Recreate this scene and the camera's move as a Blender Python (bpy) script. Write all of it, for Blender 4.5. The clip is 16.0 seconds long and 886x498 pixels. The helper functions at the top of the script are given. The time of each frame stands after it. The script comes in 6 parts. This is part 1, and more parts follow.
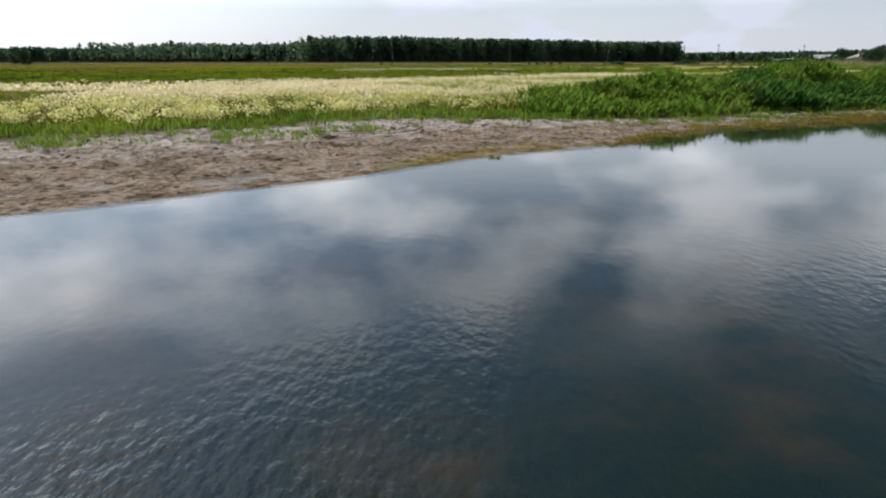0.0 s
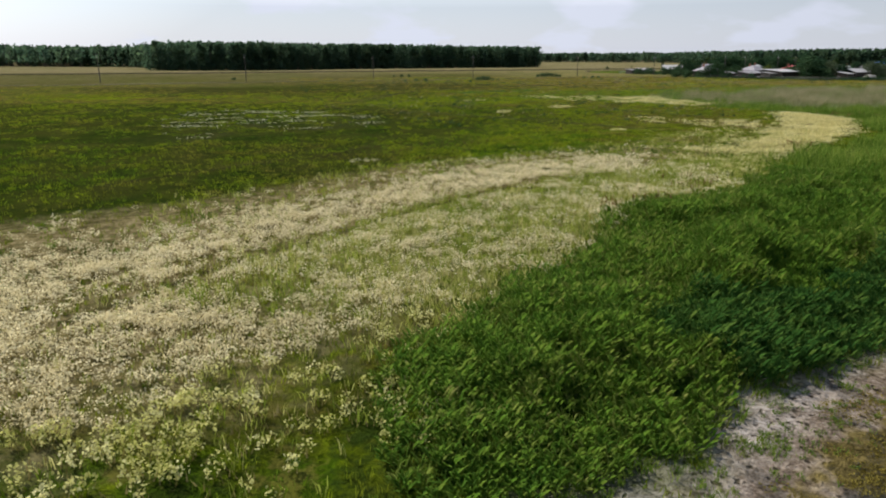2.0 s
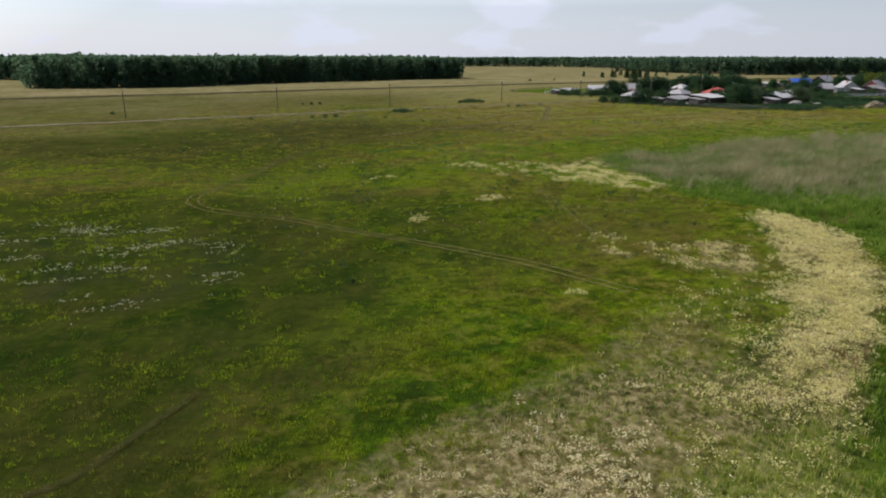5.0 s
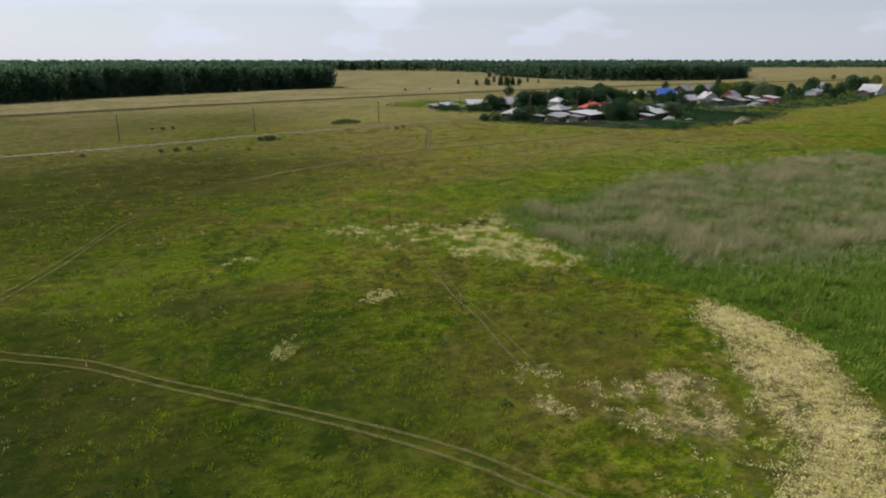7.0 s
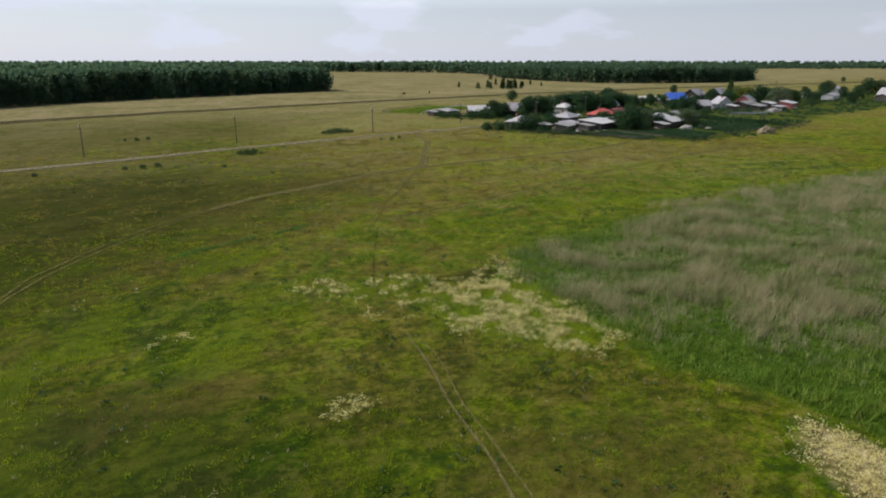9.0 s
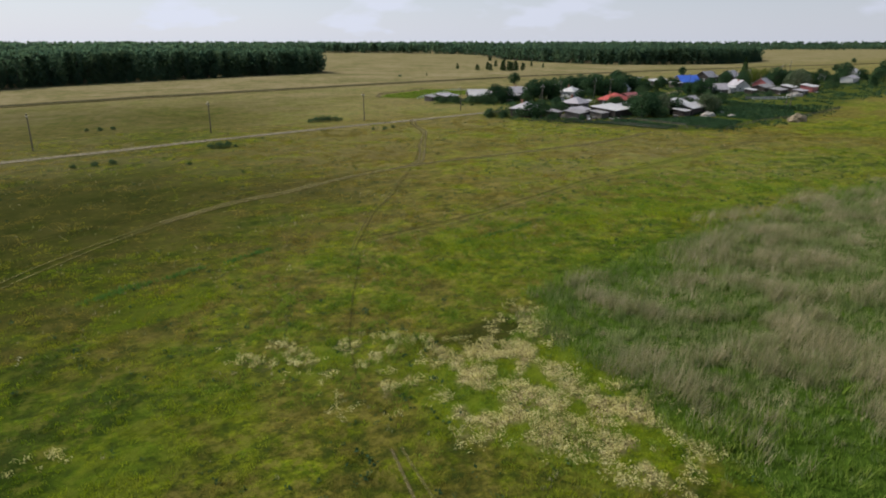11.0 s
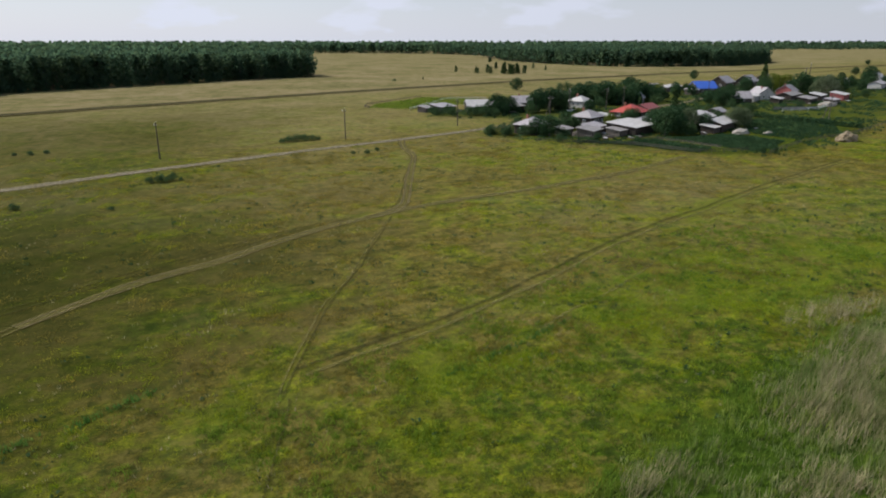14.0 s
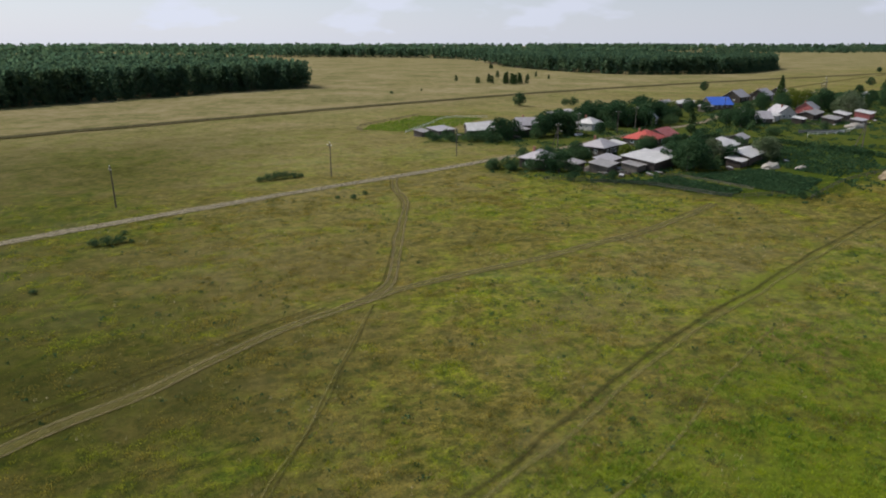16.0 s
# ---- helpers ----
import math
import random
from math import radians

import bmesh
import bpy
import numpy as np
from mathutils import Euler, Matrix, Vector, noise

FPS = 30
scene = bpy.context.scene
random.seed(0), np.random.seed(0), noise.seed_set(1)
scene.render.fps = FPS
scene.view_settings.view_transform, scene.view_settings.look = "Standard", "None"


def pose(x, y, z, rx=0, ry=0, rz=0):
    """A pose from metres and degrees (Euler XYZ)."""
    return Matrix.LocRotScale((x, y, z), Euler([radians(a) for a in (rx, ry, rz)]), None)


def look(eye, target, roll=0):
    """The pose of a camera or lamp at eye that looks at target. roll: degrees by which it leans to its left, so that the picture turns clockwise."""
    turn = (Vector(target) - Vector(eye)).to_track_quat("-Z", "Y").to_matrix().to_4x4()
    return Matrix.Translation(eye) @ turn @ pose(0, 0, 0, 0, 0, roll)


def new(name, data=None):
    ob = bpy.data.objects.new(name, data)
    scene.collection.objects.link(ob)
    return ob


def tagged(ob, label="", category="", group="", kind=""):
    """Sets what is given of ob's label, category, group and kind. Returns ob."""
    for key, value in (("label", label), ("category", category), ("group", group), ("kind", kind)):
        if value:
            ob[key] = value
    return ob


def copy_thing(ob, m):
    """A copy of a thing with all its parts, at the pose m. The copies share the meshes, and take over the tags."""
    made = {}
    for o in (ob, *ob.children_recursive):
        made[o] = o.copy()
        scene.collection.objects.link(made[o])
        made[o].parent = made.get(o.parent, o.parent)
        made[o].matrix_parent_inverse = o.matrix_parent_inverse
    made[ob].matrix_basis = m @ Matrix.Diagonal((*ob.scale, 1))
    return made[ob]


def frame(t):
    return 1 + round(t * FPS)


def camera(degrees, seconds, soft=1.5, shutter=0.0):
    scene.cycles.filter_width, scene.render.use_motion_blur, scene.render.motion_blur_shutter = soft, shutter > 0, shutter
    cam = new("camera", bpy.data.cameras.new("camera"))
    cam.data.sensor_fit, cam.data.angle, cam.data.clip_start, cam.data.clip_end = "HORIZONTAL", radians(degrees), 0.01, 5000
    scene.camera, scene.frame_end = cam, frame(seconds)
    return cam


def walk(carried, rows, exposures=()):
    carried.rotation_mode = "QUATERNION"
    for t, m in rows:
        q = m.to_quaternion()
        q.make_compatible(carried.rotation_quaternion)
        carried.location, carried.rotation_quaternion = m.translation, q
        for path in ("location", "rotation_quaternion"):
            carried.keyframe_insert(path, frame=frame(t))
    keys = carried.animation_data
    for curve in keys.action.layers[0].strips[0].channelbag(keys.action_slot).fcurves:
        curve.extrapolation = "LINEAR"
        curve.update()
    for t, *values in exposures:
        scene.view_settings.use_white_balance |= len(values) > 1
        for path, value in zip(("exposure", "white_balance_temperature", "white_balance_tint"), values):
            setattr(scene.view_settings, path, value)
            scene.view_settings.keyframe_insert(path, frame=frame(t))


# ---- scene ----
cam = camera(68.07, 16.0, soft=2.0)
# seconds, eye x y z, heading, pitch of the drone's level camera
ROWS = [
    (0.0, 0.0, 0.0, 1.429, 0.0, -15.974),
    (0.5, 0.133, 2.799, 2.178, -0.025, -16.113),
    (1.0, 0.328, 6.361, 3.865, -0.269, -16.092),
    (1.1, 0.413, 7.092, 4.257, -0.8, -16.079),
    (1.2, 0.514, 7.832, 4.675, -1.8, -16.061),
    (1.3, 0.63, 8.575, 5.103, -3.05, -16.043),
    (1.4, 0.763, 9.317, 5.529, -5.0, -16.031),
    (1.5, 0.914, 10.053, 5.94, -8.176, -16.031),
    (1.6, 1.087, 10.777, 6.331, -10.5, -16.046),
    (1.7, 1.282, 11.492, 6.71, -11.0, -16.072),
    (2.0, 1.931, 13.676, 7.851, -11.316, -16.166),
    (2.5, 3.102, 17.613, 9.905, -14.21, -16.279),
    (2.7, 3.645, 19.249, 10.693, -16.0, -16.311),
    (2.8, 3.932, 20.079, 11.081, -16.8, -16.323),
    (2.9, 4.224, 20.913, 11.464, -17.4, -16.333),
    (3.0, 4.517, 21.749, 11.843, -17.792, -16.341),
    (3.5, 6.034, 25.971, 13.672, -17.778, -16.341),
    (4.0, 7.597, 30.092, 15.165, -17.748, -16.238),
    (4.2, 8.296, 31.751, 15.651, -17.645, -16.194),
    (5.0, 10.768, 39.458, 18.023, -17.85, -16.182),
    (5.6, 12.612, 45.285, 19.82, -17.85, -16.18),
    (6.3, 14.822, 52.092, 21.928, -17.998, -16.171),
    (6.5, 15.734, 54.091, 22.586, -18.006, -16.137),
    (6.6, 16.196, 55.094, 22.908, -18.05, -16.125),
    (6.7, 16.658, 56.103, 23.236, -20.5, -16.113),
    (6.8, 17.122, 57.108, 23.557, -25.0, -16.102),
    (6.9, 17.587, 58.099, 23.858, -27.9, -16.092),
    (7.0, 18.054, 59.066, 24.126, -28.556, -16.083),
    (7.5, 20.421, 63.602, 25.054, -28.569, -16.057),
    (8.0, 22.927, 68.011, 25.314, -28.574, -16.082),
    (8.5, 25.59, 72.579, 25.34, -28.58, -16.082),
    (9.0, 28.376, 77.028, 25.374, -28.492, -16.014),
    (9.2, 29.555, 78.726, 25.368, -28.5, -16.0),
    (10.0, 33.622, 86.546, 25.305, -28.6, -16.529),
    (10.6, 36.645, 92.453, 25.257, -28.6, -17.207),
    (11.3, 40.194, 99.306, 25.217, -28.719, -17.659),
    (11.5, 41.305, 101.085, 25.286, -28.726, -17.605),
    (12.0, 44.116, 105.457, 25.471, -28.71, -17.6),
    (12.5, 46.935, 109.931, 25.757, -28.733, -17.618),
    (13.0, 49.832, 114.602, 26.265, -28.746, -17.54),
    (13.5, 52.583, 119.051, 26.679, -28.744, -17.579),
    (14.0, 55.434, 123.519, 27.421, -28.718, -17.653),
    (14.5, 58.332, 128.281, 28.817, -28.688, -17.608),
    (15.0, 61.289, 133.192, 30.516, -28.693, -17.577),
    (15.5, 64.226, 138.095, 32.102, -28.663, -17.537),
    (16.0, 67.191, 143.0, 33.546, -28.648, -17.566),
]
walk(cam, [(t, pose(x, y, z, 90 + pitch, 0, heading)) for t, x, y, z, heading, pitch in ROWS], [(0.0, 0.1), (16.0, 0.1)])

# ---- sky, sun, exposure ----
SUN_AZ, SUN_EL = radians(42.0), radians(45.0)   # ahead and to the left of the first heading
world = bpy.data.worlds.new("sky")
scene.world = world
world.use_nodes = True
wt = world.node_tree
wt.nodes.clear()


def wnode(kind, operation="", data_type=""):
    n = wt.nodes.new(kind)
    if operation:
        n.operation = operation
    if data_type:
        n.data_type = data_type
    return n


sky = wnode("ShaderNodeTexSky")
sky.sky_type = "NISHITA"
sky.sun_disc = False
sky.sun_elevation, sky.sun_rotation = SUN_EL, -SUN_AZ
sky.air_density, sky.dust_density, sky.ozone_density = 1.0, 0.7, 1.8
tc = wnode("ShaderNodeTexCoord")
sep = wnode("ShaderNodeSeparateXYZ")
wt.links.new(tc.outputs["Generated"], sep.inputs[0])
zc = wnode("ShaderNodeMath", operation="MAXIMUM")
zc.inputs[1].default_value = 0.0
wt.links.new(sep.outputs[2], zc.inputs[0])
za = wnode("ShaderNodeMath", operation="ADD")
za.inputs[1].default_value = 0.34
wt.links.new(zc.outputs[0], za.inputs[0])
inv = wnode("ShaderNodeMath", operation="DIVIDE")
inv.inputs[0].default_value = 1.0
wt.links.new(za.outputs[0], inv.inputs[1])
plan = wnode("ShaderNodeVectorMath", operation="SCALE")
wt.links.new(tc.outputs["Generated"], plan.inputs[0])
wt.links.new(inv.outputs[0], plan.inputs["Scale"])
cl = wnode("ShaderNodeTexNoise")
cl.inputs["Scale"].default_value, cl.inputs["Detail"].default_value, cl.inputs["Roughness"].default_value = 2.1, 4.0, 0.5
wt.links.new(plan.outputs[0], cl.inputs["Vector"])
cr = wnode("ShaderNodeValToRGB")
cr.color_ramp.elements[0].position, cr.color_ramp.elements[1].position = 0.41, 0.63
cr.color_ramp.elements[0].color, cr.color_ramp.elements[1].color = (0.03, 0.03, 0.03, 1), (0.95, 0.95, 0.95, 1)
wt.links.new(cl.outputs["Fac"], cr.inputs[0])
hz = wnode("ShaderNodeMapRange")          # thin haze whitens the lowest sky
hz.inputs["From Min"].default_value, hz.inputs["From Max"].default_value = 0.0, 0.26
hz.inputs["To Min"].default_value, hz.inputs["To Max"].default_value = 0.8, 0.0
wt.links.new(zc.outputs[0], hz.inputs["Value"])
hi = wnode("ShaderNodeMapRange")          # clouds crowd together towards the horizon
hi.inputs["From Min"].default_value, hi.inputs["From Max"].default_value = 0.30, 0.46
hi.inputs["To Min"].default_value, hi.inputs["To Max"].default_value = 1.0, 0.0
wt.links.new(zc.outputs[0], hi.inputs["Value"])
ch = wnode("ShaderNodeMath", operation="MULTIPLY")
wt.links.new(cr.outputs[0], ch.inputs[0])
wt.links.new(hi.outputs[0], ch.inputs[1])
fm = wnode("ShaderNodeMath", operation="MAXIMUM")
wt.links.new(ch.outputs[0], fm.inputs[0])
wt.links.new(hz.outputs[0], fm.inputs[1])
cm = wnode("ShaderNodeMix", data_type="RGBA")
hc = wnode("ShaderNodeMix", data_type="RGBA")     # bright clouds over a paler haze
hc.inputs[6].default_value, hc.inputs[7].default_value = (16.0, 16.4, 17.6, 1), (7.5, 7.95, 9.4, 1)
low = wnode("ShaderNodeMapRange")
low.inputs["From Min"].default_value, low.inputs["From Max"].default_value = 0.07, 0.13
low.inputs["To Min"].default_value, low.inputs["To Max"].default_value = 1.0, 0.0
wt.links.new(zc.outputs[0], low.inputs["Value"])
wt.links.new(low.outputs[0], hc.inputs[0])
wt.links.new(hc.outputs[2], cm.inputs[7])
wt.links.new(fm.outputs[0], cm.inputs[0])
wt.links.new(sky.outputs[0], cm.inputs[6])
sd = wnode("ShaderNodeVectorMath", operation="DOT_PRODUCT")     # clouds and haze glow towards the sun
sd.inputs[1].default_value = (-math.sin(SUN_AZ) * math.cos(SUN_EL), math.cos(SUN_AZ) * math.cos(SUN_EL), math.sin(SUN_EL))
wt.links.new(tc.outputs["Generated"], sd.inputs[0])
glow = wnode("ShaderNodeMapRange")
glow.inputs["From Min"].default_value, glow.inputs["From Max"].default_value = 0.62, 0.97
glow.inputs["To Min"].default_value, glow.inputs["To Max"].default_value = 0.9, 1.85
wt.links.new(sd.outputs["Value"], glow.inputs["Value"])
away = wnode("ShaderNodeMapRange")      # the sky opposite the sun is dimmer and bluer
away.inputs["From Min"].default_value, away.inputs["From Max"].default_value = -0.2, 0.42
away.inputs["To Min"].default_value, away.inputs["To Max"].default_value = 0.84, 1.0
wt.links.new(sd.outputs["Value"], away.inputs["Value"])
both = wnode("ShaderNodeMath", operation="MULTIPLY")
wt.links.new(glow.outputs[0], both.inputs[0])
wt.links.new(away.outputs[0], both.inputs[1])
gs = wnode("ShaderNodeVectorMath", operation="SCALE")
wt.links.new(cm.outputs[2], gs.inputs[0])
wt.links.new(both.outputs[0], gs.inputs["Scale"])
bg = wnode("ShaderNodeBackground")
bg.inputs["Strength"].default_value = 0.1
wt.links.new(gs.outputs[0], bg.inputs["Color"])
wo = wnode("ShaderNodeOutputWorld")
wt.links.new(bg.outputs[0], wo.inputs["Surface"])

sun = new("sun", bpy.data.lights.new("sun", "SUN"))
sun.data.energy, sun.data.angle, sun.data.color = 4.1, radians(0.6), (1.0, 0.95, 0.86)
SUN_DIR = Vector((-math.sin(SUN_AZ) * math.cos(SUN_EL), math.cos(SUN_AZ) * math.cos(SUN_EL), math.sin(SUN_EL)))
sun.matrix_world = look(SUN_DIR * 100, (0, 0, 0))

# ---- materials ----


def material(name):
    m = bpy.data.materials.new(name)
    m.use_nodes = True
    return m, m.node_tree, m.node_tree.nodes["Principled BSDF"]


def noise_fac(nt, vec, scale, detail=4.0, rough=0.6):
    n = nt.nodes.new("ShaderNodeTexNoise")
    n.inputs["Scale"].default_value, n.inputs["Detail"].default_value, n.inputs["Roughness"].default_value = scale, detail, rough
    if vec is not None:
        nt.links.new(vec, n.inputs["Vector"])
    return n.outputs["Fac"]


def ramp(nt, fac, stops):
    r = nt.nodes.new("ShaderNodeValToRGB")
    e = r.color_ramp.elements
    while len(e) < len(stops):
        e.new(0.5)
    for el, (p, c) in zip(e, stops):
        el.position = p
        el.color = (*c, 1) if len(c) == 3 else c
    nt.links.new(fac, r.inputs[0])
    return r.outputs[0]


def grey(nt, fac, lo, hi):
    n = nt.nodes.new("ShaderNodeMapRange")
    n.inputs["From Min"].default_value, n.inputs["From Max"].default_value = lo, hi
    nt.links.new(fac, n.inputs["Value"])
    return n.outputs[0]


def mixc(nt, fac, a, b, blend="MIX"):
    n = nt.nodes.new("ShaderNodeMix")
    n.data_type, n.blend_type = "RGBA", blend
    for s, v in ((n.inputs[0], fac), (n.inputs[6], a), (n.inputs[7], b)):
        if isinstance(v, (int, float)):
            s.default_value = v
        elif isinstance(v, tuple):
            s.default_value = (*v, 1)
        else:
            nt.links.new(v, s)
    return n.outputs[2]


def arith(nt, op, a, b):
    n = nt.nodes.new("ShaderNodeMath")
    n.operation = op
    for s, v in zip(n.inputs, (a, b)):
        if isinstance(v, (int, float)):
            s.default_value = v
        else:
            nt.links.new(v, s)
    return n.outputs[0]


def bump(nt, bsdf, height, strength, distance):
    b = nt.nodes.new("ShaderNodeBump")
    b.inputs["Strength"].default_value, b.inputs["Distance"].default_value = strength, distance
    nt.links.new(height, b.inputs["Height"])
    nt.links.new(b.outputs[0], bsdf.inputs["Normal"])


def attribute(nt, name):
    a = nt.nodes.new("ShaderNodeAttribute")
    a.attribute_name = name
    return a


def position(nt):
    return nt.nodes.new("ShaderNodeNewGeometry").outputs["Position"]


def plant_material(name, stops, through_light=0.35, rough=0.7):
    """Leaf or stem: colour by the plant's own tint, light passing through the leaf."""
    m, nt, b = material(name)
    t = attribute(nt, "tint").outputs["Fac"]
    pos = position(nt)
    patch = noise_fac(nt, pos, 0.16, 2.0)
    fac = arith(nt, "ADD", arith(nt, "MULTIPLY", t, 0.75), arith(nt, "MULTIPLY", arith(nt, "SUBTRACT", patch, 0.35), 0.8))
    if stops:
        col = ramp(nt, fac, stops)
    else:
        # blade tone is raised with the tint so that tufts read as highlights
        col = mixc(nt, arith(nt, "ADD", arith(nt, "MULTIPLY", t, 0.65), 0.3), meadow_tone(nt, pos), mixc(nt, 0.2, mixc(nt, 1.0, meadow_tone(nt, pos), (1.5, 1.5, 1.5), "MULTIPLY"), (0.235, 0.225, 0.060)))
    nt.links.new(col, b.inputs["Base Color"])
    b.inputs["Roughness"].default_value = rough
    b.inputs["Specular IOR Level"].default_value = 0.06
    tr = nt.nodes.new("ShaderNodeBsdfTranslucent")
    nt.links.new(col, tr.inputs["Color"])
    mx = nt.nodes.new("ShaderNodeMixShader")
    mx.inputs[0].default_value = through_light
    nt.links.new(b.outputs[0], mx.inputs[1])
    nt.links.new(tr.outputs[0], mx.inputs[2])
    nt.links.new(mx.outputs[0], nt.nodes["Material Output"].inputs["Surface"])
    return m


def surface_material(name, a, b_, scale, rough=0.85, relief=0.3, depth=0.02, fine=8.0, metal=0.0):
    """Two-tone weathered surface with fine grain."""
    m, nt, b = material(name)
    tcn = nt.nodes.new("ShaderNodeTexCoord")
    v = tcn.outputs["Object"]
    big, small = noise_fac(nt, v, scale), noise_fac(nt, v, scale * fine, 5.0, 0.7)
    oi = nt.nodes.new("ShaderNodeObjectInfo")
    f = arith(nt, "ADD", arith(nt, "MULTIPLY", big, 0.6), arith(nt, "MULTIPLY", small, 0.4))
    f = arith(nt, "ADD", f, arith(nt, "MULTIPLY", arith(nt, "SUBTRACT", oi.outputs["Random"], 0.5), 0.12))
    nt.links.new(ramp(nt, f, [(0.33, a), (0.67, b_)]), b.inputs["Base Color"])
    b.inputs["Roughness"].default_value, b.inputs["Metallic"].default_value = rough, metal
    bump(nt, b, small, relief, depth)
    return m


def roof_material(name, a, b_, pitch, rough=0.6, metal=0.0):
    """Sheet roofing: ribs down the slope, stains and streaks."""
    m, nt, b = material(name)
    tcn = nt.nodes.new("ShaderNodeTexCoord")
    v = tcn.outputs["Object"]
    w = nt.nodes.new("ShaderNodeTexWave")
    w.bands_direction = "X"
    w.inputs["Scale"].default_value = 0.5 / pitch
    w.inputs["Distortion"].default_value = 0.0
    nt.links.new(v, w.inputs["Vector"])
    big, small = noise_fac(nt, v, 0.45, 4.0, 0.7), noise_fac(nt, v, 5.0, 5.0, 0.7)
    f = arith(nt, "ADD", arith(nt, "MULTIPLY", big, 0.65), arith(nt, "MULTIPLY", small, 0.35))
    nt.links.new(ramp(nt, f, [(0.32, a), (0.68, b_)]), b.inputs["Base Color"])
    b.inputs["Roughness"].default_value, b.inputs["Metallic"].default_value = rough, metal
    bump(nt, b, w.outputs["Fac"], 0.5, 0.04)
    return m


def meadow_tone(nt, pos):
    """Fresh, olive and ripe brown grass in drifts of several sizes."""
    wide, mid = noise_fac(nt, pos, 0.026, 5.0, 0.62), noise_fac(nt, pos, 0.17, 5.0, 0.7)
    tone = arith(nt, "ADD", arith(nt, "MULTIPLY", wide, 0.5), arith(nt, "MULTIPLY", mid, 0.5))
    sp = nt.nodes.new("ShaderNodeSeparateXYZ")
    nt.links.new(pos, sp.inputs[0])
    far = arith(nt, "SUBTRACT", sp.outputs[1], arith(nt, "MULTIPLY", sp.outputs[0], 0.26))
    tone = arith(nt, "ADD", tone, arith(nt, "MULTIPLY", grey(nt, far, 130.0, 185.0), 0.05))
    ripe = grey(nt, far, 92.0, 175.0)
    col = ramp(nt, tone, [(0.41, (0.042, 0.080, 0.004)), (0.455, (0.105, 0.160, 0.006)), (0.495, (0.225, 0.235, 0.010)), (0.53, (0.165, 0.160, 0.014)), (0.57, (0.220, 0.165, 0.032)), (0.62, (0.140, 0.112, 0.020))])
    # towards the lake the tone is multiplied darker and greener
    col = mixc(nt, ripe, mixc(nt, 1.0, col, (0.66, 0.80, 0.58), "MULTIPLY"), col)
    mp = nt.nodes.new("ShaderNodeMapping")          # tufts lie over with the wind
    mp.inputs["Rotation"].default_value[2] = radians(24)
    mp.inputs["Scale"].default_value = (0.65, 1.0, 1.0)
    nt.links.new(pos, mp.inputs["Vector"])
    # bright tuft tops and shaded hollows are multiplied into the colour
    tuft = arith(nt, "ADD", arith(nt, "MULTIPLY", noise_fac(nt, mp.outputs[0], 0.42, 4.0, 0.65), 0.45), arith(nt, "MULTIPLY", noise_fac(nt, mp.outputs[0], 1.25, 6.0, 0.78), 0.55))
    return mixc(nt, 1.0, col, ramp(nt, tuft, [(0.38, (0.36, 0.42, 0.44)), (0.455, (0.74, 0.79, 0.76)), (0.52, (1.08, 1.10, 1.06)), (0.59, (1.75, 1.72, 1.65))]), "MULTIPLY")


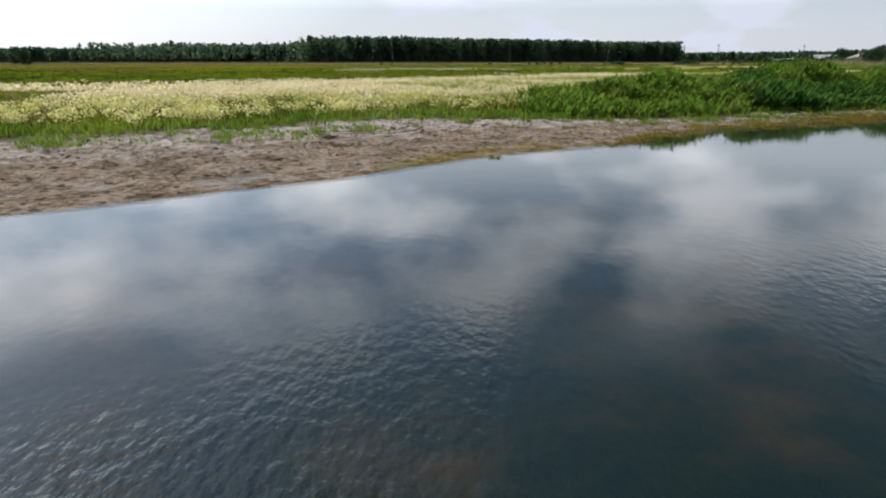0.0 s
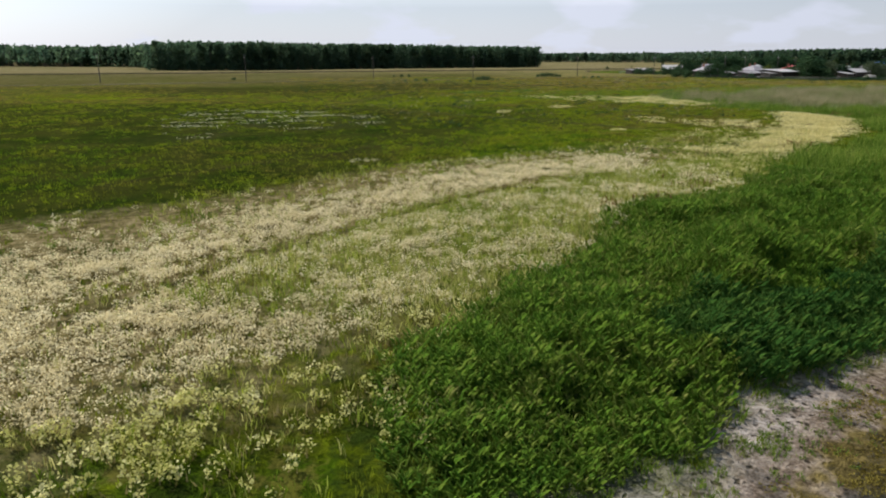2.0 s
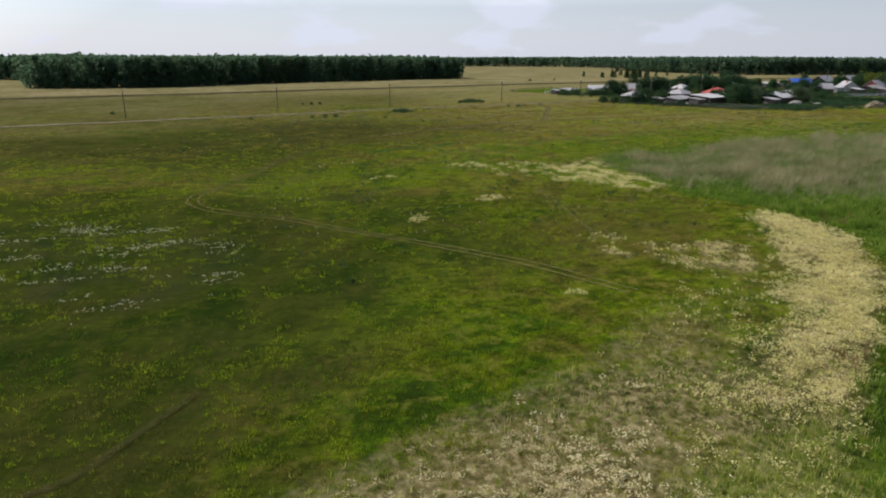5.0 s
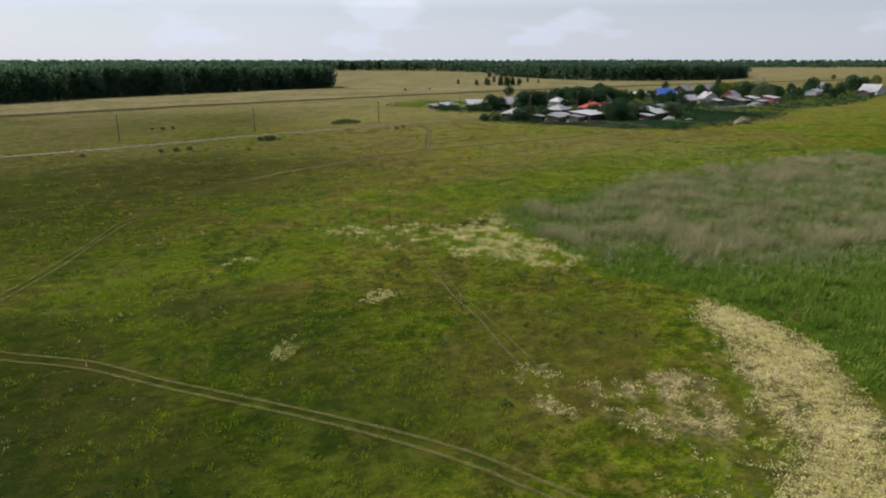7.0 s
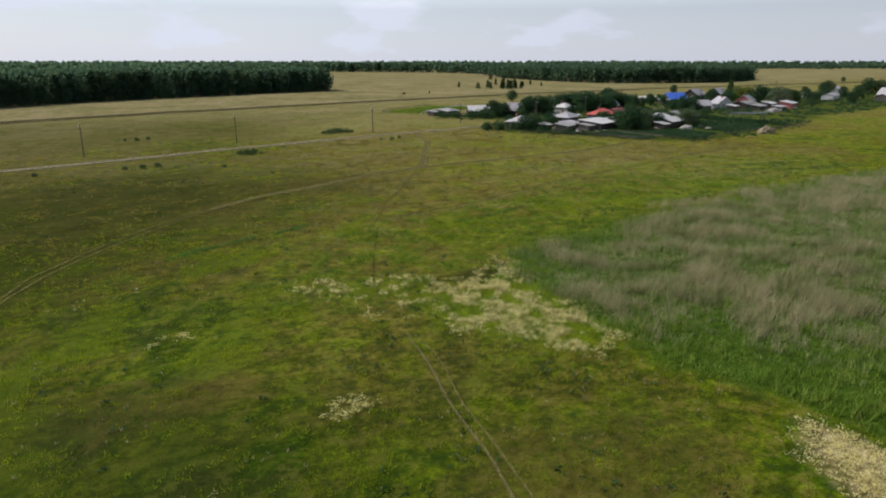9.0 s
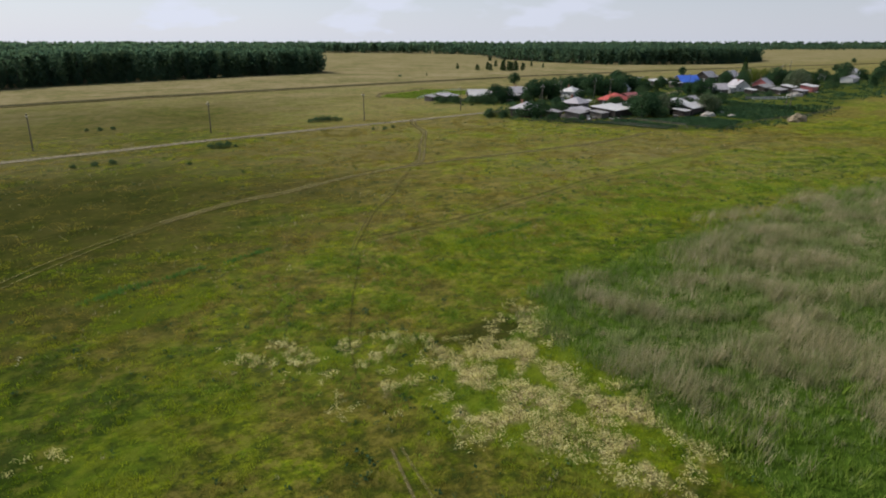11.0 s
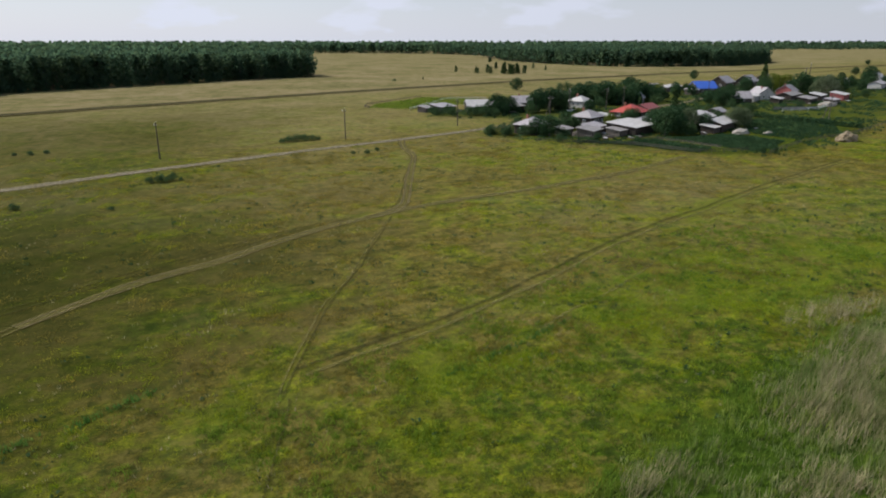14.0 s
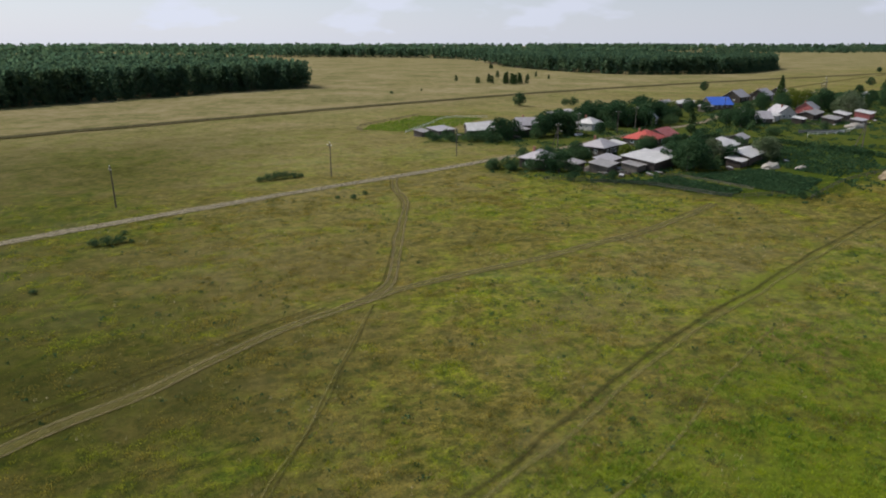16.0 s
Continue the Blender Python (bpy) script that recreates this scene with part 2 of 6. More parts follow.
def ground_material():
    m, nt, b = material("meadow_ground")
    pos = position(nt)
    c1, c2 = attribute(nt, "cover"), attribute(nt, "growth_shade")
    s1, s2 = nt.nodes.new("ShaderNodeSeparateColor"), nt.nodes.new("ShaderNodeSeparateColor")
    nt.links.new(c1.outputs["Color"], s1.inputs[0])
    nt.links.new(c2.outputs["Color"], s2.inputs[0])
    mud, cream, lush = s1.outputs[0], s1.outputs[1], s1.outputs[2]
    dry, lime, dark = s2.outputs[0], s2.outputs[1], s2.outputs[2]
    n_mid = noise_fac(nt, pos, 0.14, 5.0, 0.65)
    n_wide = noise_fac(nt, pos, 0.022, 5.0, 0.62)
    n_fine = noise_fac(nt, pos, 1.5, 6.0, 0.72)
    n_grain = noise_fac(nt, pos, 9.0, 4.0, 0.7)
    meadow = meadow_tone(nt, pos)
    n_clump = noise_fac(nt, pos, 0.55, 5.0, 0.75)
    # dark noise mixed in stands for the shadows between grass tussocks
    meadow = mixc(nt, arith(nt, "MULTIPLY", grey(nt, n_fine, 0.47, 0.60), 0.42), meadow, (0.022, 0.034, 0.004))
    n_tuft_shade = noise_fac(nt, pos, 3.6, 3.0, 0.6)
    meadow = mixc(nt, arith(nt, "MULTIPLY", grey(nt, n_tuft_shade, 0.53, 0.62), 0.5), meadow, (0.030, 0.042, 0.006))
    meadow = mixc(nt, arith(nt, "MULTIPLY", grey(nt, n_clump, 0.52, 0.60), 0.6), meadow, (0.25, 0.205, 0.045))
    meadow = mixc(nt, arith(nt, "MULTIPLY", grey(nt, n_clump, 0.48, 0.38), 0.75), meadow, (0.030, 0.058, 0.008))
    c3 = attribute(nt, "fading")
    s3 = nt.nodes.new("ShaderNodeSeparateColor")
    nt.links.new(c3.outputs["Color"], s3.inputs[0])
    meadow = mixc(nt, arith(nt, "MULTIPLY", s3.outputs[0], grey(nt, n_fine, 0.66, 0.36)), meadow, (0.150, 0.105, 0.030))
    meadow = mixc(nt, arith(nt, "MULTIPLY", s3.outputs[1], 0.75), meadow, ramp(nt, n_fine, [(0.4, (0.045, 0.050, 0.026)), (0.6, (0.13, 0.125, 0.085))]))
    meadow = mixc(nt, 1.0, meadow, (0.89, 0.91, 0.88), "MULTIPLY")      # bare sward beneath the blades
    steppe = ramp(nt, arith(nt, "ADD", arith(nt, "ADD", arith(nt, "MULTIPLY", n_wide, 0.35), arith(nt, "MULTIPLY", n_mid, 0.35)), arith(nt, "MULTIPLY", n_clump, 0.3)), [(0.40, (0.110, 0.110, 0.040)), (0.47, (0.185, 0.167, 0.072)), (0.52, (0.240, 0.198, 0.098)), (0.60, (0.305, 0.250, 0.145))])
    meadow = mixc(nt, dry, meadow, steppe)
    meadow = mixc(nt, arith(nt, "MULTIPLY", grey(nt, arith(nt, "ADD", arith(nt, "MULTIPLY", lime, 0.4), n_clump), 0.66, 0.95), 0.85), meadow, (0.135, 0.185, 0.012))
    # painted meadow shade, together with the dark cover of yards and gardens
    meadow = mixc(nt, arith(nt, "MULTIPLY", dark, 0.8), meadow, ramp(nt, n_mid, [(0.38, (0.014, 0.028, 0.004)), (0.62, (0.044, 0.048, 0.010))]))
    meadow = mixc(nt, c2.outputs["Alpha"], meadow, ramp(nt, n_fine, [(0.38, (0.11, 0.14, 0.022)), (0.62, (0.36, 0.34, 0.12))]))
    grass = mixc(nt, lush, meadow, ramp(nt, n_fine, [(0.35, (0.032, 0.066, 0.007)), (0.65, (0.085, 0.145, 0.016))]))
    litter = ramp(nt, n_fine, [(0.38, (0.115, 0.092, 0.036)), (0.48, (0.225, 0.178, 0.078)), (0.60, (0.38, 0.31, 0.155))])
    straw = mixc(nt, grey(nt, cream, 0.72, 0.98), litter, ramp(nt, n_fine, [(0.38, (0.25, 0.195, 0.085)), (0.48, (0.48, 0.395, 0.195)), (0.60, (0.66, 0.56, 0.30))]))
    grass = mixc(nt, grey(nt, arith(nt, "ADD", cream, arith(nt, "MULTIPLY", n_fine, 0.5)), 0.42, 0.95), grass, straw)
    # shore: pale salty crust, darker wet mud, algae at the edge
    wet = c1.outputs["Alpha"]
    patch = noise_fac(nt, pos, 0.55, 6.0, 0.7)
    vo = nt.nodes.new("ShaderNodeTexVoronoi")
    vo.inputs["Scale"].default_value = 3.7
    vm = nt.nodes.new("ShaderNodeVectorMath")
    vm.operation = "ADD"
    wob = nt.nodes.new("ShaderNodeTexNoise")
    wob.inputs["Scale"].default_value = 6.0
    nt.links.new(pos, wob.inputs["Vector"])
    ws = nt.nodes.new("ShaderNodeVectorMath")
    ws.operation = "SCALE"
    ws.inputs["Scale"].default_value = 0.22
    nt.links.new(wob.outputs["Color"], ws.inputs[0])
    nt.links.new(pos, vm.inputs[0])
    nt.links.new(ws.outputs[0], vm.inputs[1])
    nt.links.new(vm.outputs[0], vo.inputs["Vector"])
    cell = nt.nodes.new("ShaderNodeSeparateColor")
    nt.links.new(vo.outputs["Color"], cell.inputs[0])
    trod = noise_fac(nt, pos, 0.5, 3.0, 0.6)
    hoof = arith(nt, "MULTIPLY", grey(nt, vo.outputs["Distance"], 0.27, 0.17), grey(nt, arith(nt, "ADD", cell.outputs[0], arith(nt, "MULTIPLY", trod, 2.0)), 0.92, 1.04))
    fuzz = arith(nt, "ADD", arith(nt, "MULTIPLY", noise_fac(nt, pos, 7.0, 4.0, 0.65), 0.5), arith(nt, "MULTIPLY", noise_fac(nt, pos, 1.4, 4.0, 0.65), 0.5))
    crust = ramp(nt, fuzz, [(0.40, (0.24, 0.195, 0.155)), (0.47, (0.44, 0.375, 0.315)), (0.57, (0.66, 0.58, 0.505))])
    brown = ramp(nt, fuzz, [(0.40, (0.13, 0.095, 0.065)), (0.48, (0.27, 0.205, 0.150)), (0.58, (0.43, 0.35, 0.27))])
    mudc = mixc(nt, grey(nt, arith(nt, "ADD", arith(nt, "MULTIPLY", patch, 1.1), arith(nt, "MULTIPLY", wet, 0.8)), 0.64, 0.92), crust, brown)
    # hoof prints take one dark colour; the bump further down dents them
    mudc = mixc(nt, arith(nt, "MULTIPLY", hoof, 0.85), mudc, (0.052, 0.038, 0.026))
    xyz = nt.nodes.new("ShaderNodeSeparateXYZ")
    nt.links.new(pos, xyz.inputs[0])
    algae = ramp(nt, fuzz, [(0.40, (0.09, 0.070, 0.018)), (0.58, (0.27, 0.20, 0.045))])
    mudc = mixc(nt, arith(nt, "MULTIPLY", grey(nt, arith(nt, "ADD", arith(nt, "MULTIPLY", trod, 1.6), arith(nt, "ADD", wet, arith(nt, "MULTIPLY", grey(nt, xyz.outputs[0], -3.0, 6.0), 0.12))), 1.74, 1.92), 0.85), mudc, algae)
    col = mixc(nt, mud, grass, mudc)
    col = mixc(nt, grey(nt, n_grain, 0.30, 0.72), col, mixc(nt, 0.35, col, (0.02, 0.02, 0.01)))
    nt.links.new(col, b.inputs["Base Color"])
    b.inputs["Roughness"].default_value = 1.0
    b.inputs["Specular IOR Level"].default_value = 0.0
    h = arith(nt, "SUBTRACT", arith(nt, "ADD", arith(nt, "MULTIPLY", n_fine, 0.6), arith(nt, "MULTIPLY", n_grain, 0.4)), arith(nt, "MULTIPLY", arith(nt, "MULTIPLY", hoof, mud), 0.3))
    bump(nt, b, h, 1.0, 0.35)
    return m


def water_material():
    m, nt, b = material("lake_water")
    pos = position(nt)
    murk = noise_fac(nt, pos, 0.6, 5.0, 0.65)
    nt.links.new(ramp(nt, murk, [(0.38, (0.003, 0.012, 0.011)), (0.52, (0.008, 0.015, 0.008)), (0.66, (0.028, 0.022, 0.009))]), b.inputs["Base Color"])
    b.inputs["Roughness"].default_value = 0.03
    b.inputs["IOR"].default_value = 1.33
    sh = attribute(nt, "shallow").outputs["Fac"]
    weed = noise_fac(nt, pos, 0.9, 5.0, 0.7)
    clear = grey(nt, arith(nt, "ADD", sh, arith(nt, "MULTIPLY", arith(nt, "SUBTRACT", weed, 0.5), 1.1)), 0.25, 0.95)
    nt.links.new(arith(nt, "SUBTRACT", 0.94, arith(nt, "MULTIPLY", clear, 0.72)), b.inputs["Alpha"])
    mp = nt.nodes.new("ShaderNodeMapping")
    mp.inputs["Rotation"].default_value[2] = radians(12)
    mp.inputs["Scale"].default_value = (11.0, 6.0, 1.0)
    nt.links.new(pos, mp.inputs["Vector"])
    rip = noise_fac(nt, mp.outputs[0], 1.0, 3.0, 0.5)
    open_water = attribute(nt, "ripple").outputs["Fac"]
    gust = grey(nt, noise_fac(nt, pos, 0.35, 2.0), 0.35, 0.62)
    calm = arith(nt, "ADD", arith(nt, "MULTIPLY", open_water, arith(nt, "ADD", arith(nt, "MULTIPLY", gust, 0.55), 0.45)), 0.01)
    slow = noise_fac(nt, pos, 0.8, 2.0, 0.5)
    h = arith(nt, "ADD", arith(nt, "MULTIPLY", rip, calm), arith(nt, "MULTIPLY", slow, 0.02))
    bump(nt, b, h, 1.0, 0.07)
    return m


def track_material(name, a, b_, worn=0.5, most=0.7):
    """Bare wheel rut whose ragged edge gives way to the grass beside it."""
    m, nt, b = material(name)
    pos = position(nt)
    n = noise_fac(nt, pos, 0.9, 6.0, 0.75)
    nt.links.new(ramp(nt, noise_fac(nt, pos, 2.5, 5.0, 0.7), [(0.35, a), (0.65, b_)]), b.inputs["Base Color"])
    b.inputs["Roughness"].default_value = 0.95
    b.inputs["Specular IOR Level"].default_value = 0.0
    edge = attribute(nt, "bare").outputs["Fac"]
    f = grey(nt, arith(nt, "ADD", edge, arith(nt, "MULTIPLY", n, 1.0)), 1.15 - worn * 0.5, 1.85 - worn * 0.5)
    f = arith(nt, "MULTIPLY", f, most)
    tp = nt.nodes.new("ShaderNodeBsdfTransparent")
    mx = nt.nodes.new("ShaderNodeMixShader")
    nt.links.new(f, mx.inputs[0])
    nt.links.new(tp.outputs[0], mx.inputs[1])
    nt.links.new(b.outputs[0], mx.inputs[2])
    nt.links.new(mx.outputs[0], nt.nodes["Material Output"].inputs["Surface"])
    return m


M_GROUND = ground_material()
M_WATER = water_material()
M_REED = plant_material("green_reed", [(0.1, (0.076, 0.168, 0.024)), (0.4, (0.155, 0.285, 0.034)), (0.65, (0.21, 0.305, 0.046)), (0.9, (0.31, 0.33, 0.09))], 0.57)
M_FARREED = plant_material("deep_green_reed", [(0.1, (0.072, 0.138, 0.016)), (0.45, (0.145, 0.235, 0.028)), (0.9, (0.28, 0.33, 0.062))], 0.5)
M_ALGAE = plant_material("algae", [(0.1, (0.12, 0.095, 0.022)), (0.5, (0.24, 0.19, 0.036)), (0.9, (0.37, 0.30, 0.060))], 0.3)
M_SEDGE = plant_material("dark_shore_reed", [(0.1, (0.032, 0.100, 0.020)), (0.5, (0.076, 0.180, 0.034)), (0.9, (0.165, 0.26, 0.050))], 0.5)
M_SAGE = plant_material("ageing_reed", [(0.1, (0.105, 0.155, 0.038)), (0.5, (0.22, 0.27, 0.088)), (0.9, (0.37, 0.38, 0.17))], 0.45)
M_MEADOW = plant_material("meadow_grass", None, 0.45)
M_PALEGRASS = plant_material("pale_ripe_grass", [(0.1, (0.15, 0.24, 0.022)), (0.45, (0.32, 0.36, 0.060)), (0.85, (0.60, 0.54, 0.22))], 0.5)
M_LIME = plant_material("lime_grass", [(0.1, (0.15, 0.24, 0.008)), (0.8, (0.30, 0.34, 0.014))], 0.4)
M_DEAD = plant_material("dead_reed", [(0.1, (0.125, 0.155, 0.045)), (0.45, (0.255, 0.240, 0.115)), (0.85, (0.50, 0.42, 0.26))], 0.4)
M_FRINGE = plant_material("lush_grass", [(0.1, (0.070, 0.130, 0.014)), (0.5, (0.175, 0.265, 0.028)), (0.9, (0.30, 0.36, 0.05))], 0.35)
M_CREAM = plant_material("cream_plume", [(0.05, (0.58, 0.50, 0.28)), (0.35, (0.76, 0.67, 0.40)), (0.85, (0.87, 0.79, 0.52))], 0.58)
M_YELLOW = plant_material("yellow_plume", [(0.1, (0.42, 0.43, 0.10)), (0.5, (0.70, 0.66, 0.25)), (0.9, (0.88, 0.82, 0.46))], 0.45)
M_STRAW = plant_material("straw_plume", [(0.1, (0.50, 0.45, 0.165)), (0.5, (0.72, 0.65, 0.285)), (0.9, (0.86, 0.79, 0.42))], 0.55)
M_WHITE = plant_material("white_blossom", [(0.1, (0.48, 0.45, 0.27)), (0.8, (0.72, 0.68, 0.48))], 0.25)
M_STEM = plant_material("weed_stem", [(0.1, (0.13, 0.125, 0.030)), (0.5, (0.28, 0.235, 0.085)), (0.9, (0.44, 0.36, 0.17))], 0.3)
M_RUST = plant_material("rusty_sorrel", [(0.1, (0.14, 0.075, 0.030)), (0.8, (0.27, 0.16, 0.075))], 0.25)
M_LEAF = plant_material("broad_leaf", [(0.1, (0.020, 0.050, 0.022)), (0.5, (0.038, 0.082, 0.034)), (0.9, (0.070, 0.118, 0.046))], 0.35)
M_FRESH = plant_material("fresh_leaf", [(0.1, (0.060, 0.095, 0.012)), (0.8, (0.130, 0.160, 0.026))], 0.35)
M_WILLOW = plant_material("willow_leaf", [(0.1, (0.045, 0.072, 0.032)), (0.5, (0.085, 0.115, 0.056)), (0.9, (0.165, 0.19, 0.115))], 0.25)
M_NEEDLE = plant_material("needle", [(0.1, (0.024, 0.052, 0.018)), (0.8, (0.066, 0.105, 0.032))], 0.15)
# distance haze over the woods is put into this raised, bluish leaf colour
M_FOREST = plant_material("hazy_forest_leaf", [(0.1, (0.050, 0.098, 0.060)), (0.5, (0.070, 0.121, 0.066)), (0.9, (0.092, 0.138, 0.066))], 0.7)
M_BARK = surface_material("bark", (0.045, 0.037, 0.030), (0.10, 0.085, 0.070), 3.0, 0.95, 0.6, 0.03)
M_BIRCH = surface_material("birch_bark", (0.20, 0.18, 0.16), (0.55, 0.53, 0.48), 2.0, 0.9, 0.3, 0.02)
M_TRACK = track_material("rut_earth", (0.110, 0.090, 0.042), (0.205, 0.168, 0.085), 0.58, 0.7)
M_FAINT = track_material("faint_rut", (0.10, 0.095, 0.030), (0.20, 0.17, 0.065), 0.42)
M_DARKRUT = track_material("dark_rut", (0.036, 0.036, 0.012), (0.080, 0.072, 0.026), 0.55, 0.65)
M_BLACKRUT = track_material("shaded_rut", (0.030, 0.030, 0.012), (0.070, 0.058, 0.026), 0.45, 0.6)
M_TYRE = track_material("tyre_mark", (0.040, 0.030, 0.022), (0.085, 0.065, 0.048), 0.95, 0.85)
M_ROAD = track_material("road_earth", (0.17, 0.145, 0.095), (0.275, 0.24, 0.165), 0.8, 0.75)
M_PEAT = track_material("dark_bank_earth", (0.045, 0.042, 0.022), (0.10, 0.085, 0.045), 0.9, 0.95)

# ---- fields that say what grows where, and where meadow shade is painted ----
RNG = np.random.default_rng(7)


def lattice(i, j, seed):
    h = np.sin(i * 127.1 + j * 311.7 + seed * 74.7) * 43758.5453
    return h - np.floor(h)


def vnoise(x, y, seed=0):
    i, j = np.floor(x), np.floor(y)
    u, v = x - i, y - j
    u, v = u * u * (3 - 2 * u), v * v * (3 - 2 * v)
    a, b = lattice(i, j, seed), lattice(i + 1, j, seed)
    c, d = lattice(i, j + 1, seed), lattice(i + 1, j + 1, seed)
    return (a * (1 - u) + b * u) * (1 - v) + (c * (1 - u) + d * u) * v


def fbm(x, y, scale, seed=0, octaves=4):
    total, amp, norm = 0.0, 1.0, 0.0
    for k in range(octaves):
        total = total + amp * vnoise(x / scale * 2 ** k, y / scale * 2 ** k, seed + k)
        norm += amp
        amp *= 0.55
    return total / norm


def inside(poly, x, y):
    """Signed distance to a polygon, positive within."""
    best = np.full(np.shape(x), 1e9)
    sign = np.zeros(np.shape(x), bool)
    for (ax, ay), (bx, by) in zip(poly, poly[1:] + poly[:1]):
        dx, dy = bx - ax, by - ay
        t = np.clip(((x - ax) * dx + (y - ay) * dy) / (dx * dx + dy * dy + 1e-9), 0, 1)
        best = np.minimum(best, np.hypot(x - ax - t * dx, y - ay - t * dy))
        cross = ((ay > y) != (by > y))
        xi = ax + (y - ay) * dx / (dy if dy else 1e-9)
        sign ^= cross & (x < xi)
    return np.where(sign, best, -best)


def patch(poly, x, y, soft, wobble=0.0, scale=5.0, seed=0):
    d = inside(poly, x, y)
    if wobble:
        d = d + wobble * (fbm(x, y, scale, seed) - 0.5) * 2
    return np.clip(d / soft + 0.5, 0, 1)


def blob(x, y, cx, cy, rx, ry, turn=0.0, seed=0):
    c, s = math.cos(radians(turn)), math.sin(radians(turn))
    u, v = ((x - cx) * c + (y - cy) * s) / rx, (-(x - cx) * s + (y - cy) * c) / ry
    d = 1 - np.hypot(u, v) + 0.9 * (fbm(x, y, max(rx, ry) * 0.5, seed) - 0.5)
    return np.clip(d * 2.5, 0, 1)


LAKE = [(-500, -40), (-60, -12), (-12, 5.2), (-5.9, 8.9), (-1.8, 11.9), (0.5, 14.3), (2.3, 15.6), (4.5, 17.2), (5.9, 19.0), (8.6, 21.4), (12, 23.2),
        (16.3, 26.0), (26, 29.0), (60, 34), (130, 40), (500, 60), (500, -400), (-500, -400)]
SHORE = [(-500, -25), (-60, 2), (-12, 15.2), (-7.6, 17.8), (-4.1, 20.0), (-3.2, 21.8), (-0.8, 23.1), (3.6, 23.2), (6.6, 23.9), (10, 24.9), (12.6, 27.0),
         (17.8, 28.4), (26, 31.5), (60, 37), (130, 43), (500, 64), (500, -400), (-500, -400)]
PLUMES = [(-80, 5), (-60, 5), (-12, 16.8), (-8.2, 19.0), (-5.5, 20.8), (-3.5, 22.8), (0, 24.2), (4, 26.8), (4.4, 30.5), (6.7, 33.4), (10.8, 36.4), (14, 41.5),
          (19, 46.5), (27.5, 47.8), (33, 53.8), (38, 59.2), (47, 66.5), (60, 74.5), (73, 90.5), (73.5, 99), (71.6, 103), (53.6, 91), (39, 79), (30.5, 72.3),
          (18.6, 68), (5.2, 62), (-2, 55.8), (-12, 50.2), (-24, 43.3), (-80, 20)]
CREST = [(72.5, 103), (75.5, 96), (70, 86), (60, 75.5), (48, 65.7), (38, 60), (36, 65), (47, 73.5), (56, 80.5), (62, 89), (68, 99)]
MIXED = [(-3.8, 36.4), (-0.6, 40.0), (7, 47.3), (15, 53.3), (21, 55.8), (34, 62), (40, 62), (33, 54), (26, 47), (17, 44), (10.8, 36.4), (6.7, 33.4), (2, 33)]
REEDS = [(4.2, 25.2), (4.6, 29), (7, 33), (11, 36), (14.5, 41), (20, 46), (28, 47.5), (34, 53.5), (39, 59), (49, 66), (63, 73.5), (75, 92), (75, 101), (70.5, 112),
         (71.5, 121), (73.5, 140), (78, 149), (92, 152), (115, 156), (148, 161), (190, 166), (300, 160), (500, 140), (500, 62), (130, 43), (60, 37), (26, 31.5),
         (17.8, 28.4), (12.6, 27.0), (10, 24.9), (6.6, 23.9)]
WITHERED = [(72.5, 133), (76, 141), (80, 147), (88, 150), (97, 151.5), (114, 155), (140, 159), (190, 162), (300, 158), (300, 108), (190, 102), (130, 98), (99, 99), (88, 108), (79, 119), (75, 126)]
SPUR = [(61.5, 143), (67.6, 141.5), (73.9, 144.6), (71, 138), (69.2, 133), (71.8, 121.0), (66.5, 121), (63.2, 125.7), (58.3, 130.9), (59.5, 136.1)]
SPUR_THIN = [(44.5, 149.2), (50.5, 150), (53, 147.4), (58.3, 147.8), (62.6, 148.8), (60, 141), (57, 135.3), (52, 133.5), (52.5, 141), (47, 145.5)]
GREY = [(-16, 100), (-15, 122), (-3, 123), (8, 112), (13.5, 102), (8, 92), (-2, 90), (-10, 80), (-14, 86)]
TUFT_A = [(45, 98.6), (47, 99), (50.6, 94), (57.3, 92.4), (58, 89), (54, 84), (49.3, 85.9), (47.6, 88.8), (43.7, 93.0)]
GARDENS = [(172, 272), (190, 262), (203, 266), (232, 262), (268, 285), (300, 268), (262, 240), (228, 233), (206, 228), (192, 238), (182, 256)]
YARD = [(160, 292), (185, 258), (206, 228), (262, 238), (330, 268), (420, 290), (520, 330), (640, 400), (500, 420), (380, 400), (280, 380), (215, 360), (180, 362), (172, 345), (205, 318)]


def reed_amount(x, y):
    return patch(REEDS, x, y, 2.4, 2.0, 5, 31) * np.clip(-inside(SHORE, x, y) / 0.5, 0, 1)


def withered_amount(x, y):
    return patch(WITHERED, x, y, 10, 8, 9, 41) * np.clip((fbm(x + 0.3 * y, y * 0.9, 3.8, 44) - 0.46) * 3.2, 0.10, 0.42)


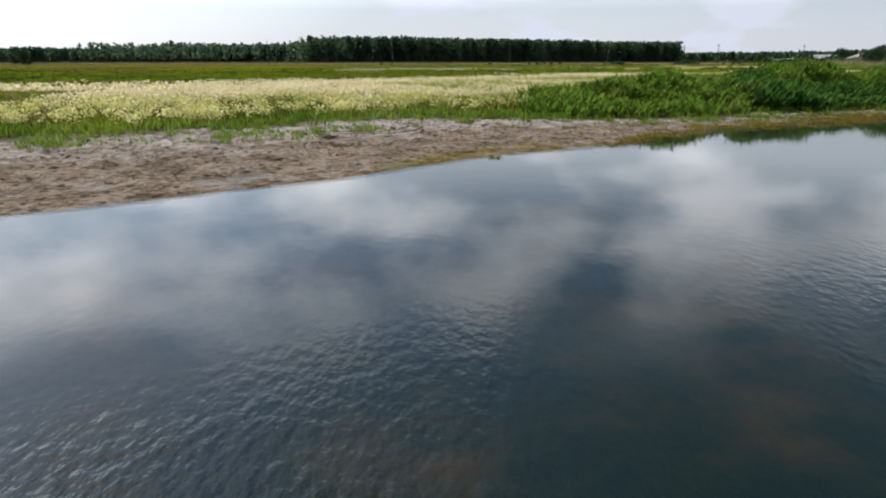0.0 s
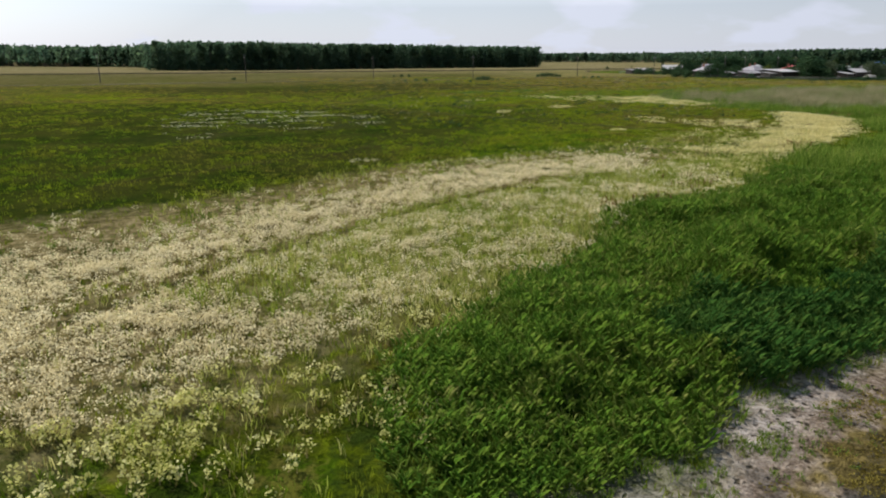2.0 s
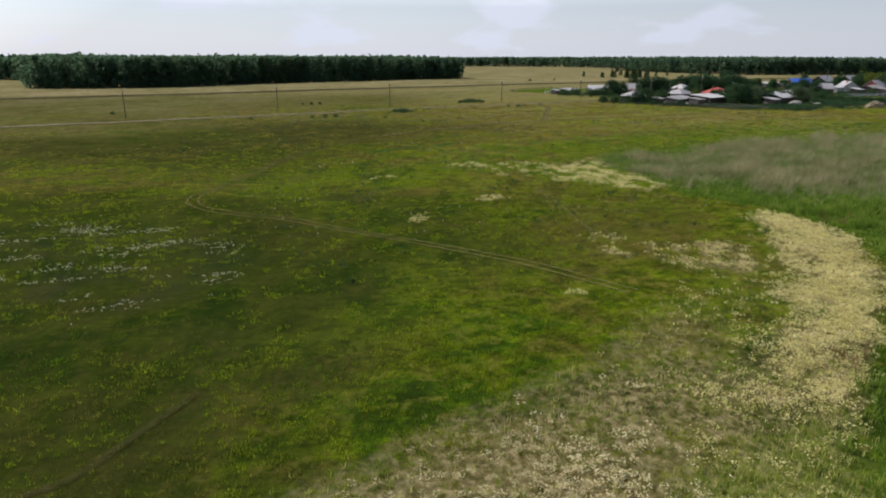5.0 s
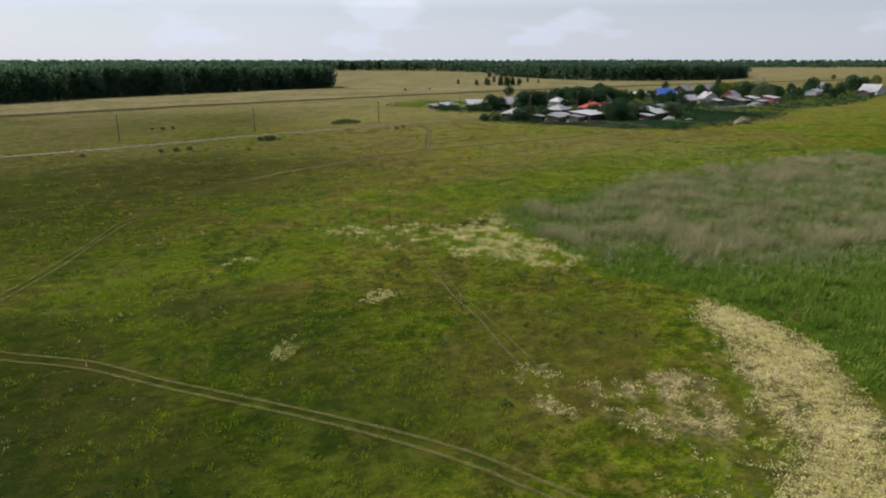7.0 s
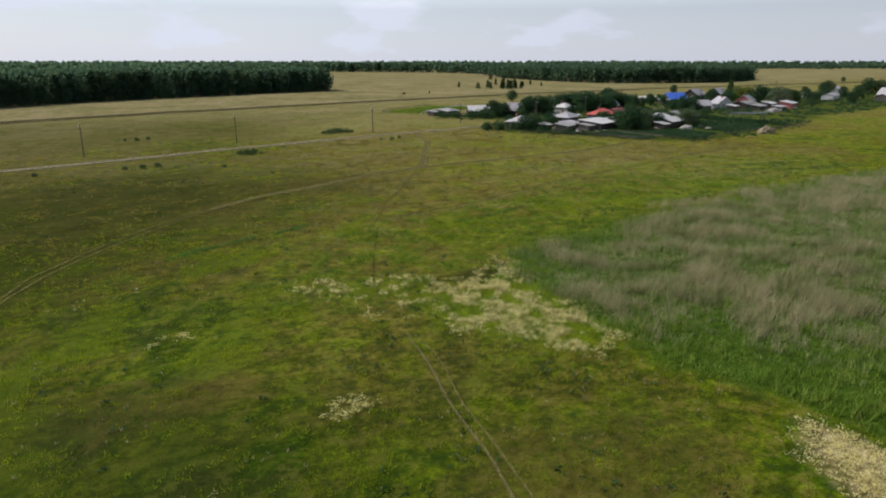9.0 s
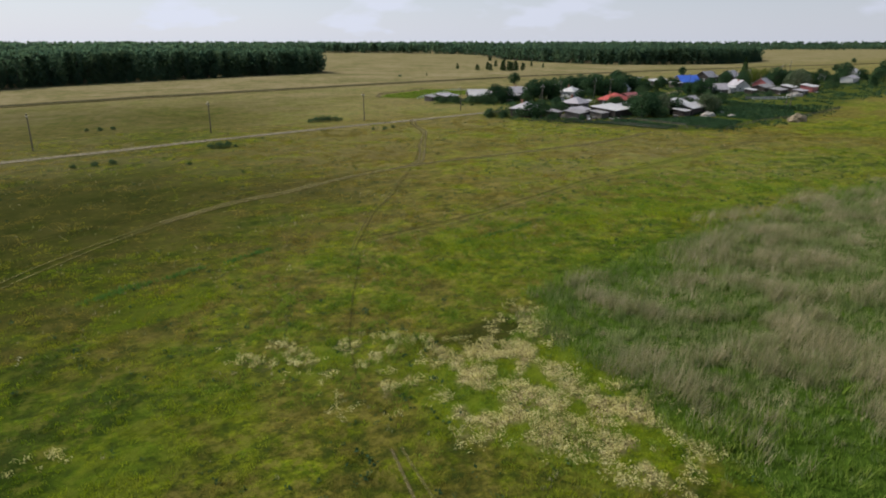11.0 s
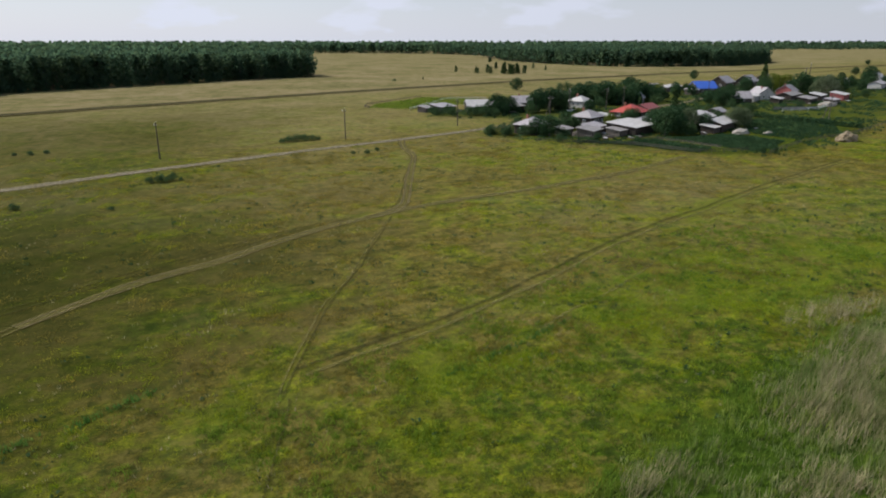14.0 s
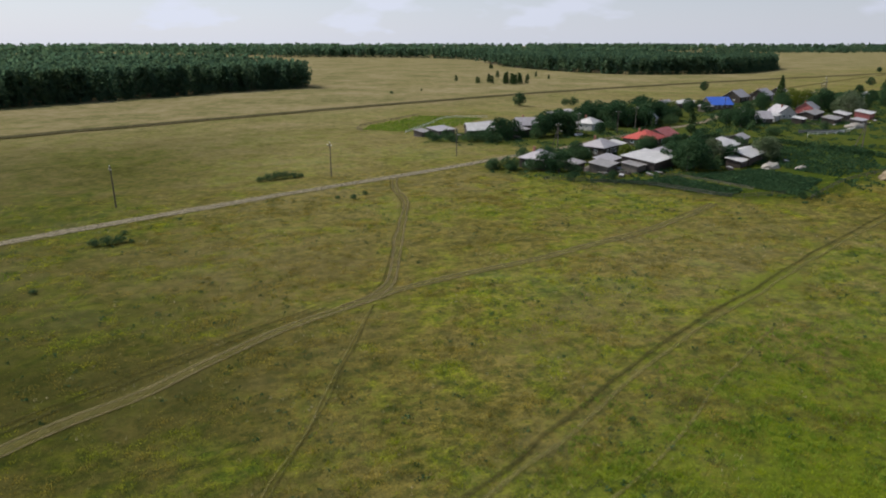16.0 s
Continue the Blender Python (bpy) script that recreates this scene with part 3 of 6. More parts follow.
def plume_amount(x, y, bed=False):
    base = patch(PLUMES, x, y, 1.6, 1.6, 6, 11)
    mixed = patch(MIXED, x, y, 2.0, 1.5, 5, 12)
    thin = np.clip((fbm(x, y, 2.4, 13) - 0.42) * 5, 0.0, 1)
    ragged = np.clip((fbm(x, y, 2.0, 14) - 0.36) * 5, 0.1, 1)
    near = np.clip((y - 0.55 * x - 27) / 7, 0, 1)          # opener towards the lake
    rim = np.clip(inside(PLUMES, x, y) / 9, 0, 1)
    upper = y > 0.42 * x + 40
    fray = np.where(upper, np.clip(rim, 0, 1) ** 1.4 * np.where(rim < 0.7, np.clip((fbm(x, y, 2.6, 25) - 0.35) * 4, 0.1, 1), 1), 1)
    crest = patch(CREST, x, y, 3.0, 2.2, 4, 34) * np.clip((fbm(x, y, 1.8, 35) - 0.25) * 4, 0.5, 1)        # thickest beside the reeds
    tufty = np.clip((fbm(x, y, 0.9, 30, 2) - 0.28) * 4, 0.35, 1)
    dense = (0.45 + 0.45 * near) * np.maximum(0.35 + 0.65 * ragged, near * 0.6) * fray * tufty
    dense = dense * (1 - 0.68 * np.clip((y - 0.86 * x - 45) / 6, 0, 1))
    dense = np.where(x > 26, np.clip(dense * np.clip(1.0 - (x - 34) / 24, 0.25, 0.8) * np.clip((fbm(x, y, 2.2, 26) - 0.36) * 3.5, 0, 1) + crest, 0, 1) * np.clip(0.7 + rim, 0, 1), dense)
    a = base * (dense * (1 - mixed) + mixed * (0.08 + 0.42 * thin) * tufty)
    line = np.abs(y - 41.0 - 1.0 * x + 0.0138 * x ** 2 + 0.35 * (fbm(x, y, 4, 28) - 0.5)) / 0.7 - 0.4    # the narrow bare path along the band
    a = a * np.where((x > -6) & (x < 20), np.clip(line, 0, 1), 1)
    spur = patch(SPUR, x, y, 4, 4.0, 6, 15) * np.clip((fbm(x, y, 1.6, 16) - 0.42) * 6, 0, 0.85)
    spur = np.maximum(spur, patch(SPUR_THIN, x, y, 3, 3.0, 5, 15) * np.clip((fbm(x, y, 1.4, 16) - 0.54) * 6, 0, 0.5))
    tuft = patch(TUFT_A, x, y, 2, 1.8, 4, 17) * np.clip((fbm(x, y, 1.8, 18) - 0.38) * 4, 0, 1)
    bits = blob(x, y, 43.8, 119.4, 2.6, 1.8, 0, 19) + blob(x, y, 32.4, 139, 3.6, 1.2, 10, 20) + blob(x, y, 31, 111, 4.2, 1.1, 60, 21) * 0.5
    bits = bits + blob(x, y, 6, 64.6, 1.2, 0.6, 20, 22) + blob(x, y, 12.5, 71.5, 2.6, 1.3, 30, 23) + blob(x, y, 36, 83, 1.5, 0.8, 0, 24)
    if bed:
        flat = base * (0.66 + 0.2 * (fbm(x, y, 3, 29) - 0.5)) * (1 - 0.55 * mixed) * (0.35 + 0.65 * near) * (1 - 0.65 * np.clip((x - 34) / 10, 0, 1)) * np.clip(0.45 + rim * 1.2, 0, 1)
        return np.clip(np.where(x > 26, np.maximum(flat * 0.9, base * crest), flat) + 0.85 * spur + 0.8 * tuft, 0, 1)
    return np.clip(np.maximum(np.maximum(a, spur), np.maximum(tuft * 0.5, np.clip(bits, 0, 1) * np.clip((fbm(x, y, 0.9, 27) - 0.45) * 5, 0, 1) * 0.8)), 0, 1)


def white_amount(x, y):
    veil = patch(GREY, x, y, 4, 3, 8, 51) * np.clip((fbm(x * 0.35, y, 1.7, 52) - 0.56) * 6, 0, 1)
    return veil + 0.5 * blob(x, y, 27, 154, 6, 1.5, 20, 53) * np.clip((fbm(x, y, 1.5, 54) - 0.5) * 5, 0, 1)


def lime_amount(x, y):
    a = blob(x, y, 84, 167.5, 6.5, 2.6, 5, 61) + blob(x, y, 43, 163, 9, 4, 20, 62) + blob(x, y, 38, 253, 9, 3, 15, 63) + blob(x, y, 150, 198, 14, 5, 10, 64) * 0.7
    band = np.clip((fbm(x, y, 9, 65) - 0.42) * 5, 0, 1) * np.clip((y - 105) / 20, 0, 1) * np.clip((188 - y) / 18, 0, 1)
    shore_band = np.clip((fbm(x, y, 22, 66) - 0.5) * 5, 0, 1) * np.clip((y - 0.5 * x - 60) / 15, 0, 1) * np.clip((260 - y) / 30, 0, 1) * 0.4
    # fresh lime drifts; the (14, 66) patch puts a sunlit band into the colour
    return np.clip(a + blob(x, y, 42, 162, 7, 3, 20, 67) + blob(x, y, 35.6, 242, 6, 2, 10, 68) + 0.75 * band + shore_band + 0.4 * patch([(14, 66), (20, 69), (42, 84), (50, 96), (44, 112), (26, 106), (16, 92), (12, 76)], x, y, 10, 8, 9, 69) + 0.15 * patch([(92, 160), (118, 162), (150, 176), (196, 204), (170, 224), (120, 206), (98, 184)], x, y, 14, 10, 9, 70), 0, 1)


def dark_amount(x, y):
    # cloud shadow and backlit dimming of the western meadow, painted into its colour
    west_shade = 0.4 * patch([(4, 84), (38, 88), (46, 98), (40, 118), (22, 134), (0, 130)], x, y, 14, 8, 12, 87) + 0.3 * patch([(20, 92), (60, 97), (70, 110), (60, 124), (30, 126)], x, y, 12, 8, 9, 90) + 0.12 * patch([(20, 185), (66, 190), (108, 224), (120, 258), (60, 264), (0, 250)], x, y, 24, 12, 25, 85) + 0.5 * patch([(0, 150), (46, 160), (80, 190), (92, 212), (50, 236), (-60, 215)], x, y, 24, 12, 25, 74) + patch([(-120, 40), (-24, 46), (-4, 53), (8, 62), (12, 82), (14, 100), (6, 122), (-6, 135), (-60, 140), (-150, 120)], x, y, 20, 10, 25, 71)
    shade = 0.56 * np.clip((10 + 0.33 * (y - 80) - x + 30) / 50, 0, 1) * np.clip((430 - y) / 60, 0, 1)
    return np.clip(west_shade * 0.9 + shade + 0.9 * patch(GARDENS, x, y, 3, 1, 5, 72) + 0.8 * patch(YARD, x, y, 6, 4, 10, 73) + patch(GREY, x, y, 5, 3, 8, 51) * 0.3 + blob(x, y, 69, 142, 5.0, 4.0, 20, 75), 0, 1)


def dry_amount(x, y):
    s = y - 0.26 * x
    a = np.clip((s - 100) / 335, 0, 1) * 0.85 + 0.15 * np.clip((s - 420) / 20, 0, 1)
    a = a + 0.12 * patch([(95, 158), (125, 160), (200, 175), (230, 205), (190, 228), (120, 215), (85, 180)], x, y, 20, 12, 14, 86)
    return np.clip(a + (fbm(x, y, 40, 81) - 0.5) * 0.35 * np.clip((s - 150) / 60, 0, 1), 0, 1)


def height(x, y):
    """The lie of the land: lake bed, shelving shore, level meadow with gentle unevenness."""
    d = -inside(LAKE, x, y)
    z = np.where(d < 0, -0.62 + 0.035 * np.maximum(d, -4) + 0.11 * np.clip(d + 4, -14, 0), -0.62 + 0.022 * np.clip(d, 0, 6) + 0.042 * np.clip(d - 6, 0, 12))
    z = z + np.clip(d / 25, 0, 1) * 0.3 * (fbm(x, y, 22, 91, 2) - 0.5)
    return z + np.clip(d / 4, 0, 1) * np.clip((70 - y) / 20, 0, 1) * 0.06 * (fbm(x, y, 1.6, 92, 2) - 0.5)


# ---- mesh helpers ----


def fast_mesh(name, verts, tris, tint=None, attr="tint"):
    me = bpy.data.meshes.new(name)
    verts, tris = np.asarray(verts, np.float32), np.asarray(tris, np.int32)
    me.vertices.add(len(verts))
    me.vertices.foreach_set("co", verts.ravel())
    me.loops.add(tris.size)
    me.loops.foreach_set("vertex_index", tris.ravel())
    me.polygons.add(len(tris))
    me.polygons.foreach_set("loop_start", np.arange(0, tris.size, tris.shape[1], dtype=np.int32))
    me.update(calc_edges=True)
    if tint is not None:
        me.attributes.new(attr, "FLOAT", "POINT").data.foreach_set("value", np.asarray(tint, np.float32))
    return me


def part(name, mesh, mat, parent=None, label="", at=None):
    """A mesh object of its own under a thing or a part. mesh: a bmesh or a finished mesh."""
    if isinstance(mesh, bmesh.types.BMesh):
        me = bpy.data.meshes.new(name)
        bmesh.ops.recalc_face_normals(mesh, faces=mesh.faces)
        mesh.to_mesh(me)
        mesh.free()
    else:
        me = mesh
    if not me.materials:
        me.materials.append(mat)
    ob = new(name, me)
    if parent is not None:
        ob.parent = parent
    if at is not None:
        ob.matrix_basis = at
    if label:
        tagged(ob, label)
    return ob


def stuff(name, me, mat, label, category):
    return tagged(part(name, me, mat), label, category, kind="stuff")


def box(bm, x0, x1, y0, y1, z0, z1):
    v = [bm.verts.new((x, y, z)) for z in (z0, z1) for x, y in ((x0, y0), (x1, y0), (x1, y1), (x0, y1))]
    for f in ((0, 3, 2, 1), (4, 5, 6, 7), (0, 1, 5, 4), (1, 2, 6, 5), (2, 3, 7, 6), (3, 0, 4, 7)):
        bm.faces.new([v[i] for i in f])
    return v


def boxes(*dims):
    bm = bmesh.new()
    for d in dims:
        box(bm, *d)
    return bm


def taper(bm, a, b, ra, rb, n=6):
    """A tapered round bar from a to b."""
    a, b = Vector(a), Vector(b)
    q = (b - a).to_track_quat("Z", "Y")
    rings = [[bm.verts.new(p + q @ Vector((r * math.cos(6.2832 * k / n), r * math.sin(6.2832 * k / n), 0))) for k in range(n)] for p, r in ((a, ra), (b, rb))]
    for k in range(n):
        bm.faces.new((rings[0][k], rings[0][(k + 1) % n], rings[1][(k + 1) % n], rings[1][k]))
    bm.faces.new(rings[0][::-1])
    bm.faces.new(rings[1])


def scatter(density, x0, x1, y0, y1, n, seed, limit=None):
    r = np.random.default_rng(seed)
    x, y = r.uniform(x0, x1, n), r.uniform(y0, y1, n)
    keep = r.random(n) < density(x, y)
    x, y = x[keep], y[keep]
    if limit and len(x) > limit:
        x, y = x[:limit], y[:limit]
    return x, y


def blades(x, y, h, count, width, spread, lean, seed, bend=0.5, wind=(0.0, 0.0), plain=False):
    """Tufts of bent, tapering blades rooted in the ground: vertices, triangles and a tint for each tuft."""
    r = np.random.default_rng(seed)
    n = len(x) * count
    X, Y, H = np.repeat(x, count), np.repeat(y, count), np.repeat(h, count) * r.uniform(0.6, 1.1, n)
    tint = np.repeat(r.random(len(x)), count) * 0.7 + r.random(n) * 0.3
    a, off = r.uniform(0, 6.2832, n), spread * np.sqrt(r.random(n))
    bx, by = X + off * np.cos(a), Y + off * np.sin(a)
    bz = height(bx, by) - 0.02
    d = r.uniform(0, 6.2832, n)
    l = lean * H * r.uniform(0.3, 1.2, n)
    tx, ty = np.cos(d) * l + wind[0] * H, np.sin(d) * l + wind[1] * H
    s = r.uniform(0, 6.2832, n)
    wx, wy = np.cos(s) * width * 0.5, np.sin(s) * width * 0.5
    if plain:
        V = np.stack([np.stack([bx - wx, by - wy, bz], 1), np.stack([bx + wx, by + wy, bz], 1), np.stack([bx + tx, by + ty, bz + H], 1)], 1)
        return V.reshape(-1, 3), np.arange(n * 3).reshape(-1, 3), np.repeat(tint, 3)
    V = np.empty((n, 5, 3))
    V[:, 0], V[:, 1] = np.stack([bx - wx, by - wy, bz], 1), np.stack([bx + wx, by + wy, bz], 1)
    mx, my, mz = bx + tx * (0.5 - 0.3 * bend), by + ty * (0.5 - 0.3 * bend), bz + H * 0.6
    V[:, 2], V[:, 3] = np.stack([mx - wx * 0.8, my - wy * 0.8, mz], 1), np.stack([mx + wx * 0.8, my + wy * 0.8, mz], 1)
    V[:, 4] = np.stack([bx + tx, by + ty, bz + H * (1 - 0.15 * bend)], 1)
    base = (np.arange(n) * 5)[:, None, None]
    T = base + np.array([[0, 1, 3], [0, 3, 2], [2, 3, 4]])[None]
    return V.reshape(-1, 3), T.reshape(-1, 3), np.repeat(tint, 5)


def flecks(cx, cy, cz, radius, rise, count, size, seed):
    """Small irregular leaflets or florets filling a flattened dome round each centre."""
    r = np.random.default_rng(seed)
    n = len(cx) * count
    tint = np.repeat(r.random(len(cx)), count) * 0.65 + r.random(n) * 0.35
    dirs = r.normal(size=(n, 3))
    dirs /= np.linalg.norm(dirs, axis=1)[:, None]
    rad = np.cbrt(r.uniform(0.25, 1, n))[:, None]
    C = np.stack([np.repeat(cx, count), np.repeat(cy, count), np.repeat(cz, count)], 1)
    R, Z = np.repeat(radius, count)[:, None], np.repeat(rise, count)[:, None]
    P = C + dirs * rad * np.concatenate([R, R, Z], 1)
    u = r.normal(size=(n, 3))
    u /= np.linalg.norm(u, axis=1)[:, None]
    w = np.cross(u, r.normal(size=(n, 3)))
    w /= np.linalg.norm(w, axis=1)[:, None] + 1e-9
    S = (np.repeat(size, count) * r.uniform(0.6, 1.3, n))[:, None]
    V = np.stack([P - u * S, P + w * S * 0.7, P + u * S, P - w * S * 0.7], 1)
    base = (np.arange(n) * 4)[:, None, None]
    T = base + np.array([[0, 1, 2], [0, 2, 3]])[None]
    return V.reshape(-1, 3), T.reshape(-1, 3), np.repeat(tint, 4)


def leafy(x, y, h, count, length, width, seed, spread=0.14, low=0.2, wind=(0.0, 0.0)):
    """Leafy herbs: short drooping leaves set all the way up each stem."""
    r = np.random.default_rng(seed)
    n = len(x) * count
    tint = np.repeat(r.random(len(x)), count) * 0.6 + r.random(n) * 0.4
    H, u, a = np.repeat(h, count), r.uniform(low, 1, n) ** 0.75, r.uniform(0, 6.2832, n)
    off, L = spread * np.sqrt(r.random(n)), length * r.uniform(0.6, 1.2, n)
    px, py = np.repeat(x, count) + off * np.cos(a * 7), np.repeat(y, count) + off * np.sin(a * 7)
    pz = height(px, py) + H * u
    rise = L * r.uniform(0.3, 1.4, n)
    dx, dy = np.cos(a) * L * 0.8 + wind[0] * H * u, np.sin(a) * L * 0.8 + wind[1] * H * u
    P = np.stack([px, py, pz], 1)
    side = np.stack([-np.sin(a), np.cos(a), r.normal(0, 0.5, n)], 1) * width * 0.5
    mid = P + np.stack([dx * 0.5, dy * 0.5, rise * 0.8], 1)
    V = np.stack([P, mid + side, P + np.stack([dx, dy, rise], 1), mid - side], 1)
    T = (np.arange(n) * 4)[:, None, None] + np.array([[0, 1, 2], [0, 2, 3]])[None]
    return V.reshape(-1, 3), T.reshape(-1, 3), np.repeat(tint, 4)


def merge(*sets):
    V, T, A, k = [], [], [], 0
    for v, t, a in sets:
        V.append(v), T.append(t + k), A.append(a)
        k += len(v)
    return np.concatenate(V), np.concatenate(T), np.concatenate(A)


# ---- ground and lake ----


def axis(parts):
    out = [np.array([parts[0][0]])]
    for a, b, n, power in parts:
        t = np.linspace(0, 1, n + 1)[1:]
        out.append(a + (b - a) * (t ** power if power > 0 else 1 - (1 - t) ** (-power)))
    return np.concatenate(out)


gx = axis([(-4600, -45, 60, -3.2), (-45, -10, 35, 1), (-10, 20, 210, 1), (20, 110, 80, 1), (110, 420, 65, 1.25), (420, 4600, 45, 2.6)])
gy = axis([(-2500, 6, 30, -3.5), (6, 29, 175, 1), (29, 70, 50, 1), (70, 175, 85, 1), (175, 480, 65, 1.25), (480, 4600, 45, 2.6)])
GX, GY = np.meshgrid(gx, gy)
fx, fy = GX.ravel(), GY.ravel()
fz = height(fx, fy)
mudf = np.clip(patch(SHORE, fx, fy, 1.6, 1.3, 3, 5), 0, 1)
near = (np.abs(fx - 4) < 20) & (fy < 40)
prints = np.clip((fbm(fx[near], fy[near], 0.34, 96, 2) - 0.54) * 5, 0, 1)     # hoof prints trodden into the mud
dl = -inside(LAKE, fx[near], fy[near])
fz[near] -= prints * mudf[near] * np.clip(dl / 1.5 - 0.4, 0, 1) * 0.10
fz[near] = np.where(dl > 0.3, np.maximum(fz[near], -0.61), fz[near])
fz[near] += mudf[near] * np.clip(dl, 0, 1) * 0.13 * (fbm(fx[near], fy[near], 0.6, 97, 3) - 0.5)
nx, ny = len(gx), len(gy)
ids = np.arange(nx * ny).reshape(ny, nx)
quads = np.stack([ids[:-1, :-1], ids[:-1, 1:], ids[1:, 1:], ids[1:, :-1]], -1).reshape(-1, 4)
gme = fast_mesh("ground", np.stack([fx, fy, fz], 1), quads)
da, db = -inside(LAKE, fx, fy), inside(SHORE, fx, fy)
wetf = np.clip(1 - 1.2 * np.maximum(da, 0) / (np.maximum(da, 0) + np.maximum(db, 0) + 0.4), 0, 1)
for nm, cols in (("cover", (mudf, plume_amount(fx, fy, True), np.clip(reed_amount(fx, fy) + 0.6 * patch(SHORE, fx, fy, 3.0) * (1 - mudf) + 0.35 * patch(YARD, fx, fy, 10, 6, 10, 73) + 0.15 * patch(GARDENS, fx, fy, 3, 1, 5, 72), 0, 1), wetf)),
                 ("growth_shade", (dry_amount(fx, fy), lime_amount(fx, fy), dark_amount(fx, fy), patch(MIXED, fx, fy, 3.0, 2.0, 5, 12)))):
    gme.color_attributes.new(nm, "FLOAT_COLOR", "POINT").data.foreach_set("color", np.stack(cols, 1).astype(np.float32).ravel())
brown = np.clip(blob(fx, fy, 49, 99, 20, 10, 20, 76) + blob(fx, fy, 30, 127, 9, 5, 10, 77) + blob(fx, fy, 66, 183, 16, 6, 15, 78) + blob(fx, fy, 118, 204, 18, 6, 15, 79) + blob(fx, fy, 88, 232, 18, 7, 10, 82) + blob(fx, fy, 12, 74, 14, 4, 30, 83) + 0.75 * patch([(30, 182), (60, 192), (96, 206), (112, 235), (104, 262), (50, 262), (15, 230)], fx, fy, 16, 14, 12, 88) * np.clip((fbm(fx, fy, 7, 89) - 0.3) * 3, 0, 1), 0, 1)
gme.color_attributes.new("fading", "FLOAT_COLOR", "POINT").data.foreach_set("color", np.stack([brown * 0.8, patch(GREY, fx, fy, 5, 3, 8, 51) * np.clip((fbm(fx, fy, 4, 84) - 0.35) * 3, 0, 1), 0 * fx, 0 * fx], 1).astype(np.float32).ravel())
gme.polygons.foreach_set("use_smooth", np.ones(len(quads), bool))
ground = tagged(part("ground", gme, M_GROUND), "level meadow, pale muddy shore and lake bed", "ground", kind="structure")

wx_, wy_ = axis([(-600, -14, 8, -2), (-14, 30, 90, 1), (30, 600, 8, 2)]), axis([(-500, -2, 8, -2), (-2, 36, 80, 1), (36, 70, 4, 1)])
WX, WY = np.meshgrid(wx_, wy_)
ids = np.arange(WX.size).reshape(WX.shape)
wq = np.stack([ids[:-1, :-1], ids[:-1, 1:], ids[1:, 1:], ids[1:, :-1]], -1).reshape(-1, 4)
wd = inside(LAKE, WX.ravel(), WY.ravel())
shallow = np.clip(1 - wd / np.clip(0.5 + 0.22 * (WX.ravel() - 2), 0.4, 4.0), 0, 1)
wme = fast_mesh("water", np.stack([WX.ravel(), WY.ravel(), np.full(WX.size, -0.62)], 1), wq, shallow, "shallow")
wme.attributes.new("ripple", "FLOAT", "POINT").data.foreach_set("value", (np.clip((wd - 6.0) / 3.0, 0, 1) * np.maximum(np.clip((0.9 - WX.ravel()) / 2.0, 0, 1), 0.12 * np.clip((WX.ravel() - 2.4) / 1.0, 0, 1)) * np.clip((9.0 - WY.ravel()) / 3.0, 0, 1)).astype(np.float32))
water = tagged(part("water", wme, M_WATER), "still dark lake water with faint ripples", "water", kind="structure")


# ---- tracks, road and the dark bank ----


def smooth_line(pts, step):
    p = np.array(pts, float)
    q = np.vstack([2 * p[0] - p[1], p, 2 * p[-1] - p[-2]])
    out = []
    for i in range(1, len(q) - 2):
        n = max(2, int(np.linalg.norm(q[i + 1] - q[i]) / step))
        for t in np.linspace(0, 1, n, endpoint=False):
            out.append(0.5 * (2 * q[i] + (q[i + 1] - q[i - 1]) * t + (2 * q[i - 1] - 5 * q[i] + 4 * q[i + 1] - q[i + 2]) * t * t + (3 * q[i] - q[i - 1] - 3 * q[i + 1] + q[i + 2]) * t ** 3))
    out.append(p[-1])
    return np.array(out)


def ribbon(name, pts, offset, width, mat, label, lift=0.05, crown=0.0, seed=0, step=1.5):
    """A strip along a smooth line, a bare middle and ragged edges."""
    c = smooth_line(pts, step)
    d = np.gradient(c, axis=0)
    d /= np.linalg.norm(d, axis=1)[:, None] + 1e-9
    nrm = np.stack([-d[:, 1], d[:, 0]], 1)
    wob = (vnoise(np.arange(len(c)) * step / 6.0, np.zeros(len(c)), seed) - 0.5) * 0.5
    rows, bare = [], []
    for s, e in ((-1, 0), (-0.55, 0.8), (0, 1), (0.55, 0.8), (1, 0)):
        p = c + nrm * (offset + wob + s * width * 0.5)[:, None]
        z = height(p[:, 0], p[:, 1]) + lift + 0.05 * np.clip((p[:, 1] - 60) / 20, 0, 1) + crown * (1 - abs(s))
        rows.append(np.column_stack([p, z]))
        bare.append(np.full(len(c), float(e)))
    V, A, n = np.concatenate(rows), np.concatenate(bare), len(c)
    i = np.arange(n - 1)
    q = np.concatenate([np.stack([i + k * n, i + 1 + k * n, i + 1 + (k + 1) * n, i + (k + 1) * n], 1) for k in range(4)])
    return tagged(part(name, fast_mesh(name, V, q, A, "bare"), mat), label, "track", kind="structure")


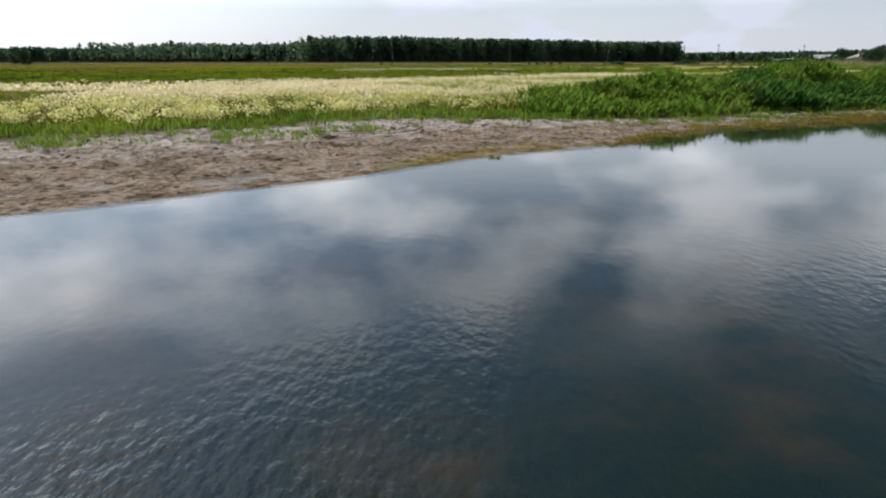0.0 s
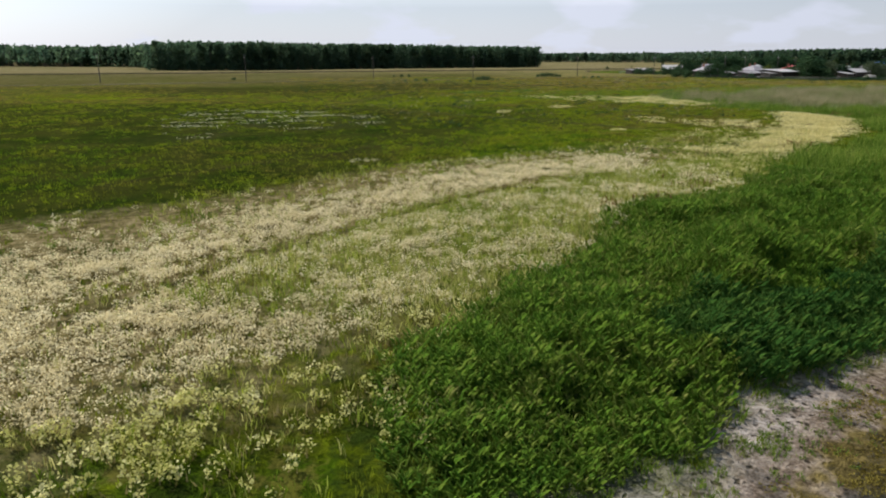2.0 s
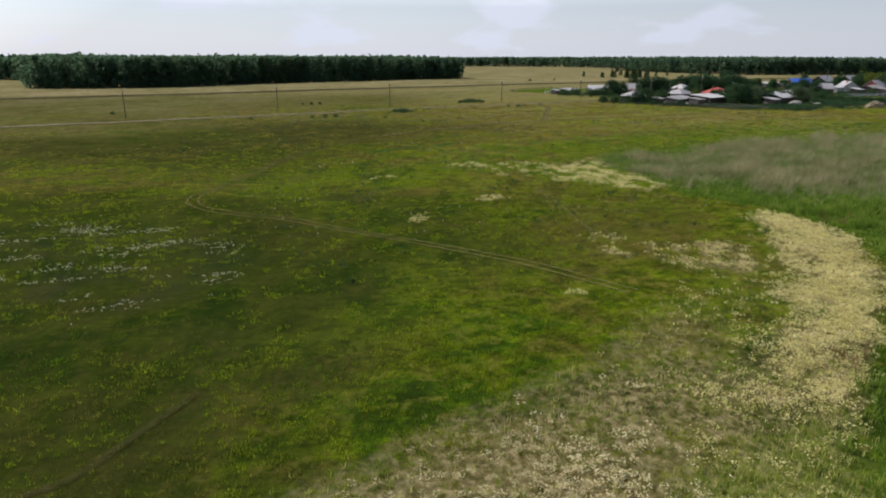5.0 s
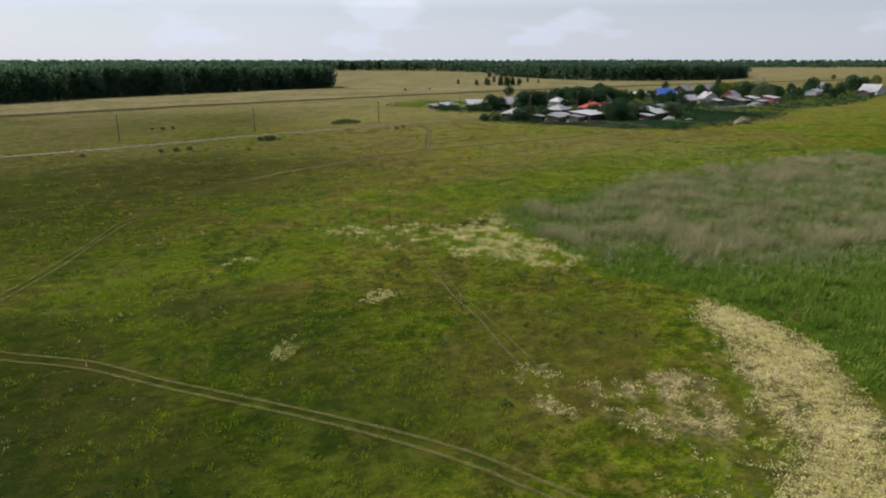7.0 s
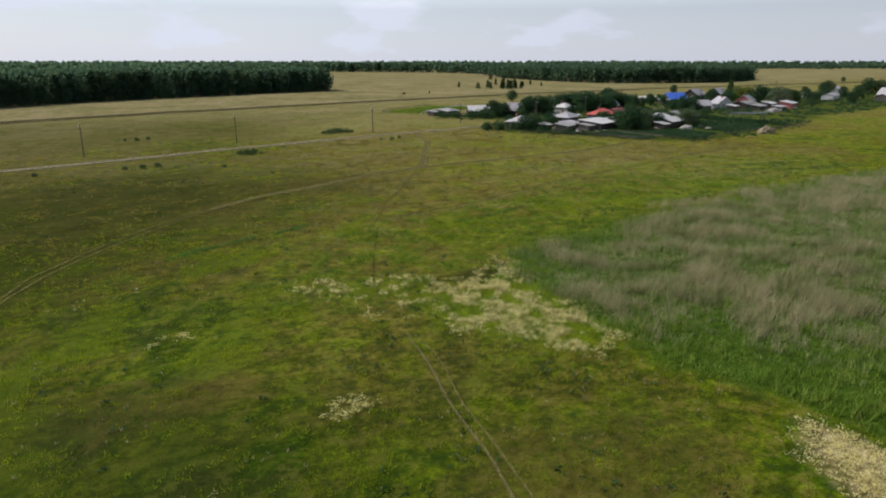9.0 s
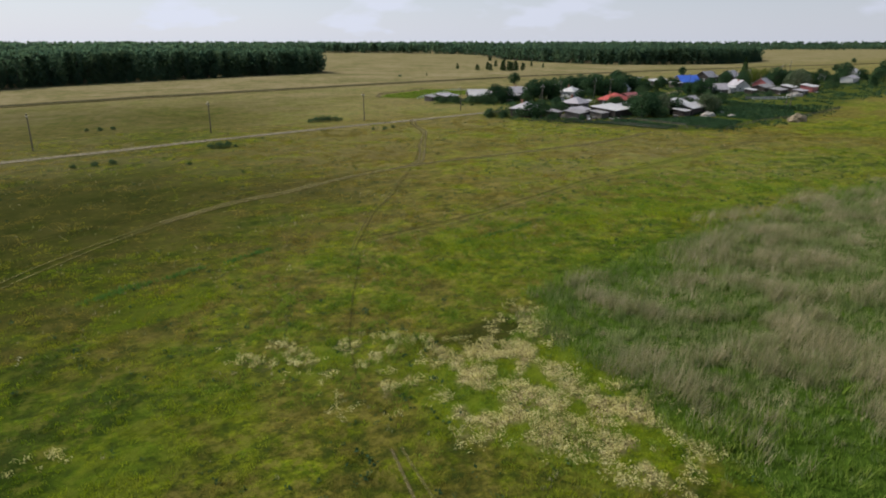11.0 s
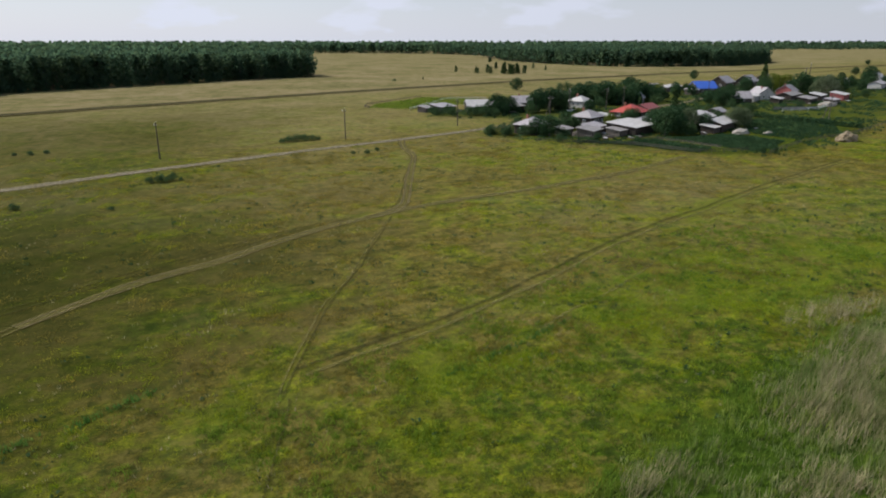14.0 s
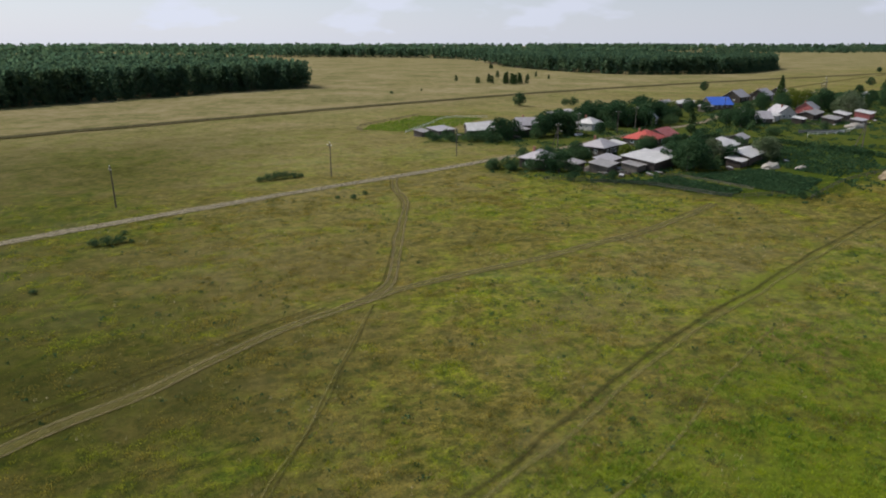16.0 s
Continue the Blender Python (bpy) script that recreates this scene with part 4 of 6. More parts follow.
ROAD = [(-160, 214), (-60, 246), (20, 266), (52, 275.5), (92, 286.5), (146, 298.6), (180, 307.5), (206, 314), (244, 326), (284, 336), (309, 344), (362, 371), (430, 400), (520, 430)]
for k, o in enumerate((-0.95, 0.95)):
    ribbon("road", ROAD, o * 1.05, 2.1, M_ROAD, "pale dirt road with two worn wheel tracks", 0.05, 0, 3 + k)
ribbon("road", ROAD, 0, 3.4, M_ROAD, "pale trodden dirt road to the village", 0.04, 0, 7)
ribbon("road", ROAD, 0, 6.0, M_FAINT, "grassy dirt verge of the village road", 0.03, 0, 8)
MAIN = [(21, 166.5), (27.5, 176), (37, 187), (46.9, 196.4), (57.2, 203.4), (62.2, 205.8), (68.0, 207.9), (76.3, 212.1), (85.1, 216.6), (97.0, 220.4), (102.8, 222.1), (112.6, 223.3), (127.4, 223.7), (143.6, 226.1), (157.3, 227.8), (185, 236)]
UP = [(94, 219.5), (98.8, 221.3), (103, 225), (105.6, 229.3), (109.5, 236.8), (117.9, 252.4), (126.7, 268.8), (131, 284), (137, 297)]
LOOP = [(21, 166.5), (13.5, 149.2), (7.4, 136.9), (5.4, 130), (8.3, 122.8), (16, 115.7), (22.9, 107.2), (30.6, 98.2), (36.4, 90.1), (40.5, 82)]
FOOTPATH = [(98, 219), (90.4, 207.5), (82.5, 195.8), (75.5, 186.7), (69.3, 176.1), (66.4, 170.5)]
EAST_TRAIL = [(69, 174), (84.8, 177.5), (100, 182.5), (111, 186.8), (125.5, 191.8), (149, 198), (180, 206.2), (215, 214)]
ribbon("trail", MAIN[3:], 0.05, 3.0, M_FAINT, "worn wheel track across the meadow", 0.035, 0, 9)
for k, o in enumerate((-0.5, 0.7)):
    ribbon("trail", [(22, 190), (36.4, 197.4), (42, 199.6), (50.5, 204), (58.2, 208), (67.8, 211.6), (80.6, 217.2), (92, 221.2)], o, 0.5, M_DARKRUT, "dark overgrown wheel rut in the grass", 0.045, 0, 13 + k)
ribbon("trail", UP, 0.0, 2.2, M_FAINT, "worn wheel track leading to the road", 0.035, 0, 10)
ribbon("trail", UP, 0.9, 0.5, M_DARKRUT, "dark overgrown edge of a wheel track", 0.045, 0, 15)
for k, o in enumerate((-0.62, 0.62)):
    ribbon("trail", MAIN[:4], o * 1.1, 0.6, M_FAINT, "half overgrown wheel rut across the meadow", 0.05, 0, 43 + k)
    ribbon("trail", MAIN[3:], o * 1.1, 0.6, M_TRACK, "worn wheel rut across the meadow", 0.05, 0, 11 + k)
    ribbon("trail", UP, o * 0.9, 0.7, M_TRACK, "worn wheel rut leading to the road", 0.05, 0, 16 + k)
    ribbon("trail", FOOTPATH, o * 0.3, 0.34, M_DARKRUT if k else M_FAINT, "narrow overgrown wheel rut in the grass", 0.04, 0, 17 + k)
    ribbon("trail", EAST_TRAIL, o * 1.1, 0.9, M_DARKRUT if k else M_FAINT, "overgrown wheel rut in the grass", 0.04, 0, 19 + k)
    ribbon("trail", LOOP, o * 0.9, 0.6, M_FAINT, "pale wheel rut half hidden in grass, looping through the meadow", 0.04, 0, 21 + k)
ribbon("trail", [(53.5, 130), (52.4, 123), (51.2, 117.6), (49.8, 110.3), (48.5, 104), (47.6, 99)], -0.4, 0.34, M_TRACK, "pale narrow path through the grass", 0.05, 0, 39)
ribbon("trail", [(53.5, 130), (52.4, 123), (51.2, 117.6), (49.8, 110.3), (48.5, 104), (47.6, 99)], 0.6, 0.35, M_FAINT, "faint narrow path through the grass", 0.05, 0, 40)
ribbon("trail", [(67, 170), (66.5, 168.5), (62.6, 160.5), (60.1, 155.2), (58.2, 150.6), (56.8, 146.8), (55, 140)], 0, 0.34, M_BLACKRUT, "dark narrow rut in the grass", 0.05, 0, 25)
ribbon("trail", [(92, 171), (99.2, 173.8), (109.4, 177), (122.2, 182.7), (138.4, 188.4)], 0, 0.6, M_FAINT, "faint wheel rut in the grass", 0.04, 0, 26)
ribbon("trail", [(-12, 58), (-3.3, 64.8), (-0.2, 67.3), (2.5, 68.2), (4.7, 70.7), (8, 75)], 0, 0.8, M_DARKRUT, "dark damp rut in the grass", 0.04, 0, 27)
for k, o in enumerate((-0.16, 0.22)):
    ribbon("trail", [(-3.4, 17.7), (-2.7, 17.9), (-1.6, 18.2), (-1.0, 18.9), (-0.85, 19.7)], o, 0.15, M_TYRE, "dark tyre mark pressed into the mud", 0.085, 0, 29 + k, 0.25)
ribbon("trail", [(-6, 34.4), (-3.1, 37.6), (-0.4, 40.6), (4.2, 45.0), (7.5, 47.8), (11.3, 50.5), (14.5, 52.6), (17.6, 54.3), (22.3, 56.4)], 0, 0.7, M_DARKRUT, "narrow dark path through the plumed weeds", 0.05, 0, 41, 0.6)
BANK = [(-300, 330), (-60, 396), (0, 410), (41, 428), (78, 440), (126, 455), (186, 472), (265, 493), (370, 516), (499, 533), (640, 545), (900, 560)]
ribbon("bank", BANK, 0, 5.5, M_PEAT, "dark earth bank along the field ditch", 0.05, 0.9, 33, 4)
ribbon("bank", BANK, 7.0, 2.0, M_FAINT, "worn track beside the field ditch", 0.06, 0, 34, 4)
ribbon("trail", [(310, 1200), (560, 1010), (700, 900), (820, 800)], 0, 9, M_FAINT, "faint track over the dry field", 0.06, 0, 35, 12)
ribbon("trail", [(420, 420), (560, 470), (800, 540), (1200, 640)], 0, 9, M_FAINT, "faint track over the dry field", 0.06, 0, 36, 12)

# ---- meadow, plumes and reeds ----


def trodden(x, y):
    """How far wheels keep the grass down: one on a track, nothing beside it."""
    out = np.zeros(np.shape(x))
    for line, half in ((MAIN, 1.3), (UP, 1.4), (LOOP, 1.2), (FOOTPATH, 0.45), (EAST_TRAIL, 1.6), (ROAD, 2.6)):
        c = smooth_line(line, 6)
        best = np.full(np.shape(x), 1e9)
        for (ax, ay), (bx, by) in zip(c[:-1], c[1:]):
            dx, dy = bx - ax, by - ay
            t = np.clip(((x - ax) * dx + (y - ay) * dy) / (dx * dx + dy * dy + 1e-9), 0, 1)
            best = np.minimum(best, np.hypot(x - ax - t * dx, y - ay - t * dy))
        out = np.maximum(out, np.clip((half - best) / 0.3 + 0.5, 0, 1))
    return out


def grass_amount(x, y):
    return (1 - 0.85 * trodden(x, y)) * np.clip(1 - mud_amount(x, y) - 0.9 * plume_amount(x, y) - reed_amount(x, y), 0.0, 1) * (1 - 0.6 * np.clip(dark_amount(x, y) * 1.4 - 0.3, 0, 1))


def mud_amount(x, y):
    return patch(SHORE, x, y, 1.6, 1.3, 3, 5)


def field(name, mat, label, category, sets):
    v, t, a = merge(*sets)
    return stuff(name, fast_mesh(name, v, t, a), mat, label, category)


# reeds by the water, thinning out with distance
x1, y1 = scatter(reed_amount, 3, 36, 23, 60, 36000, 101)
x2, y2 = scatter(lambda x, y: reed_amount(x, y) * (1 - 0.35 * patch(WITHERED, x, y, 6, 4, 10, 41)), 34, 170, 30, 165, 70000, 102)
h1 = 1.0 + 0.6 * fbm(x1, y1, 4, 103)
clump1 = np.clip((fbm(x1, y1, 2.4, 107) - 0.34) * 3.6, 0.3, 1.3) * np.clip(inside(REEDS, x1, y1) / 7.0 + 0.3, 0.3, 1)
edge1 = (-inside(SHORE, x1, y1) < 4.2 + 5 * (fbm(x1, y1, 4, 181) - 0.5)) & (x1 > 10 + 4 * fbm(x1, y1, 3, 182))
x3, y3, h3 = x1[edge1], y1[edge1], (h1 * clump1)[edge1]
edge2 = -inside(SHORE, x2, y2) < 4.2 + 5 * (fbm(x2, y2, 4, 181) - 0.5)
x4, y4 = x2[edge2], y2[edge2]
x2, y2 = x2[~edge2], y2[~edge2]
old = patch(WITHERED, x2, y2, 14, 10, 9, 41) > RNG.random(len(x2))
x5, y5 = x2[old], y2[old]
x2, y2 = x2[~old], y2[~old]
x1, y1, h1 = x1[~edge1], y1[~edge1], (h1 * clump1)[~edge1]
field("reeds", M_REED, "dense green reeds along the lake shore", "reeds", [
    blades(x1, y1, h1 * 0.95, 1, 0.03, 0.16, 0.3, 104, plain=True),
    leafy(x1, y1, h1 * 0.92, 16, 0.28, 0.021, 109, 0.2, 0.2, (0.02, -0.01))])
field("far_reeds", M_FARREED, "dense deep green reed bed between lake and meadow", "reeds", [
    blades(x2, y2, (0.8 + 0.6 * fbm(x2, y2, 5, 105)) * np.clip((fbm(x2, y2, 2.5, 108) - 0.28) * 2.8, 0.3, 1.35), 6, 0.10, 0.4, 0.6, 106, plain=True)])
field("ageing_reeds", M_SAGE, "greyish green reeds turning dry", "reeds", [blades(x5, y5, (0.35 + 2.4 * np.clip(fbm(x5, y5, 2.8, 117) - 0.28, 0, 1)), 8, 0.07, 0.38, 0.4, 118, plain=True)])
field("shore_reeds", M_SEDGE, "dark green sedge at the edge of the mud", "reeds", [blades(x3, y3, h3 * 1.05, 1, 0.03, 0.16, 0.3, 114, plain=True), leafy(x3, y3, h3, 15, 0.30, 0.026, 115, 0.2, 0.15, (0.06, -0.03)), blades(x4, y4, np.full(len(x4), 1.2), 6, 0.10, 0.4, 0.6, 116, plain=True)])
x, y = scatter(withered_amount, 72, 200, 106, 168, 52000, 111)
field("withered_reeds", M_DEAD, "grey-brown withered reeds leaning in the wind", "reeds", [blades(x, y, (0.6 + 1.35 * np.clip((fbm(x + 0.3 * y, y * 0.9, 3.8, 44) - 0.40) * 4, 0, 1)) * (0.55 + 0.9 * fbm(x, y, 2.6, 112)), 13, 0.042, 0.55, 0.42, 113, 0.6, (0.22, -0.09), plain=True)])
# pale plumed weeds: stems and fluffy heads
x, y = scatter(plume_amount, -14, 24, 16, 66, 52000, 121)
xb, yb = scatter(plume_amount, -40, 76, 30, 104, 110000, 122)
far = (xb < -14) | (xb > 24)
xb, yb = xb[far], yb[far]
xc, yc = scatter(plume_amount, 28, 76, 104, 150, 40000, 123)
xs, ys = np.concatenate([x, xb, xc]), np.concatenate([y, yb, yc])
hs = 0.12 + 0.30 * fbm(xs, ys, 1.5, 124)
zs = height(xs, ys)
field("plume_stems", M_STEM, "olive stems and leaves of pale plumed weeds", "weeds", [blades(xs, ys, hs * 1.0, 2, 0.05, 0.14, 0.5, 125, plain=True)])
k, k2 = len(x), len(x) + len(xb)
yel = y - 0.55 * x < 30.5 + 4 * (fbm(x, y, 2.0, 128) - 0.5)
ix, iy = np.flatnonzero(yel), np.flatnonzero(~yel)
ix = ix[RNG.random(len(ix)) < np.clip((fbm(x[ix], y[ix], 0.8, 135, 2) - 0.36) * 5, 0.08, 0.9)]
field("yellow_plume_heads", M_YELLOW, "bushy yellowish flower heads of tall weeds by the shore", "weeds", [
    flecks(x[ix], y[ix], zs[ix] + hs[ix] * 0.9, 0.14 + 0.12 * RNG.random(len(ix)), 0.13 + 0.07 * RNG.random(len(ix)), 26, np.full(len(ix), 0.042), 129)])
wst = xb < 30 + 10 * (fbm(xb, yb, 5, 136) - 0.5)
field("plume_heads", M_CREAM, "cream-coloured fluffy flower heads of a dense weed stand", "weeds", [
    flecks(x[iy], y[iy], zs[iy] + hs[iy] * 0.8, 0.16 + 0.16 * RNG.random(len(iy)), 0.10 + 0.06 * RNG.random(len(iy)), 25, np.full(len(iy), 0.033), 126),
    flecks(xs[k:k2][wst], ys[k:k2][wst], (zs + hs * 0.8)[k:k2][wst], 0.2 + 0.2 * RNG.random(wst.sum()), np.full(wst.sum(), 0.11), 11, np.full(wst.sum(), 0.062), 127)])
field("crest_plume_heads", M_STRAW, "straw-coloured mat of flowering weeds beside the reeds", "weeds", [
    flecks(xs[k:k2][~wst], ys[k:k2][~wst], (zs + hs * 0.8)[k:k2][~wst], 0.2 + 0.2 * RNG.random((~wst).sum()), np.full((~wst).sum(), 0.11), 11, np.full((~wst).sum(), 0.058), 128)])
field("spur_plume_heads", M_STRAW, "cream weed clumps scattered in the green meadow", "weeds", [
    flecks(xs[k2:], ys[k2:], zs[k2:] + hs[k2:] * 0.8, np.full(len(xs) - k2, 0.30), np.full(len(xs) - k2, 0.15), 12, np.full(len(xs) - k2, 0.05), 130)])
x, y = scatter(white_amount, -20, 40, 78, 165, 30000, 131)
field("white_flowers", M_WHITE, "scattered white wildflowers in the meadow", "wildflowers", [flecks(x, y, height(x, y) + 0.22, np.full(len(x), 0.17), np.full(len(x), 0.07), 5, np.full(len(x), 0.05), 132)])
x, y = scatter(lambda x, y: blob(x, y, 19, 46.4, 3.5, 1.2, 10, 1) + blob(x, y, 46, 67, 3.5, 1.2, 30, 2) + blob(x, y, 27, 52, 6, 2, 40, 3) * 0.4 + blob(x, y, 78, 96, 3, 6, 0, 4) * 0.5, 10, 85, 40, 106, 9000, 133)
field("sorrel", M_RUST, "rusty brown seeding sorrel stalks", "weeds", [blades(x, y, np.full(len(x), 0.75), 4, 0.05, 0.2, 0.2, 134)])
# meadow grass
xa, ya = scatter(grass_amount, -30, 60, 16, 80, 30000, 141)
def fading_out(x, y, x0, x1, y0, y1, soft):
    """One in the middle of a stretch of ground, falling unevenly to nothing at its borders."""
    d = np.minimum(np.minimum(x - x0, x1 - x), np.minimum(y - y0, y1 - y)) / soft
    return np.clip(d + (fbm(x, y, soft * 0.5, 148) - 0.5) * 1.2 * (d < 1), 0, 1)


xb, yb = scatter(lambda x, y: grass_amount(x, y) * fading_out(x, y, -60, 140, 40, 195, 22) * np.clip((fbm(x, y, 2.2, 142) - 0.40) * 5, 0.12, 1), -60, 140, 40, 195, 150000, 143)
xc, yc = scatter(lambda x, y: grass_amount(x, y) * fading_out(x, y, -10, 280, 140, 310, 26) * np.clip((fbm(x, y, 3.2, 144) - 0.40) * 5, 0.12, 1), -10, 280, 140, 310, 150000, 145)
xd, yd = scatter(grass_amount, -140, -30, 10, 240, 24000, 155)
lb = lime_amount(xb, yb) > RNG.random(len(xb)) * 1.1
field("meadow_grass", M_MEADOW, "olive and brownish meadow grass in tussocks", "grass", [
    blades(xa, ya, 0.16 + 0.22 * fbm(xa, ya, 3, 146), 5, 0.035, 0.16, 0.6, 147),
    blades(xb[~lb], yb[~lb], 0.06 + 0.75 * np.clip(fbm(xb[~lb], yb[~lb], 2.2, 142) - 0.4, 0, 1), 7, 0.06, 0.32, 0.7, 149, plain=True),
    blades(xc, yc, 0.06 + 0.8 * np.clip(fbm(xc, yc, 3.2, 144) - 0.4, 0, 1), 6, 0.09, 0.6, 0.9, 151, plain=True),
    blades(xd, yd, 0.10 + 0.22 * fbm(xd, yd, 5, 156), 5, 0.08, 0.6, 0.9, 157, plain=True)])
xm, ym = scatter(lambda x, y: patch(MIXED, x, y, 3.0, 2.0, 5, 12) * 0.9 + patch(PLUMES, x, y, 2, 1, 5, 11) * 0.12, -6, 60, 24, 80, 42000, 158)
field("ripe_grass", M_PALEGRASS, "pale yellow-green ripening grass between the plumes", "grass", [blades(xm, ym, 0.30 + 0.35 * fbm(xm, ym, 2.5, 159), 5, 0.03, 0.2, 0.5, 160)])
field("lime_grass", M_LIME, "bright yellow-green patches of fresh grass", "grass", [blades(xb[lb], yb[lb], 0.2 + 0.2 * fbm(xb[lb], yb[lb], 4, 152), 8, 0.055, 0.32, 0.8, 153, plain=True)])
# sparse sprouts on the mud and the greener fringe above it
x, y = scatter(lambda x, y: mud_amount(x, y) * np.clip(1 - inside(SHORE, x, y) / 3.2, 0, 1) ** 1.2 * np.clip((fbm(x, y, 0.7, 166) - 0.45) * 7, 0, 1), -12, 20, 10, 30, 34000, 161)
xf, yf = scatter(lambda x, y: np.clip(1 - np.abs(-inside(SHORE, x, y) - 0.7) / 1.2, 0, 1), -30, 24, 5, 32, 26000, 162)
field("shore_sprouts", M_FARREED, "low green sprouts on the drying mud", "grass", [
    blades(x, y, 0.07 + 0.14 * fbm(x, y, 0.7, 166), 8, 0.02, 0.1, 0.9, 163),
    blades(xf, yf, 0.22 + 0.2 * fbm(xf, yf, 2, 164), 6, 0.03, 0.14, 0.6, 165)])

FRINGE = [(44, 146), (50, 166), (66, 174), (90, 178), (120, 186), (150, 192), (160, 165), (115, 154), (88, 148), (76, 140), (70, 118), (60, 120), (56, 134)]
x, y = scatter(lambda x, y: patch(FRINGE, x, y, 8, 5, 8, 171) * np.clip((fbm(x, y, 2.4, 172) - 0.44) * 6, 0.03, 1), 40, 165, 112, 195, 60000, 173)
field("lush_grass", M_FRINGE, "lush green grass tussocks beside the reeds", "grass", [blades(x, y, 0.12 + 1.1 * np.clip(fbm(x, y, 2.4, 172) - 0.42, 0, 1), 8, 0.065, 0.28, 0.7, 174, plain=True)])


# yellowish algae lying on the shallows
xg, yg = scatter(lambda x, y: np.clip(1.2 - np.abs(inside(LAKE, x, y) - 0.2) / np.clip(0.12 * (x - 1), 0.15, 1.6), 0, 1) * np.clip((fbm(x, y, 0.9, 211) - 0.42) * 5, 0, 1), 1, 30, 13, 31, 40000, 212, 9000)
ng = len(xg)
field("algae_mat", M_ALGAE, "yellow-brown mats of algae on the shallow water", "algae", [flecks(xg, yg, np.maximum(height(xg, yg), -0.62) + 0.012, np.full(ng, 0.15), np.full(ng, 0.010), 12, np.full(ng, 0.024), 213)])


def drift_stick():
    ob = tagged(new("drift_stick"), "dark crooked stick lying in the shallow water", "stick")
    ob.matrix_basis = pose(9.55, 20.0, -0.64, 0, 0, -35) @ Matrix.Scale(0.55, 4)
    bm = bmesh.new()
    pts = [(-0.45, 0, 0.0), (-0.2, 0.05, 0.05), (0.1, -0.03, 0.06), (0.4, 0.08, 0.0)]
    for a, b in zip(pts[:-1], pts[1:]):
        taper(bm, a, b, 0.03, 0.024, 6)
    part("stem", bm, M_BARK, ob)
    bm = bmesh.new()
    taper(bm, (0.1, -0.03, 0.06), (0.28, -0.2, 0.1), 0.018, 0.008, 5)
    part("twig", bm, M_BARK, ob)


drift_stick()

# single weeds and dry seed stalks dotted over the meadow
xw, yw = scatter(lambda x, y: grass_amount(x, y) * np.clip((fbm(x, y, 12, 191) - 0.42) * 4, 0.05, 1) * np.clip((fbm(x, y, 2.5, 192) - 0.45) * 6, 0, 1), 0, 190, 90, 285, 30000, 193, 7000)
hw = 0.12 + 0.22 * np.random.default_rng(194).random(len(xw)) ** 2
field("meadow_weeds", M_LEAF, "dark green weeds dotted over the meadow", "weeds", [flecks(xw, yw, height(xw, yw) + hw * 0.6, hw * 1.1, hw * 0.6, 8, hw * 0.42, 195)])
xv, yv = scatter(lambda x, y: grass_amount(x, y) * np.clip((fbm(x, y, 9, 196) - 0.45) * 5, 0.03, 1) * np.clip((fbm(x, y, 1.6, 197) - 0.45) * 6, 0, 1), 10, 190, 100, 285, 36000, 198, 9000)
field("dry_stalks", M_DEAD, "tufts of dry straw-coloured seed stalks", "grass", [blades(xv, yv, 0.25 + 0.25 * fbm(xv, yv, 1.6, 199), 5, 0.045, 0.16, 0.4, 200, plain=True)])

# dark green ridges of rank grass along an old furrow
xr, yr = scatter(lambda x, y: np.clip(blob(x, y, 40, 169.5, 5, 0.9, 28, 201) + blob(x, y, 46.5, 172.3, 4, 0.7, 25, 202) + blob(x, y, 54.5, 175.2, 4, 0.8, 25, 203) + blob(x, y, 88, 169.5, 9, 0.6, 15, 204), 0, 1), 30, 100, 160, 180, 14000, 205)
field("rank_grass", M_SEDGE, "dark green ridges of rank grass", "grass", [blades(xr, yr, 0.3 + 0.35 * fbm(xr, yr, 1.5, 206), 6, 0.06, 0.2, 0.6, 207, plain=True)])

# ---- woods ----


def tree_flecks(x, y, h, spread, count, size, seed, low=0.25):
    """Crowns of far trees: leaf clumps round a tapering egg, wider in the middle."""
    r = np.random.default_rng(seed)
    n = len(x) * count
    H, R = np.repeat(h, count), np.repeat(spread, count)
    tint = np.repeat(r.random(len(x)), count) * 0.7 + r.random(n) * 0.12 + 0.08
    u = r.uniform(0, 1, n)
    prof = np.sin(np.pi * np.clip(u * 0.86 + 0.10, 0, 1)) ** 0.7
    a, rad = r.uniform(0, 6.2832, n), np.sqrt(r.uniform(0.3, 1, n)) * prof * R
    P = np.stack([np.repeat(x, count) + rad * np.cos(a), np.repeat(y, count) + rad * np.sin(a), H * (low + (1 - low) * u)], 1)
    e = r.normal(size=(n, 3))
    e /= np.linalg.norm(e, axis=1)[:, None]
    w = np.cross(e, r.normal(size=(n, 3)))
    w /= np.linalg.norm(w, axis=1)[:, None] + 1e-9
    S = (np.repeat(size, count) * r.uniform(0.6, 1.3, n))[:, None]
    V = np.stack([P - e * S, P + w * S * 0.8, P + e * S * 0.9, P - w * S * 0.7], 1)
    T = (np.arange(n) * 4)[:, None, None] + np.array([[0, 1, 2], [0, 2, 3]])[None]
    return V.reshape(-1, 3), T.reshape(-1, 3), np.repeat(tint, 4)


